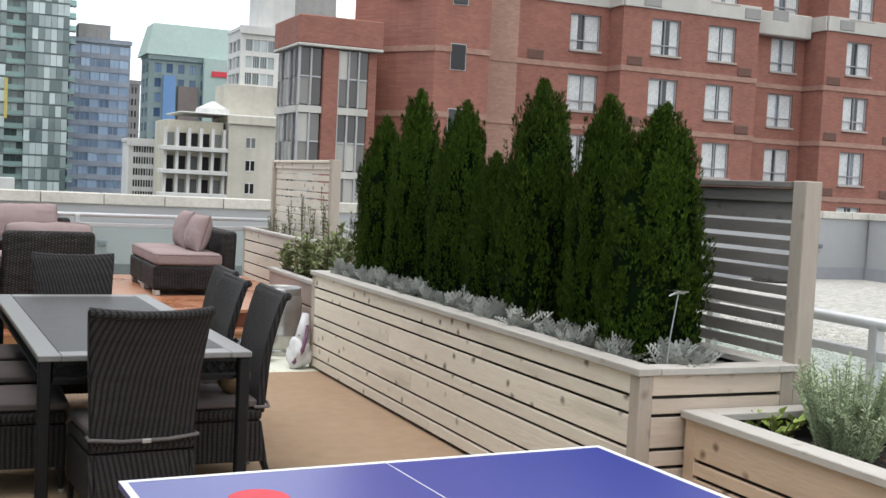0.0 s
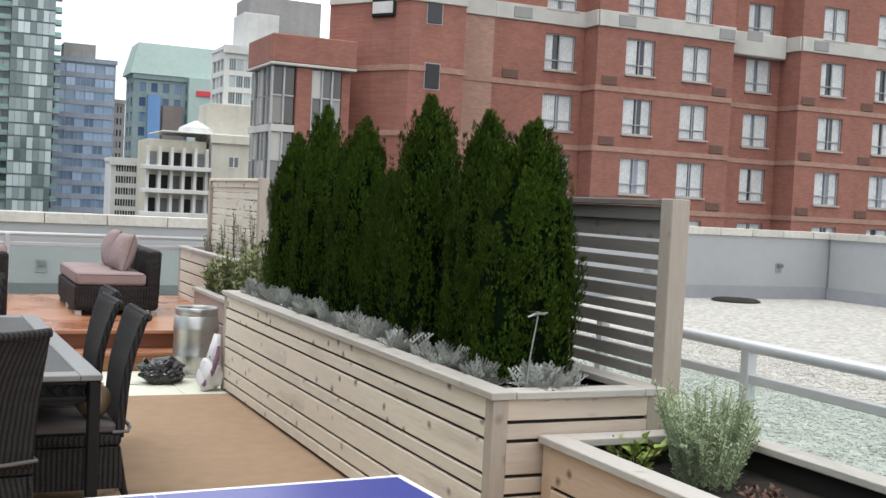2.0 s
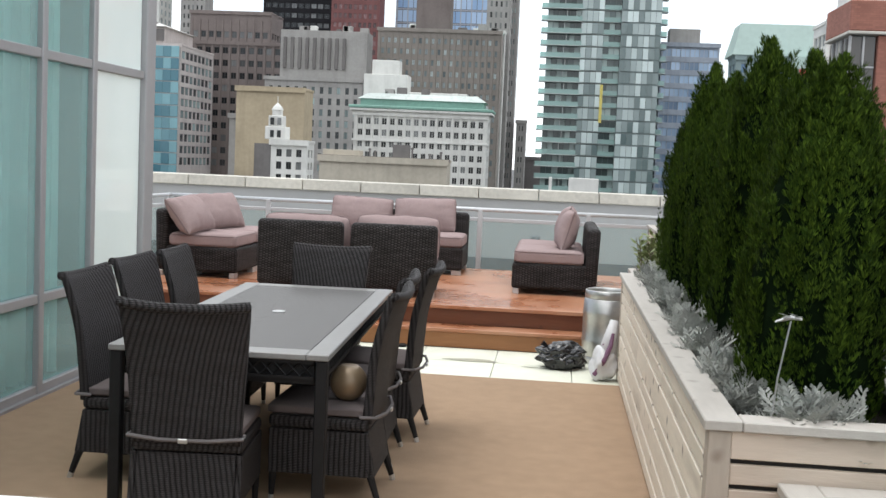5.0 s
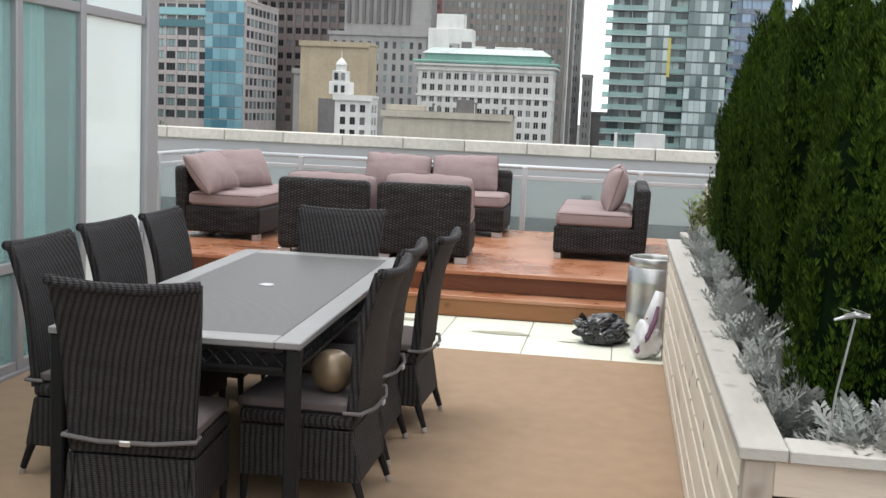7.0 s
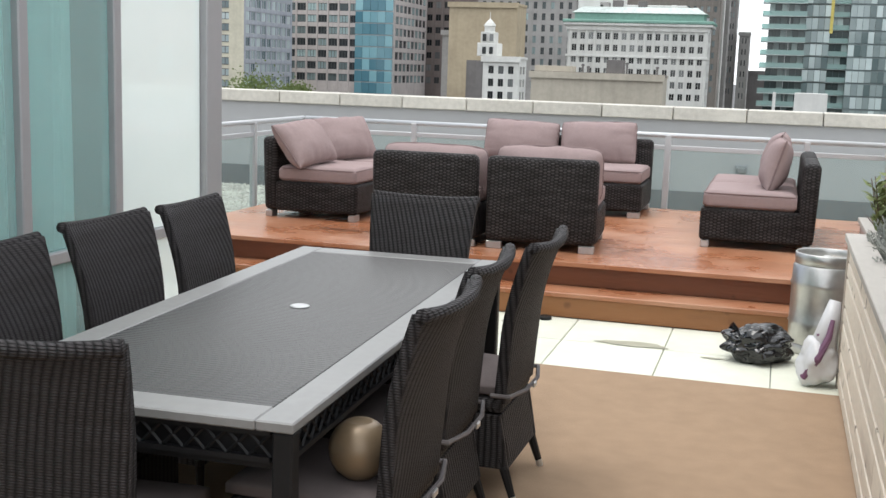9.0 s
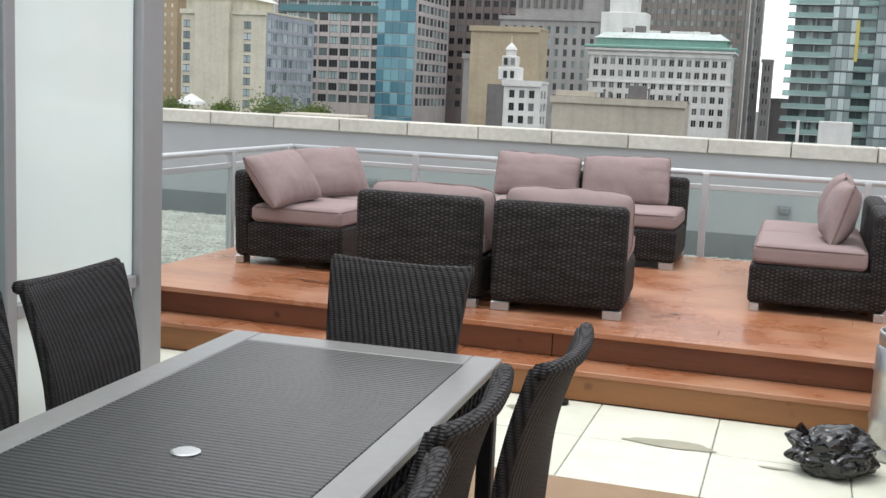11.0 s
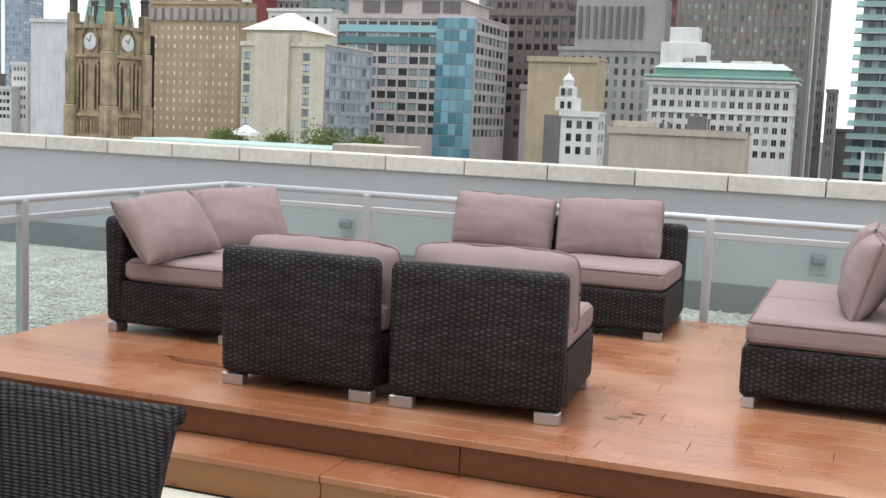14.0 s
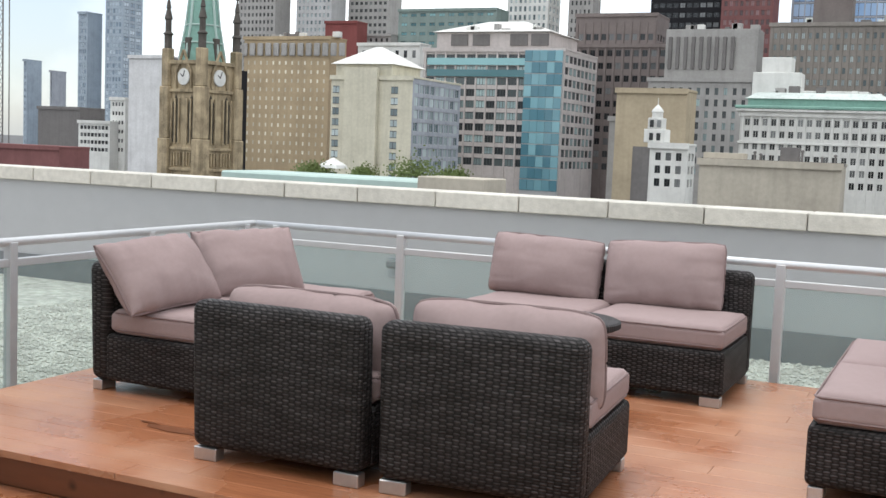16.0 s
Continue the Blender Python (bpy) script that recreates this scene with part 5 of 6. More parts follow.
    return d, nrm, math.degrees(math.atan2(d.y, d.x))


def window_mesh(w, h, pane, frame, bars=1, sill=0, bar=0.06):
    bm = bmesh.new()
    box(bm, 0, w, 0.02, 0.05, 0, h, index=0)
    bb = min(bar, w * 0.12)
    for k in range(bars):
        c = w * (k + 1) / (bars + 1)
        box(bm, c - bb / 2, c + bb / 2, -0.02, 0.02, 0, h, index=1)
    box(bm, 0, w, -0.02, 0.018, 0, bb, index=1)
    box(bm, 0, w, -0.02, 0.018, h - bb, h, index=1)
    return mesh_of("window", bm, pane, frame)


def grid_wins(L, z1, n, fh, wf, hf, zlow, margin=0.0, tm=1.0, limit=40):
    out = []
    pitch = (L - 2 * margin) / n
    z = z1 - tm
    r = 0
    while z - fh > zlow and r < limit:
        for k in range(n):
            c = margin + pitch * (k + 0.5)
            out.append((c - pitch * wf / 2, c + pitch * wf / 2, z - fh * hf, z))
        z -= fh
        r += 1
    return out


def put_windows(P, d, nrm, turn, wins, depth, me, parent):
    for u0, u1, z0, z1 in wins:
        o = Vector((*P, 0)) + d * u0 - nrm * (depth - 0.06)
        piece("window", me, parent, (o.x, o.y, z0), turn)


def tower(name, label, xa, xb, y, top, wall, n, fh, pane=None, wf=0.5, hf=0.55, deep=14.0, sides=3, zlow=-7.0, tm=1.2, margin=0.6, rec=0.25, frame=None, bars=1, roof=None, category="building", side_wall=None, limit=40, piers=0.0):
    """A city block seen between xa and xb at distance y; the flank towards the middle is built to its depth."""
    f = (y + deep) / y
    if xb < 0:
        xb *= f
    elif xa > 0:
        xa *= f
    ob = thing(name, label, category, pose(0, 0, 0))
    pane = pane or P_DARK
    frame = frame or FRAME_DK
    cache = {}

    def side(P, Q, cnt, wm):
        L = (Vector(Q) - Vector(P)).length
        wins = grid_wins(L, top, cnt, fh, wf, hf, zlow, margin, tm, limit) if cnt else []
        d, nrm, turn = facade(P, Q, -26.0, top, wins, rec, wm, ob)
        if wins:
            w = (round(wins[0][1] - wins[0][0], 2), round(wins[0][3] - wins[0][2], 2))
            if w not in cache:
                cache[w] = window_mesh(wins[0][1] - wins[0][0], wins[0][3] - wins[0][2], pane, frame, bars, bar=max(0.06, 0.05 * w[0]))
            put_windows(P, d, nrm, turn, wins, rec, cache[w], ob)
    side((xa, y), (xb, y), n, wall)
    if piers:
        pitch = (xb - xa - 2 * margin) / n
        pr = mesh_of("pilaster", boxm(-piers * pitch / 2, piers * pitch / 2, -0.28, -0.005, -26, top - tm * 0.4), wall)
        for k in range(n + 1):
            piece("pilaster", pr, ob, (xa + margin + pitch * k, y, 0))
    part("coping", boxm(xa - 0.3, xb + 0.3, y - 0.45, y - 0.16, top - 0.5, top + 0.55), wall, ob)
    sw = side_wall or wall
    side((xb, y), (xb, y + deep), sides if xb < 0 else 0, sw)
    side((xa, y + deep), (xa, y), sides if xa > 0 else 0, sw)
    side((xb, y + deep), (xa, y + deep), 0, wall)
    part("roof", boxm(xa - 0.15, xb + 0.15, y - 0.15, y + deep + 0.15, top + 0.002, top + 0.5, 0.05), roof or wall, ob)
    return ob


def rooftop_box(ob, x0, x1, y0, y1, z0, z1, material, name="penthouse_block"):
    part(name, boxm(x0, x1, y0, y1, z0, z1, 0.05), material, ob)


def hip_roof(ob, x0, x1, y0, y1, z0, z1, inset, material):
    bm = bmesh.new()
    lo = [bm.verts.new(p) for p in ((x0, y0, z0), (x1, y0, z0), (x1, y1, z0), (x0, y1, z0))]
    hi = [bm.verts.new(p) for p in ((x0 + inset, y0 + inset, z1), (x1 - inset, y0 + inset, z1), (x1 - inset, y1 - inset, z1), (x0 + inset, y1 - inset, z1))]
    for k in range(4):
        bm.faces.new((lo[k], lo[(k + 1) % 4], hi[(k + 1) % 4], hi[k]))
    bm.faces.new(hi)
    bm.faces.new(lo[::-1])
    part("hipped_roof", bm, material, ob)


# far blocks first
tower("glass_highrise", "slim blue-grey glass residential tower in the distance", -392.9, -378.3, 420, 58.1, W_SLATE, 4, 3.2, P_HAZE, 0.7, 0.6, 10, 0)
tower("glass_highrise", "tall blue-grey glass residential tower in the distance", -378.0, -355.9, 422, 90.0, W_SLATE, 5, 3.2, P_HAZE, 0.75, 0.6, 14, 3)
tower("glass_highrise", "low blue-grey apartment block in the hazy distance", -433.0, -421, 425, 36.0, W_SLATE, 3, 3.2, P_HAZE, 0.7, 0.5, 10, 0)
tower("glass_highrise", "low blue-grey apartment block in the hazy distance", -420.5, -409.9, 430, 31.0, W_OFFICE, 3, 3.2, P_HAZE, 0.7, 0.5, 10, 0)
cr = thing("tower_crane", "dark lattice crane mast beside the skyline", "crane", pose(-336, 320, 0))
for sx in (-1.6, 1.6):
    for sy in (-1.6, 1.6):
        part("chord", boxm(sx - 0.15, sx + 0.15, sy - 0.15, sy + 0.15, -26, 60), W_DKGREY, cr)
for k in range(22):
    z = -6 + 3 * k
    part("brace", tube(bmesh.new(), [(-1.6, -1.6, z), (1.6, -1.6, z + 3)], 0.14, 4), W_DKGREY, cr)
    part("brace", tube(bmesh.new(), [(1.6, -1.6, z), (-1.6, -1.6, z + 3)], 0.14, 4), W_DKGREY, cr)
tower("low_block", "dark brown low block between the towers", -298, -268, 300, 9.5, W_DKGREY, 0, 3, deep=12, sides=0)
tower("low_block", "white terraced office block with dark windows", -272, -250, 292, 5.0, W_WHITE, 8, 2.4, wf=0.8, hf=0.5, deep=10, sides=0)
tower("low_block", "white stepped office block", -262, -247.3, 296, 13.0, W_WHITE, 4, 3.0, wf=0.6, hf=0.4, deep=10, sides=0)
tower("low_block", "long red brick low building", -225, -187, 205, -2.5, W_REDGR, 0, 3, deep=10, sides=0)
tower("slab_block", "blank white concrete slab block with dark flank windows", -240.5, -217, 280, 25.4, wall_mat("white_render", (0.62, 0.62, 0.62)), 0, 3, deep=12, sides=3, side_wall=W_DKGREY, wf=0.8, hf=0.6)
tower("slab_block", "narrow dark block behind the church tower", -198.2, -193.6, 275, 21.0, W_BLACK, 0, 3, deep=8, sides=0)
tower("apartment_tower", "grey concrete apartment tower with a dark window grid", -300.5, -273.3, 420, 95, W_GREY, 9, 3.1, wf=0.5, hf=0.5, deep=12, sides=0)
tower("apartment_tower", "pale concrete apartment tower with small windows", -272.8, -248.0, 424, 95, wall_mat("pale_tower", (0.45, 0.45, 0.45)), 8, 3.1, P_PALE, 0.5, 0.5, 12, 0)
tower("apartment_tower", "grey slab tower with rows of windows", -253.7, -227.5, 436, 95, W_GREY, 8, 3.1, wf=0.6, hf=0.45, deep=12, sides=0)
tower("office_block", "dark red plant room block on a roof", -231, -212.5, 380, 47.3, wall_mat("dark_red_metal", (0.21, 0.065, 0.06)), 0, 3, deep=8, sides=0)
tower("office_block", "grey-green office block with a glazed top", -209.8, -163.2, 400, 54.0, wall_mat("grey_green_panel", (0.22, 0.28, 0.26)), 10, 3.6, P_TEAL, 0.6, 0.35, 12, 0, limit=4)
tower("office_block", "brown office block with small windows", -228, -205, 395, 44.0, W_GREY, 7, 3.4, wf=0.4, hf=0.4, deep=10, sides=0, limit=5)
tower("office_tower", "white ribbed office tower with tall windows", -172.1, -150, 420, 95, W_WHITE, 8, 3.3, P_PALE, 0.5, 0.6, 14, 3)
tower("office_tower", "white stepped stone tower", -148, -135.1, 424, 95, W_GREY, 5, 3.4, wf=0.4, hf=0.5, deep=10, sides=0)
tower("office_tower", "black glass office tower", -114.3, -85.6, 420, 95, W_BLACK, 10, 3.6, P_DARK, 0.8, 0.5, 12, 0)
tower("office_tower", "red granite office tower with square windows", -84.0, -64.6, 400, 95, W_REDGR, 9, 3.2, pane_mat("rose_pane", (0.09, 0.05, 0.05), (0.3, 0.18, 0.18), 0.5), 0.6, 0.55, 12, 0)
# Mirrored sky is painted into the blues of sky_pane.
bt = tower("office_tower", "tall blue mirror-glass office tower", -64.3, -22.2, 425, 95, W_OFFICE, 10, 5.2, pane_mat("sky_pane", (0.22, 0.36, 0.58), (0.45, 0.58, 0.75), 0.8, 0.06), 0.9, 0.9, 12, 0, rec=0.1)
tower("office_tower", "brown stone tower with a stepped top", -112.5, -84, 330, 42.4, W_BROWN, 10, 3.7, P_DARK, 0.6, 0.5, 14, 4, tm=5.5, limit=14, piers=0.22)
tower("office_tower", "brown stone tower shoulder", -118, -80, 326, 33.0, W_BROWN, 13, 3.7, P_DARK, 0.6, 0.5, 10, 3, limit=12, piers=0.22)
cw = tower("office_block", "tan brick hotel with regular bright windows and a grey arcaded crown", -211.6, -174.5, 300, 33.0, W_TAN, 13, 2.75, P_CREAM, 0.26, 0.42, 10, 0, tm=7.0, zlow=-9, rec=0.09, frame=W_CREAM)
for k in range(13):
    x = -212.6 + 38.4 * (k + 0.5) / 13
    part("arch_panel", boxm(x - 1.05, x + 1.05, 299.3, 299.7, 27.5, 31.5, 0.3), W_GREY, cw)
wo = tower("office_block", "ornate white stone block behind the tan hotel", -190.5, -163.3, 335, 34.5, W_WHITE, 7, 6, P_DARK, 0.4, 0.4, 8, 0, limit=1, tm=2)

# cream tower with a pyramid roof and a glazed flank
cm = tower("apartment_tower", "cream concrete tower with a white pyramid roof", -143.2, -108.8, 240, 17.2, W_CREAM, 0, 3, P_PALE, 0.75, 0.7, 27, 9, side_wall=W_OFFICE, frame=FRAME_LT)
rooftop_box(cm, -142.6, -127.2, 241, 256, 17.7, 20.5, W_CREAM)
hip_roof(cm, -143.6, -126.2, 240, 257.2, 20.51, 25.2, 7.9, W_WHITE)
rooftop_box(cm, -139, -130, 238.7, 239.9, -26, 19.5, W_CREAM, "stair_bay")
wm = window_mesh(1.8, 1.7, P_PALE, FRAME_DK, 1, bar=0.15)
for x in (-143, -127):
    for k in range(9):
        piece("window", wm, cm, (x + 0.3, 239.93, 13.5 - 2.6 * k))

# pinkish office with a blue glass corner
of = tower("office_block", "pinkish concrete office block with strip windows and a blue glass corner", -140.8, -90.8, 285, 28.0, W_GREYPINK, 13, 3.1, P_MIX, 0.84, 0.64, 28, 8, bars=2, piers=0.13)
ox = -90.8 * 313 / 285
# Teal differs from pane to pane: reflections put into the base colour.
bmx = mesh_of("glass_bay", boxm(0.03, 2.09, -0.8, 0.3, 0, 2.82, 0.02), pane_mat("corner_glass", (0.075, 0.19, 0.24), (0.23, 0.43, 0.48), 0.7, 0.05))
part("bay_frame", boxm(ox - 10.8, ox - 0.2, 284.3, 284.89, -12, 28.0), FRAME_LT, of)
for k in range(12):
    for j in range(5):
        piece("glass_bay", bmx, of, (ox - 10.8 + 2.12 * j, 284.9, 25.0 - 3.1 * k))
part("top_storey", boxm(-138, ox - 5.5, 287, 311, 28.51, 33.0, 0.1), W_GREYPINK, of)
for x in (-133.5, -127, -116, -110):
    part("louvre", boxm(x, x + 5.0, 286.7, 286.99, 29.3, 32.4), W_DKGREY, of)
hip_roof(of, -139, ox - 4.5, 286, 312, 33.01, 37.0, 12, W_WHITE)
gx = mesh_of("glass_storey", boxm(0, 34, -0.35, 0.2, 0, 1.9, 0.03), P_TEAL)
for z in (23.9, 20.8):
    piece("glass_storey", gx, of, (-139.5, 284.8, z))

# stone blocks in the middle
cb = tower("office_block", "grey stone block with bright upper windows", -81.1, -52.0, 300, 21.6, W_GREY, 11, 3.0, P_MIX, 0.4, 0.6, 12, 3, tm=2.0)
rooftop_box(cb, -77.5, -53.5, 302, 311, 22.1, 35.0, W_GREY, "upper_block")
for k in range(9):
    part("column", boxm(-76.6 + 2.05 * k, -75.7 + 2.05 * k, 301.4, 301.98, 24.5, 33.0, 0.1), W_DKGREY, cb)
gb_ = tower("office_block", "long grey-brown stone block with many small windows", -53.6, -17.3, 320, 38.0, wall_mat("taupe_stone", (0.29, 0.262, 0.235)), 19, 3.1, P_PALE, 0.4, 0.5, 12, 0, piers=0.25, tm=2.2, roof=COPPER_PALE, limit=14)
rooftop_box(gb_, -43, -33, 322, 329, 38.5, 49, W_BROWN, "plant_room")
tower("slab_tower", "tall grey stone tower with narrow windows", -23.6, -16.0, 335, 95, W_GREY, 4, 3.2, P_DARK, 0.4, 0.5, 10, 2)
tower("slab_tower", "white edge slab beside the stone tower", -19.4, -17.2, 328, 39, W_WHITE, 0, 3, deep=6, sides=0)
tower("slab_tower", "grey slender tower down the street", -18.4, -14.4, 350, 60, W_GREY, 3, 3.2, P_MIX, 0.4, 0.5, 10, 2)
tower("slab_tower", "grey low block down the street", -13.6, -10.3, 345, 14, W_GREY, 2, 3.2, P_DARK, 0.4, 0.5, 10, 2)
tower("slab_tower", "dark block at the foot of the street", -13.0, -5.0, 360, 3, W_DKGREY, 0, 3.2, deep=8, sides=0)

# white hall with a green roof
hl_ = tower("office_block", "white terracotta hall with paired arched windows and a green copper roof", -46.9, -15.8, 250, 11.2, W_WHITE, 16, 2.55, P_DARK, 0.55, 0.58, 10, 4, tm=1.0, bars=1, frame=W_WHITE, piers=0.2)
hx = -15.8 * 260 / 250
part("cornice", boxm(-47.8, hx + 0.9, 248.9, 261, 11.72, 12.3, 0.1), W_WHITE, hl_)
part("cornice", boxm(-48.0, hx + 1.1, 248.7, 261.2, 12.31, 13.0, 0.15), COPPER, hl_)
part("attic", boxm(-45.6, hx - 1.2, 250.4, 259.9, 13.02, 14.5, 0.05), COPPER, hl_)
hip_roof(hl_, -46.2, hx - 0.5, 250.0, 260.2, 14.52, 15.9, 2.2, weather(mat("worn_pale_roof", (0.52, 0.58, 0.55), 0.7, vary=0.15, scale=0.6), 0.3))
part("string_course", boxm(-47.2, hx + 0.3, 249.6, 249.98, 4.9, 5.4, 0.05), W_WHITE, hl_)
pt_ = thing("penthouse_block", "plain white roof blocks behind the hall", "building", pose(0, 0, 0))
part("block", boxm(-47.2, -36.8, 263, 270, -26, 21.0, 0.1), W_WHITE, pt_)
part("block", boxm(-45.5, -39.0, 264, 269, 21.01, 24.4, 0.1), W_WHITE, pt_)
part("block", boxm(-36.7, -22.4, 263, 269, -26, 17.0, 0.1), W_WHITE, pt_)

# tan and white small blocks, beige low roof
tower("small_block", "tan rendered block with few windows", -65.6, -49.8, 220, 14.0, wall_mat("ochre_render", (0.42, 0.35, 0.245)), 0, 3, deep=8, sides=0)
sw_ = tower("small_block", "small white building with a cupola", -53.0, -44.9, 200, 3.3, W_WHITE, 3, 2.3, P_DARK, 0.55, 0.6, 6, 2)
part("attic", boxm(-54.4, -50.6, 200.6, 204.5, 3.81, 6.2, 0.1), W_WHITE, sw_)
part("attic", boxm(-53.9, -51.3, 201.0, 204.0, 6.21, 8.2, 0.1), W_WHITE, sw_)
part("cupola", lathe(bmesh.new(), [(1.0, 8.21), (1.0, 9.2), (1.15, 9.3), (0.8, 9.9), (0.3, 10.4), (0.08, 10.6), (0.06, 11.8)], 8), W_WHITE, sw_).matrix_basis = pose(-52.6, 202.5, 0)
for z in (4.2, 6.5):
    part("attic_window", boxm(-53.4, -52.7, 200.5, 200.59, z, z + 1.3), P_DARK, sw_)
    part("attic_window", boxm(-52.1, -51.4, 200.5, 200.59, z, z + 1.3), P_DARK, sw_)
part("dark_flank", boxm(-56.2, -53.1, 200.2, 206, -26, 3.0), W_DKGREY, sw_)
bl_ = tower("small_block", "plain beige low building with a roof hut", -39.6, -17.8, 180, 0.9, W_BEIGE, 0, 3, deep=6, sides=0)
rooftop_box(bl_, -39.3, -33.0, 181, 184, 1.4, 2.4, W_BEIGE)
rooftop_box(bl_, -27.6, -25.0, 181, 184, 1.4, 3.6, W_DKGREY, "chimney")
for x, h_ in ((-31.5, 2.5), (-30.6, 2.2), (-24.4, 2.9), (-21.5, 2.0), (-19.6, 2.4)):
    part("roof_pipe", lathe(bmesh.new(), [(0.16, 1.41), (0.16, h_), (0.26, h_ + 0.02), (0.26, h_ + 0.25), (0.05, h_ + 0.35)], 8), W_DKGREY, bl_).matrix_basis = pose(x, 181.6, 0)
part("dark_upstand", boxm(-39.5, -17.9, 179.6, 179.84, 1.0, 1.5), W_DKGREY, bl_)
tower("small_block", "narrow plain grey concrete city block", -70.5, -66.5, 232, 8.8, W_GREY, 0, 3, deep=5, sides=0)

rnd = random.Random(31)
for host, xs, y0, z in ((of, (-130, -104), 288, 33.2), (cb, (-76, -55), 304, 35.0), (gb_, (-51, -20), 323, 38.5), (hl_, (-44, -20), 254, 15.3), (cw, (-205, -180), 303, 33.5)):
    for k in range(7):
        x = rnd.uniform(*xs)
        w_, h_ = rnd.uniform(0.8, 2.6), rnd.uniform(0.7, 2.2)
        part("roof_unit", boxm(x, x + w_, y0, y0 + 2.0, z, z + h_, 0.08), rnd.choice((W_GREY, W_DKGREY, W_WHITE)), host)

# church tower: buttressed shaft, belfry louvres, clocks, pinnacles and a green spire
ch_ = thing("church_tower", "gothic stone church tower with clocks and a green copper spire", "church", pose(-114.6, 152, 0, 0, 0, -8))
a = 3.8
part("shaft", boxm(-a, a, -a, a, -26, 13.2, 0.1), CHURCH, ch_)
louvre = pane_mat("belfry_dark", (0.05, 0.042, 0.03), (0.07, 0.06, 0.045), 0.3, 0.8)
for turn in (0, 90, 180, -90):
    fx = lambda ob: setattr(ob, "matrix_basis", pose(0, 0, 0, 0, 0, turn))
    for x in (-1.75, 1.75):
        lb = bmesh.new()
        box(lb, x - 0.85, x + 0.85, -a - 0.05, -a + 0.2, 0.6, 6.6)
        tp = [lb.verts.new((x - 0.85, -a - 0.05, 6.61)), lb.verts.new((x + 0.85, -a - 0.05, 6.61)), lb.verts.new((x, -a - 0.05, 8.2))]
        lb.faces.new(tp)
        fx(part("belfry_louvre", lb, louvre, ch_))
        for q in (-0.85, 0, 0.85):
            fx(part("mullion", boxm(x + q - 0.14, x + q + 0.14, -a - 0.35, -a - 0.06, 0.4, 7.6, 0.03), CHURCH, ch_))
        for k in range(5):
            fx(part("gallery_post", boxm(x - 1.4 + 0.65 * k, x - 1.15 + 0.65 * k, -a - 0.4, -a - 0.02, -3.2, -1.0, 0.03), CHURCH, ch_))
    for z, h in ((-0.6, 0.45), (8.6, 0.45), (13.0, 0.6), (-3.9, 0.5)):
        fx(part("string_course", boxm(-a - 0.2, a + 0.2, -a - 0.45, -a - 0.01, z, z + h, 0.05), CHURCH, ch_))
    ck = bmesh.new()
    lathe(ck, [(1.25, 0), (1.35, 0.1), (1.25, 0.2), (0.05, 0.22)], 28)
    ob = part("clock_face", ck, W_WHITE, ch_, "white clock face")
    ob.matrix_basis = pose(0, 0, 0, 0, 0, turn) @ pose(0, -a - 0.1, 11.0, 90, 0, 0)
    for ang, ln in ((50, 0.75), (-20, 1.05)):
        hd = part("clock_hand", boxm(-0.06, 0.06, 0, ln, 0.23, 0.27), W_BLACK, ob)
        hd.matrix_basis = pose(0, 0, 0, 0, 0, ang)
    gm = bmesh.new()
    for s in (-1, 1):
        tube(gm, [(s * 1.7, -a - 0.25, 9.2), (s * 1.7, -a - 0.25, 11.6), (0, -a - 0.25, 15.2)], 0.22, 6)
    fx(part("gable", gm, CHURCH, ch_))
    sx, sy = (-a, -a) if turn == 0 else (a, -a) if turn == 90 else (a, a) if turn == 180 else (-a, a)
    for rr, z0, z1 in ((1.1, -26, 1.2), (0.95, 1.21, 9.5), (0.75, 9.51, 15.5)):
        part("buttress", boxm(sx - rr, sx + rr, sy - rr, sy + rr, z0, z1, 0.15), CHURCH, ch_)
    part("pinnacle", lathe(bmesh.new(), [(0.62, 15.5), (0.62, 17.6), (0.85, 17.8), (0.48, 18.2), (0.48, 20.0), (0.66, 20.2), (0.30, 21.8), (0.42, 21.9), (0.10, 23.6), (0.24, 23.8), (0.04, 24.6)], 8), CHURCH_DARK, ch_).matrix_basis = pose(sx, sy, 0)
    part("lucarne", boxm(-0.55, 0.55, -3.4, -2.2, 13.7, 17.3, 0.1), CHURCH_DARK, ch_).matrix_basis = pose(0, 0, 0, 0, 0, turn)
part("spire", lathe(bmesh.new(), [(3.6, 13.25), (3.5, 14.5), (2.6, 19.5), (0.1, 44)], 8), COPPER, ch_)
for k in range(8):
    c, s = math.cos(math.pi * k / 4), math.sin(math.pi * k / 4)
    part("spire_rib", tube(bmesh.new(), [(r * c, r * s, z) for r, z in ((3.65, 13.3), (3.55, 14.5), (2.65, 19.5), (0.15, 43.5))], 0.22, 6), COPPER_PALE, ch_)
    for z, r in ((16.6, 3.15), (19.4, 2.65)):
        part("spire_band", tube(bmesh.new(), [(r * c, r * s, z), (r * math.cos(math.pi * (k + 1) / 4), r * math.sin(math.pi * (k + 1) / 4), z)], 0.16, 6), COPPER_PALE, ch_)

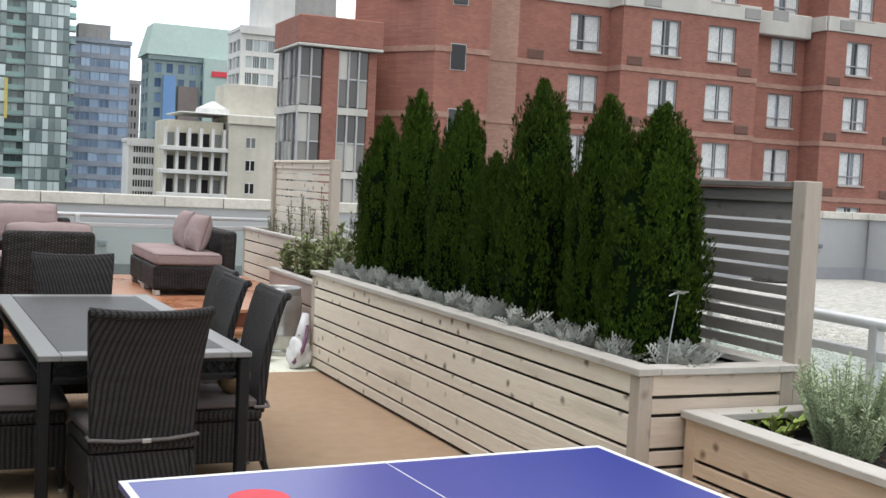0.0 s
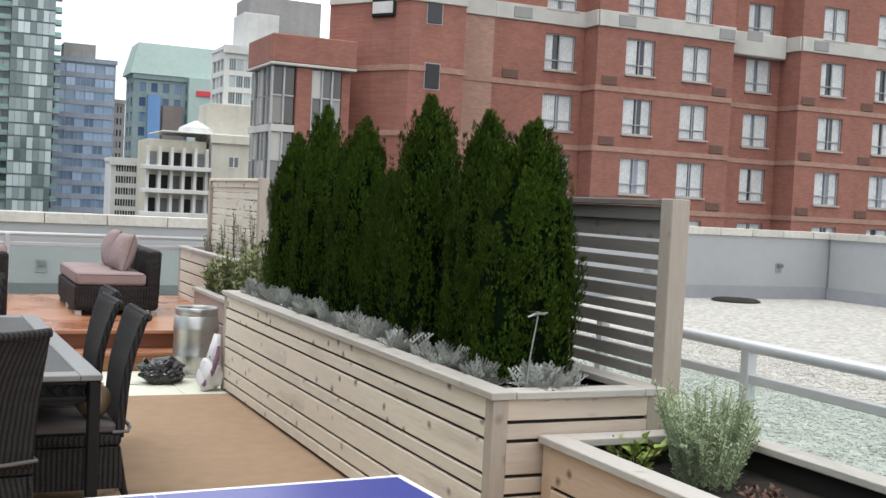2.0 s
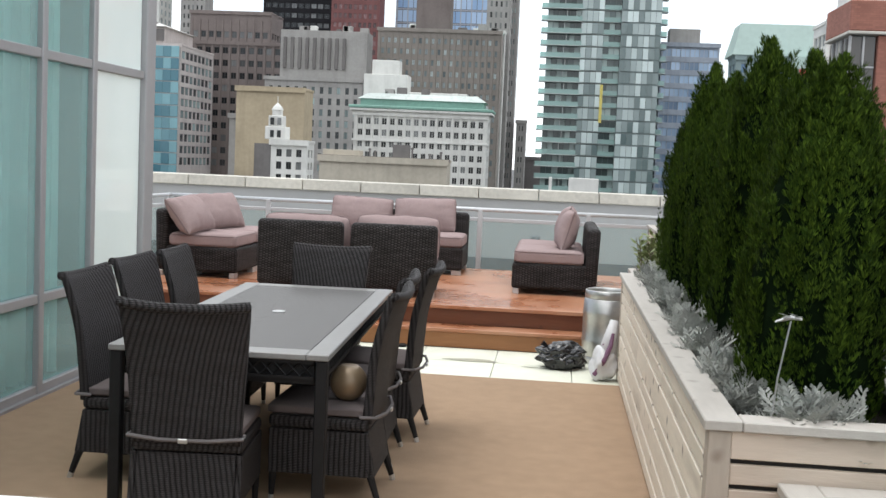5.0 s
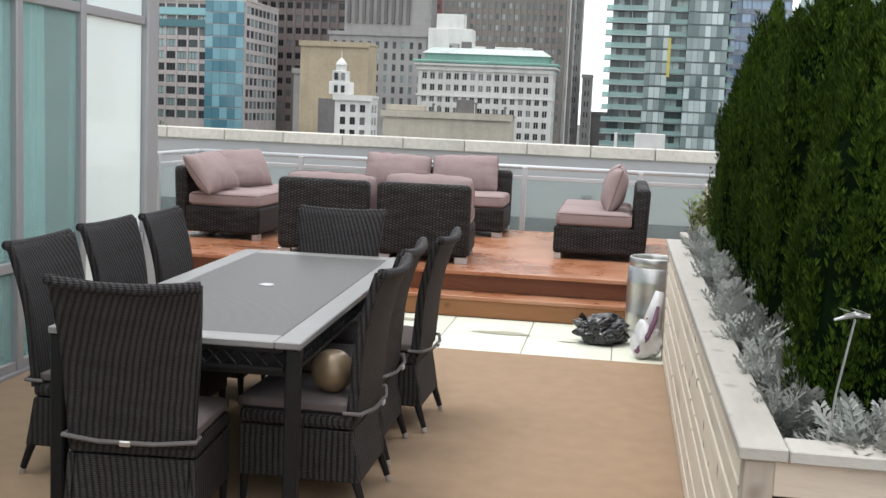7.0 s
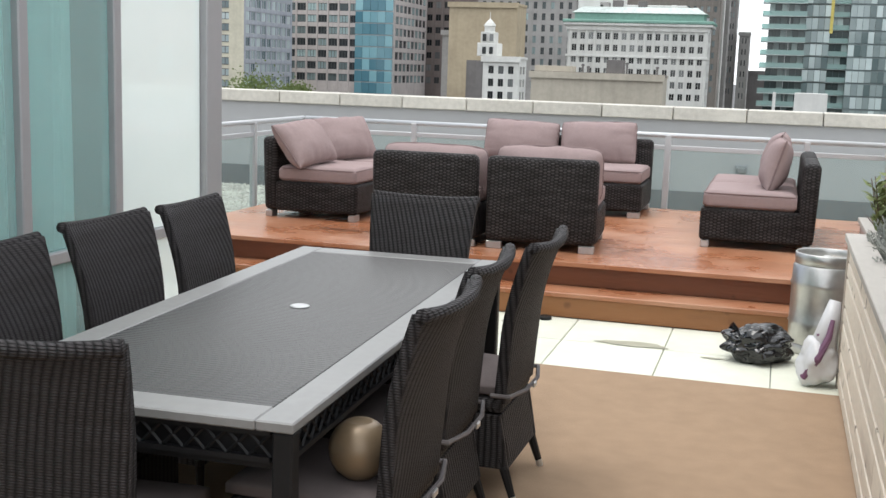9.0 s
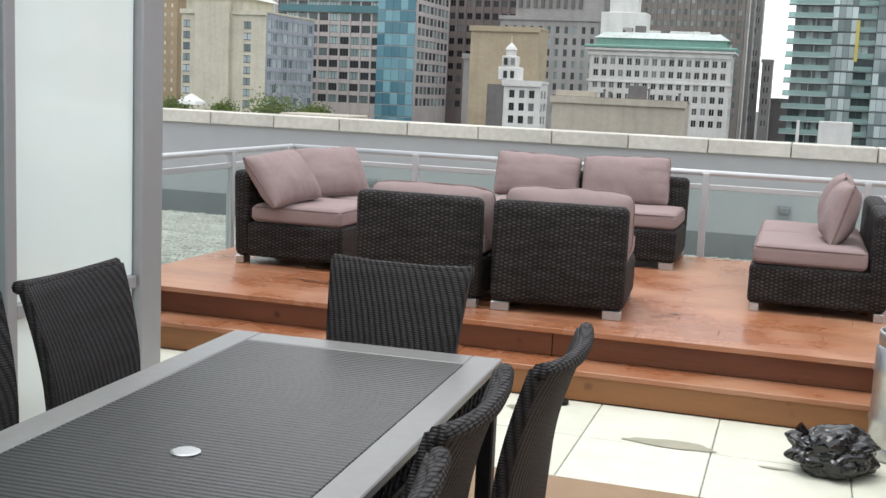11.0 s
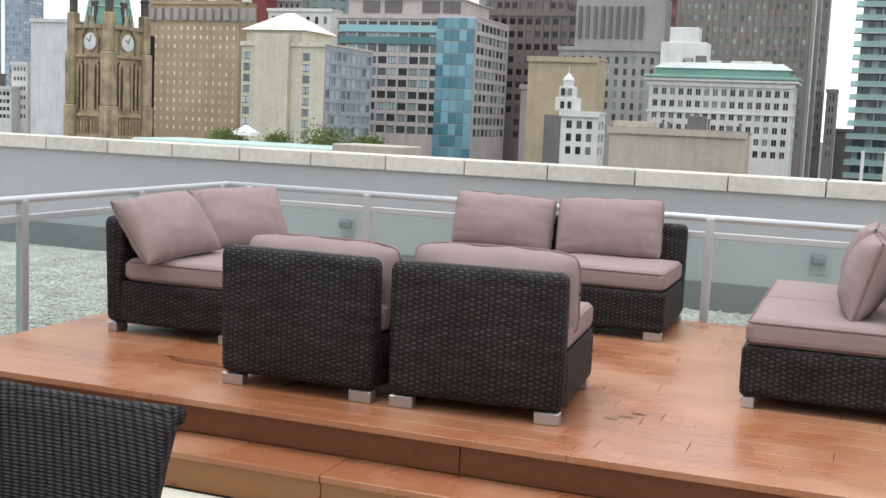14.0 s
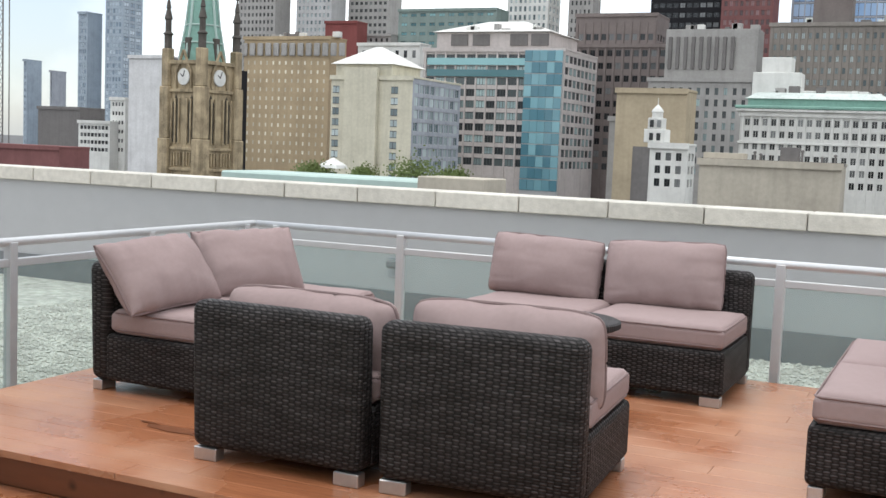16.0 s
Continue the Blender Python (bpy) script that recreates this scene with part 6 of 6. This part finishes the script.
# low green roof with planting and a small tent
gr = thing("low_roof", "pale green low roof with beige blocks below the terrace", "building", pose(0, 0, 0))
part("roof", boxm(-81, -50, 112, 122, -5, -2.2, 0.2), COPPER_PALE, gr)
part("block", boxm(-54, -46.2, 110, 116, -26, -1.6, 0.1), W_BEIGE, gr)
part("tent", lathe(bmesh.new(), [(1.9, -1.6), (1.7, -1.2), (0.1, -0.3)], 4), W_WHITE, gr).matrix_basis = pose(-72.5, 123.5, 0, 0, 0, 45)
rnd = random.Random(77)
for cx, w, hh in ((-74.5, 3.0, 1.1), (-67.5, 1.6, 0.9), (-60.8, 3.8, 1.9), (-55.5, 2.2, 1.1)):
    V, F = [], []
    for _ in range(900):
        p = Vector((cx + rnd.gauss(0, w * 0.42), 122.5 + rnd.uniform(-1, 1), -2.4 + abs(rnd.gauss(0, hh * 0.55))))
        dd = Vector((rnd.uniform(-1, 1), rnd.uniform(-1, 0.2), rnd.uniform(-0.2, 1))).normalized()
        blade(V, F, p, p + dd * 0.35, 0.12, dd.cross(Vector((0.3, 1, 0.2))).normalized())
    tagged(new("roof_shrub", quads_mesh("roof_shrub", V, F, GREEN_LEAF)), "dark green shrubs on a low city roof", "shrub", "roof garden shrubs")

# glass condominium tower with balconies
GT = 275.0
gt = thing("glass_tower", "tall green glass condominium tower with balcony slabs", "building", pose(0, 0, 0))
gx0, gx1 = -4.6, 22.8
part("core", boxm(gx0 + 0.2, gx1, GT + 1.7, GT + 18, -26, 78), wall_mat("tower_core", (0.10, 0.135, 0.135)), gt)
fh = 2.95
SLAB_EDGE = wall_mat("slab_edge", (0.36, 0.40, 0.39))
PW_ = 1.37
ZONES = [(0, 6, 1.3), (6, 10, 0.1), (10, 13, 1.0), (13, 20, -0.7)]
slabs = [mesh_of("floor_slab", boxm(gx0 - 1.5, gx0 + 6 * PW_ + 0.3, GT - 0.5, GT + 1.7, 0, 0.24, 0.03), SLAB_EDGE),
         mesh_of("floor_slab", boxm(gx0 + 6 * PW_ + 0.32, gx0 + 20 * PW_, GT + 0.3, GT + 1.7, 0.02, 0.20, 0.03), SLAB_EDGE),
         mesh_of("floor_slab", boxm(gx1 + 0.02, gx1 + 1.6, GT + 0.6, GT + 3.4, 0, 0.24, 0.03), SLAB_EDGE)]
pm = mesh_of("pane", boxm(0.05, PW_ - 0.05, 0, 0.12, 0, fh - 0.42), pane_mat("tower_pane", (0.12, 0.165, 0.165), (0.58, 0.67, 0.66), 0.72, 0.06))
# Darker copy for set-back zones: the balcony recess shade is in its colour.
pd_ = mesh_of("pane", boxm(0.05, PW_ - 0.05, 0, 0.12, 0, fh - 0.3), pane_mat("recess_pane", (0.05, 0.075, 0.075), (0.40, 0.50, 0.48), 0.45, 0.08))
BAL = glass("balcony_green", (0.50, 0.68, 0.65), 0.08, 0.45)
rail_a = mesh_of("balcony_glass", boxm(gx0 - 1.4, gx0 + 6 * PW_ + 0.2, GT - 0.42, GT - 0.36, 0.24, 1.3), BAL)
rail_b = mesh_of("balcony_glass", boxm(gx0 + 10 * PW_, gx0 + 13 * PW_, GT + 0.2, GT + 0.26, 0.24, 1.3), BAL)
rail_c = mesh_of("balcony_glass", boxm(gx1 + 0.1, gx1 + 1.5, GT + 0.62, GT + 0.68, 0.24, 1.3), BAL)
dv = mesh_of("divider", boxm(0, 0.14, GT - 0.4, GT + 1.6, 0.25, fh), SLAB_EDGE)
for k in range(26):
    z = -8 + fh * k
    for me in (*slabs, rail_a, rail_b, rail_c):
        piece(me.name.split(".")[0], me, gt, (0, 0, z))
    piece("divider", dv, gt, (gx0 + (3 + 0.4 * (k % 2)) * PW_, 0, z))
    for j0, j1, back in ZONES:
        for j in range(j0, j1):
            piece("pane", pd_ if back > 0.5 else pm, gt, (gx0 + PW_ * j, GT + back, z + 0.26))
part("glazed_corner", boxm(gx0 + 13 * PW_ + 0.02, gx0 + 20 * PW_ - 0.02, GT - 0.5, GT + 1.69, -26, 78), wall_mat("glazing_frame", (0.20, 0.24, 0.24)), gt)
part("yellow_strip", boxm(8.9, 9.6, GT - 1.2, GT - 0.95, 12.0, 21.2), mat("yellow_panel", (0.55, 0.46, 0.12), 0.6), gt)
ph = thing("small_block", "small white plant room at the foot of the glass tower", "building", pose(0, 0, 0))
part("block", boxm(1.2, 5.2, 150, 153, -26, -0.2, 0.05), W_WHITE, ph)
part("chimney", boxm(-1.5, -1.1, 150, 150.4, -26, -0.2, 0.02), W_WHITE, ph)

# blocks to the right of the tower
# sky_strip holds the sky's reflection in its base blues.
go = tower("office_block", "blue-glazed office block with pale spandrels", 23.2, 38.3, 285, 32.6, wall_mat("pale_spandrel", (0.31, 0.345, 0.40)), 6, 3.3, pane_mat("sky_strip", (0.13, 0.19, 0.28), (0.40, 0.53, 0.70), 0.85, 0.08), 0.93, 0.64, 10, 2, bars=1, tm=0.9, margin=0.3, frame=W_OFFICE)
rooftop_box(go, 26.0, 33.6, 287, 293, 33.11, 36.8, W_GREY)
tl = tower("office_block", "teal-roofed office block with dark bands and blue glass", 32.8, 51.7, 230, 24.6, wall_mat("grey_teal_panel", (0.24, 0.31, 0.31)), 7, 3.0, P_BLUE, 0.55, 0.6, 10, 2)
hip_roof(tl, 33.4, 53.5, 229.3, 241, 25.1, 31.5, 1.6, COPPER_PALE)
part("blue_bay", boxm(37.0, 39.5, 229.2, 229.9, -26, 21), pane_mat("bay_blue", (0.10, 0.22, 0.45), (0.2, 0.35, 0.6), 0.5), tl)
part("dark_bay", boxm(40.0, 44.0, 229.0, 229.9, -26, 19), W_BROWN, tl)
part("teal_bay", boxm(45.0, 53.0, 228.4, 229.8, -26, 25), COPPER_PALE, tl)
part("red_sign", boxm(46.5, 52.5, 228.1, 228.35, 21.4, 22.5), RUBBER_RED, tl)
tower("office_block", "small grey block in the street gap", 38.0, 42.5, 296, 24.0, W_GREY, 3, 3, deep=6, sides=0)
ap = tower("apartment_block", "white-framed glazed apartment block", 32.1, 39.2, 150, 21.5, W_WHITE, 4, 2.3, P_PALE, 0.85, 0.7, 8, 3, bars=2, frame=FRAME_LT)
rooftop_box(ap, 36.5, 41.5, 151, 157, 22.0, 27.0, W_WHITE)
rooftop_box(ap, 39.5, 50.5, 160, 168, -26, 31.0, W_GREY)
tower("low_block", "low white-gridded office block", 18.8, 24.9, 152, 5.3, W_WHITE, 12, 1.55, P_DARK, 0.75, 0.6, 6, 0, tm=0.4)
wb = tower("terraced_block", "cream terraced apartment block with balconies", 28.3, 36.6, 140, 8.6, wall_mat("cream_render", (0.60, 0.57, 0.48), 0.07), 0, 3, deep=10, sides=0)
wb2 = window_mesh(1.15, 1.5, P_DARK, W_WHITE, 1, bar=0.12)
for k in range(3):
    piece("window", wb2, wb, (32.6, 139.94, 5.0 - 2.95 * k))
part("side_wing", boxm(22.6, 29.9, 141.5, 150, -26, 8.2, 0.05), W_CREAM, wb)
for k in range(3):
    z = 4.3 - 2.95 * k
    part("balcony_slab", boxm(21.6, 30.2, 139.6, 141.49, z, z + 0.55, 0.05), W_WHITE, wb)
    for j in range(6):
        part("pillar", boxm(22.2 + 1.5 * j, 22.6 + 1.5 * j, 140.6, 141.0, z + 0.56, z + 2.94, 0.02), W_WHITE, wb)
        part("balcony_window", boxm(22.7 + 1.5 * j, 23.6 + 1.5 * j, 141.38, 141.48, z + 0.56, z + 2.3), P_DARK, wb)
part("cornice", boxm(24.0, 37.5, 140.3, 150.4, 8.6 + 0.51, 9.3, 0.08), W_WHITE, wb)
rooftop_box(wb, 30.5, 40, 143, 150, 9.31, 13.4, wall_mat("cream_pent", (0.56, 0.53, 0.45)))
part("skylight", lathe(bmesh.new(), [(2.4, 9.31), (2.2, 10.0), (0.2, 11.0)], 8), W_WHITE, wb).matrix_basis = pose(29.0, 144, 0)


# ---- the red brick hotel across the street ----
def brick_mat(name, c1, c2):
    m = mat(name, c1, 0.9, vary=0.16, scale=0.6, bump=0.2, bump_scale=10)
    n, l, b = nodes_of(m)
    src = b.inputs["Base Color"].links[0].from_socket
    co = [x for x in n if x.type == "TEX_COORD"][0]
    sp = n.new("ShaderNodeSeparateXYZ")
    cb_ = n.new("ShaderNodeCombineXYZ")
    l.new(co.outputs["Object"], sp.inputs[0])
    ad = n.new("ShaderNodeMath")
    l.new(sp.outputs[0], ad.inputs[0])
    l.new(sp.outputs[1], ad.inputs[1])
    l.new(ad.outputs[0], cb_.inputs[0])
    l.new(sp.outputs[2], cb_.inputs[1])
    bt_ = n.new("ShaderNodeTexBrick")
    bt_.inputs["Scale"].default_value = 1.0
    bt_.inputs["Brick Width"].default_value, bt_.inputs["Row Height"].default_value, bt_.inputs["Mortar Size"].default_value = 0.23, 0.08, 0.006
    bt_.inputs["Color1"].default_value, bt_.inputs["Color2"].default_value, bt_.inputs["Mortar"].default_value = (1, 1, 1, 1), (0.8, 0.8, 0.8, 1), (0.75, 0.78, 0.8, 1)
    l.new(cb_.outputs[0], bt_.inputs["Vector"])
    mx = n.new("ShaderNodeMixRGB")
    mx.blend_type = "MULTIPLY"
    mx.inputs[0].default_value = 1
    l.new(src, mx.inputs[1])
    l.new(bt_.outputs["Color"], mx.inputs[2])
    l.new(mx.outputs[0], b.inputs["Base Color"])
    return m


BRICK = weather(brick_mat("red_brick", (0.36, 0.155, 0.115), None), 0.16, 1.2)
BRICK_LT = brick_mat("pale_brick", (0.42, 0.25, 0.19), None)
BAND = wall_mat("pale_stone_band", (0.58, 0.56, 0.51))
VENT = mat("brown_vent", (0.19, 0.10, 0.075), 0.7)
hotel = thing("brick_hotel", "red brick hotel with white-curtained windows and stone bands", "building", pose(0, 0, 0))


def lattice_frame(xs, zs, solid, y0, y1):
    """One joined frame: the cells named in solid are bars between the depths y0 and y1."""
    bm = bmesh.new()
    vs = {}

    def v(i, k):
        if (i, k) not in vs:
            vs[i, k] = bm.verts.new((xs[i], y0, zs[k]))
        return vs[i, k]
    fs = [bm.faces.new((v(i, k), v(i + 1, k), v(i + 1, k + 1), v(i, k + 1))) for i in range(len(xs) - 1) for k in range(len(zs) - 1) if solid(i, k)]
    ex = bmesh.ops.extrude_face_region(bm, geom=fs)
    for e in ex["geom"]:
        if isinstance(e, bmesh.types.BMVert):
            e.co.y = y1
    bmesh.ops.recalc_face_normals(bm, faces=bm.faces[:])
    return bm


HOTEL_DRAPE = mat("white_curtain", (0.66, 0.67, 0.66), 0.8, vary=0.3, scale=3)
HOTEL_PANE = pane_mat("hotel_pane", (0.05, 0.055, 0.06), (0.30, 0.34, 0.40), 0.35)


def hotel_window(w, h, spans):
    """A recessed sash: frame with a low bar, dark pane, pale curtains drawn to the sides."""
    xs = [0, 0.045, w / 2 - 0.022, w / 2 + 0.022, w - 0.045, w]
    zs = [0, 0.05, h * 0.26, h * 0.26 + 0.05, h - 0.05, h]
    frame = mesh_of("window", lattice_frame(xs, zs, lambda i, k: i % 2 == 0 or k % 2 == 0, 0.0, 0.09), mat("grey_sash", (0.36, 0.365, 0.37), 0.5))
    pane = mesh_of("pane", boxm(0, w, 0.10, 0.12, 0, h), HOTEL_PANE)
    drapes = []
    n = 12
    for x0, x1 in spans:
        bm = bmesh.new()
        lo, hi = [], []
        for k in range(n + 1):
            o = 0.012 * (k % 2)
            lo.append(bm.verts.new((w * (x0 + (x1 - x0) * k / n), 0.095 - o, 0.04)))
            hi.append(bm.verts.new((w * (x0 + (x1 - x0) * k / n), 0.095 - o, h - 0.04)))
        for k in range(n):
            bm.faces.new((lo[k], lo[k + 1], hi[k + 1], hi[k]))
        drapes.append(mesh_of("curtain", bm, HOTEL_DRAPE))
    return frame, pane, drapes


HWS = [hotel_window(1.6, 1.66, s) for s in (((0.03, 0.40), (0.56, 0.97)), ((0.03, 0.30), (0.50, 0.97)), ((0.03, 0.47), (0.60, 0.97)), ((0.03, 0.44), (0.70, 0.97)))]
hotel_rnd = random.Random(14)
ROWS = [12.5 - 0.02 - 2.76 * k for k in range(7)]
HY = 40.0


def hotel_wall(P, Q, top, cols, material=None, w=1.6):
    P3 = Vector((*P, 0))
    wins = [(c, c + w, z - 1.66, z) for c in cols for z in ROWS if z < top - 0.3]
    d, nrm, turn = facade(P, Q, -26.0, top, wins, 0.22, material or BRICK, hotel)
    for u0, u1, z0, z1 in wins:
        o = P3 + d * u0 - nrm * 0.1
        HW = hotel_rnd.choice(HWS)
        wd = piece("window", HW[0], hotel, (o.x, o.y, z0), turn)
        piece("pane", HW[1], wd)
        for me in HW[2]:
            piece("curtain", me, wd)
        s = P3 + d * (u0 - 0.06) + nrm * 0.06
        piece("sill", SILL, hotel, (s.x, s.y, z0), turn)
    L = (Vector(Q) - Vector(P)).length
    for z in (7.2, 4.44, 1.68, -1.1):
        part("brick_band", boxm(0, L, -0.05, 0, z, z + 0.24), BRICK_LT, hotel).matrix_basis = pose(P[0], P[1], 0, 0, 0, turn)
    part("stone_band", boxm(0, L, -0.10, 0, 10.12, 10.84, 0.02), BAND, hotel).matrix_basis = pose(P[0], P[1], 0, 0, 0, turn)


SILL = mesh_of("sill", boxm(0, 1.72, -0.05, 0.1, -0.09, 0.0, 0.01), mat("worn_sill", (0.40, 0.35, 0.31), 0.8))
TOP = 20.0
hotel_wall((18.42, HY + 1.2), (20.5, HY + 1.2), TOP, [], BRICK_LT)
hotel_wall((20.5, HY + 1.2), (25.2, HY + 1.2), TOP, [2.65])
hotel_wall((25.2, HY + 1.2), (25.2, HY), TOP, [])
hotel_wall((25.2, HY), (32.9, HY), TOP, [1.55, 4.75])
hotel_wall((32.9, HY), (32.9, HY + 1.3), TOP, [])
hotel_wall((32.9, HY + 1.3), (36.9, HY + 1.3), TOP, [1.85])
hotel_wall((36.9, HY + 1.3), (36.9, HY - 0.2), TOP, [])
hotel_wall((36.9, HY - 0.2), (62, HY - 0.2), TOP, [1.35, 5.0, 8.4, 13.0, 16.5, 20.6])
hotel_wall((13.5, HY + 3.4), (15.86, HY - 0.2), TOP, [])
hotel_wall((15.86, HY - 0.2), (18.42, HY - 0.2), TOP, [])
hotel_wall((18.42, HY - 0.2), (18.42, HY + 1.2), TOP, [])
part("roof", boxm(15.9, 62, HY + 1.5, HY + 18, TOP - 0.6, TOP - 0.1), BAND, hotel)
part("balcony", boxm(33.0, 36.8, HY + 0.75, HY + 1.28, 9.75, 10.9, 0.05), BAND, hotel)
vb = boxm(0, 0.82, -0.06, 0.0, 0, 0.44, 0.02)
for k in range(5):
    box(vb, 0.05, 0.77, -0.085, -0.061, 0.05 + 0.075 * k, 0.085 + 0.075 * k)
vm = mesh_of("vent", vb, VENT)
for z in ROWS[1:6]:
    for x, y in ((21.0, HY + 1.2), (25.5, HY), (31.75, HY), (37.1, HY - 0.2), (41.0, HY - 0.2), (44.4, HY - 0.2)):
        piece("vent", vm, hotel, (x, y, z - 2.25), 0)
sv = mesh_of("stair_window", boxm(0, 0.66, -0.03, 0.05, 0, 1.05, 0.02), pane_mat("stair_pane", (0.025, 0.025, 0.027), (0.06, 0.06, 0.065), 0.4, 0.6))
sf = mesh_of("window_frame", boxm(-0.03, 0.70, -0.015, 0.0, -0.04, 1.09), FRAME_LT)
for z in (12.0, 9.25, 6.5, 3.75, 1.0):
    piece("stair_window", sv, hotel, (16.62, HY - 0.23, z))
    piece("window_frame", sf, hotel, (16.62, HY - 0.203, z))
lv = mesh_of("band_vent", boxm(0, 0.95, -0.14, -0.101, 0, 0.5, 0.02), W_GREY)
for x, y in ((21.4, HY + 1.2), (26.2, HY), (31.9, HY), (33.2, HY - 0.45), (37.6, HY - 0.2), (43.4, HY - 0.2)):
    piece("band_vent", lv, hotel, (x, y, 10.22))
CH = pose(13.5, HY + 3.4, 0, 0, 0, -56.75)
part("sign", boxm(2.35, 3.55, -0.16, -0.02, 9.45, 10.9, 0.05), BLACK_METAL, hotel, "dark sign plate with a pale mark").matrix_basis = CH
part("sign_mark", boxm(2.42, 3.48, -0.19, -0.162, 9.6, 10.1, 0.02), W_WHITE, hotel, "pale bar on the dark sign").matrix_basis = CH

# lower wing with glazed corner bays
wing = thing("hotel_wing", "lower red brick wing with glazed corner bays", "building", pose(0, 0, 0))
part("wall", boxm(10.4, 13.5, HY + 0.9, HY + 3.6, -26, 7.0), BRICK, wing)
part("brick_parapet", boxm(10.0, 13.6, HY - 0.1, HY + 3.7, 7.02, 8.15, 0.04), BRICK, wing)
part("stone_course", boxm(9.96, 13.6, HY - 0.14, HY + 3.72, 6.9, 7.01, 0.02), BAND, wing)
part("brick_pier", boxm(11.1, 11.76, HY + 0.05, HY + 0.89, -26, 6.89, 0.03), BRICK, wing)
part("brick_pier", boxm(13.1, 13.5, HY + 0.3, HY + 0.89, -26, 6.89, 0.03), BRICK, wing)
bay = pane_mat("bay_pane", (0.09, 0.085, 0.08), (0.55, 0.53, 0.47), 0.55)
PH = 2.62
for x0, x1, nb in ((10.12, 11.08, 2), (11.78, 13.08, 3)):
    for k in range(5):
        z = 6.86 - PH * k
        for j in range(nb):
            a0 = x0 + (x1 - x0) * j / nb
            a1 = x0 + (x1 - x0) * (j + 1) / nb
            for q in range(2):
                part("pane", boxm(a0 + 0.04, a1 - 0.04, HY + 0.2, HY + 0.24, z - 1.15 * (q + 1) + 0.03, z - 1.15 * q - 0.03), bay, wing)
            part("mullion", boxm(a0 - 0.035, a0 + 0.035, HY + 0.1, HY + 0.28, z - 2.32, z), FRAME_LT, wing)
            part("rail", boxm(a0 + 0.04, a1 - 0.04, HY + 0.14, HY + 0.26, z - 1.18, z - 1.12), FRAME_LT, wing)
        part("spandrel", boxm(x0 - 0.01, x1 + 0.01, HY + 0.08, HY + 0.35, z - PH, z - 2.33), BAND, wing)
    part("backing", boxm(x0 + 0.1, x1 - 0.02, HY + 0.4, HY + 0.88, -26, 6.88), ROOM, wing)
part("backing", boxm(10.25, 10.38, HY + 0.9, HY + 3.55, -26, 6.88), ROOM, wing)
for k in range(5):
    z = 6.86 - PH * k
    for j in range(5):
        y0 = HY + 0.3 + 0.65 * j
        for q in range(2):
            part("pane", boxm(10.16, 10.20, y0 + 0.04, y0 + 0.61, z - 1.15 * (q + 1) + 0.03, z - 1.15 * q - 0.03), bay, wing)
        part("mullion", boxm(10.1, 10.24, y0 - 0.035, y0 + 0.035, z - 2.32, z), FRAME_LT, wing)
    part("spandrel", boxm(10.08, 10.24, HY + 0.36, HY + 3.6, z - PH, z - 2.33), BAND, wing)
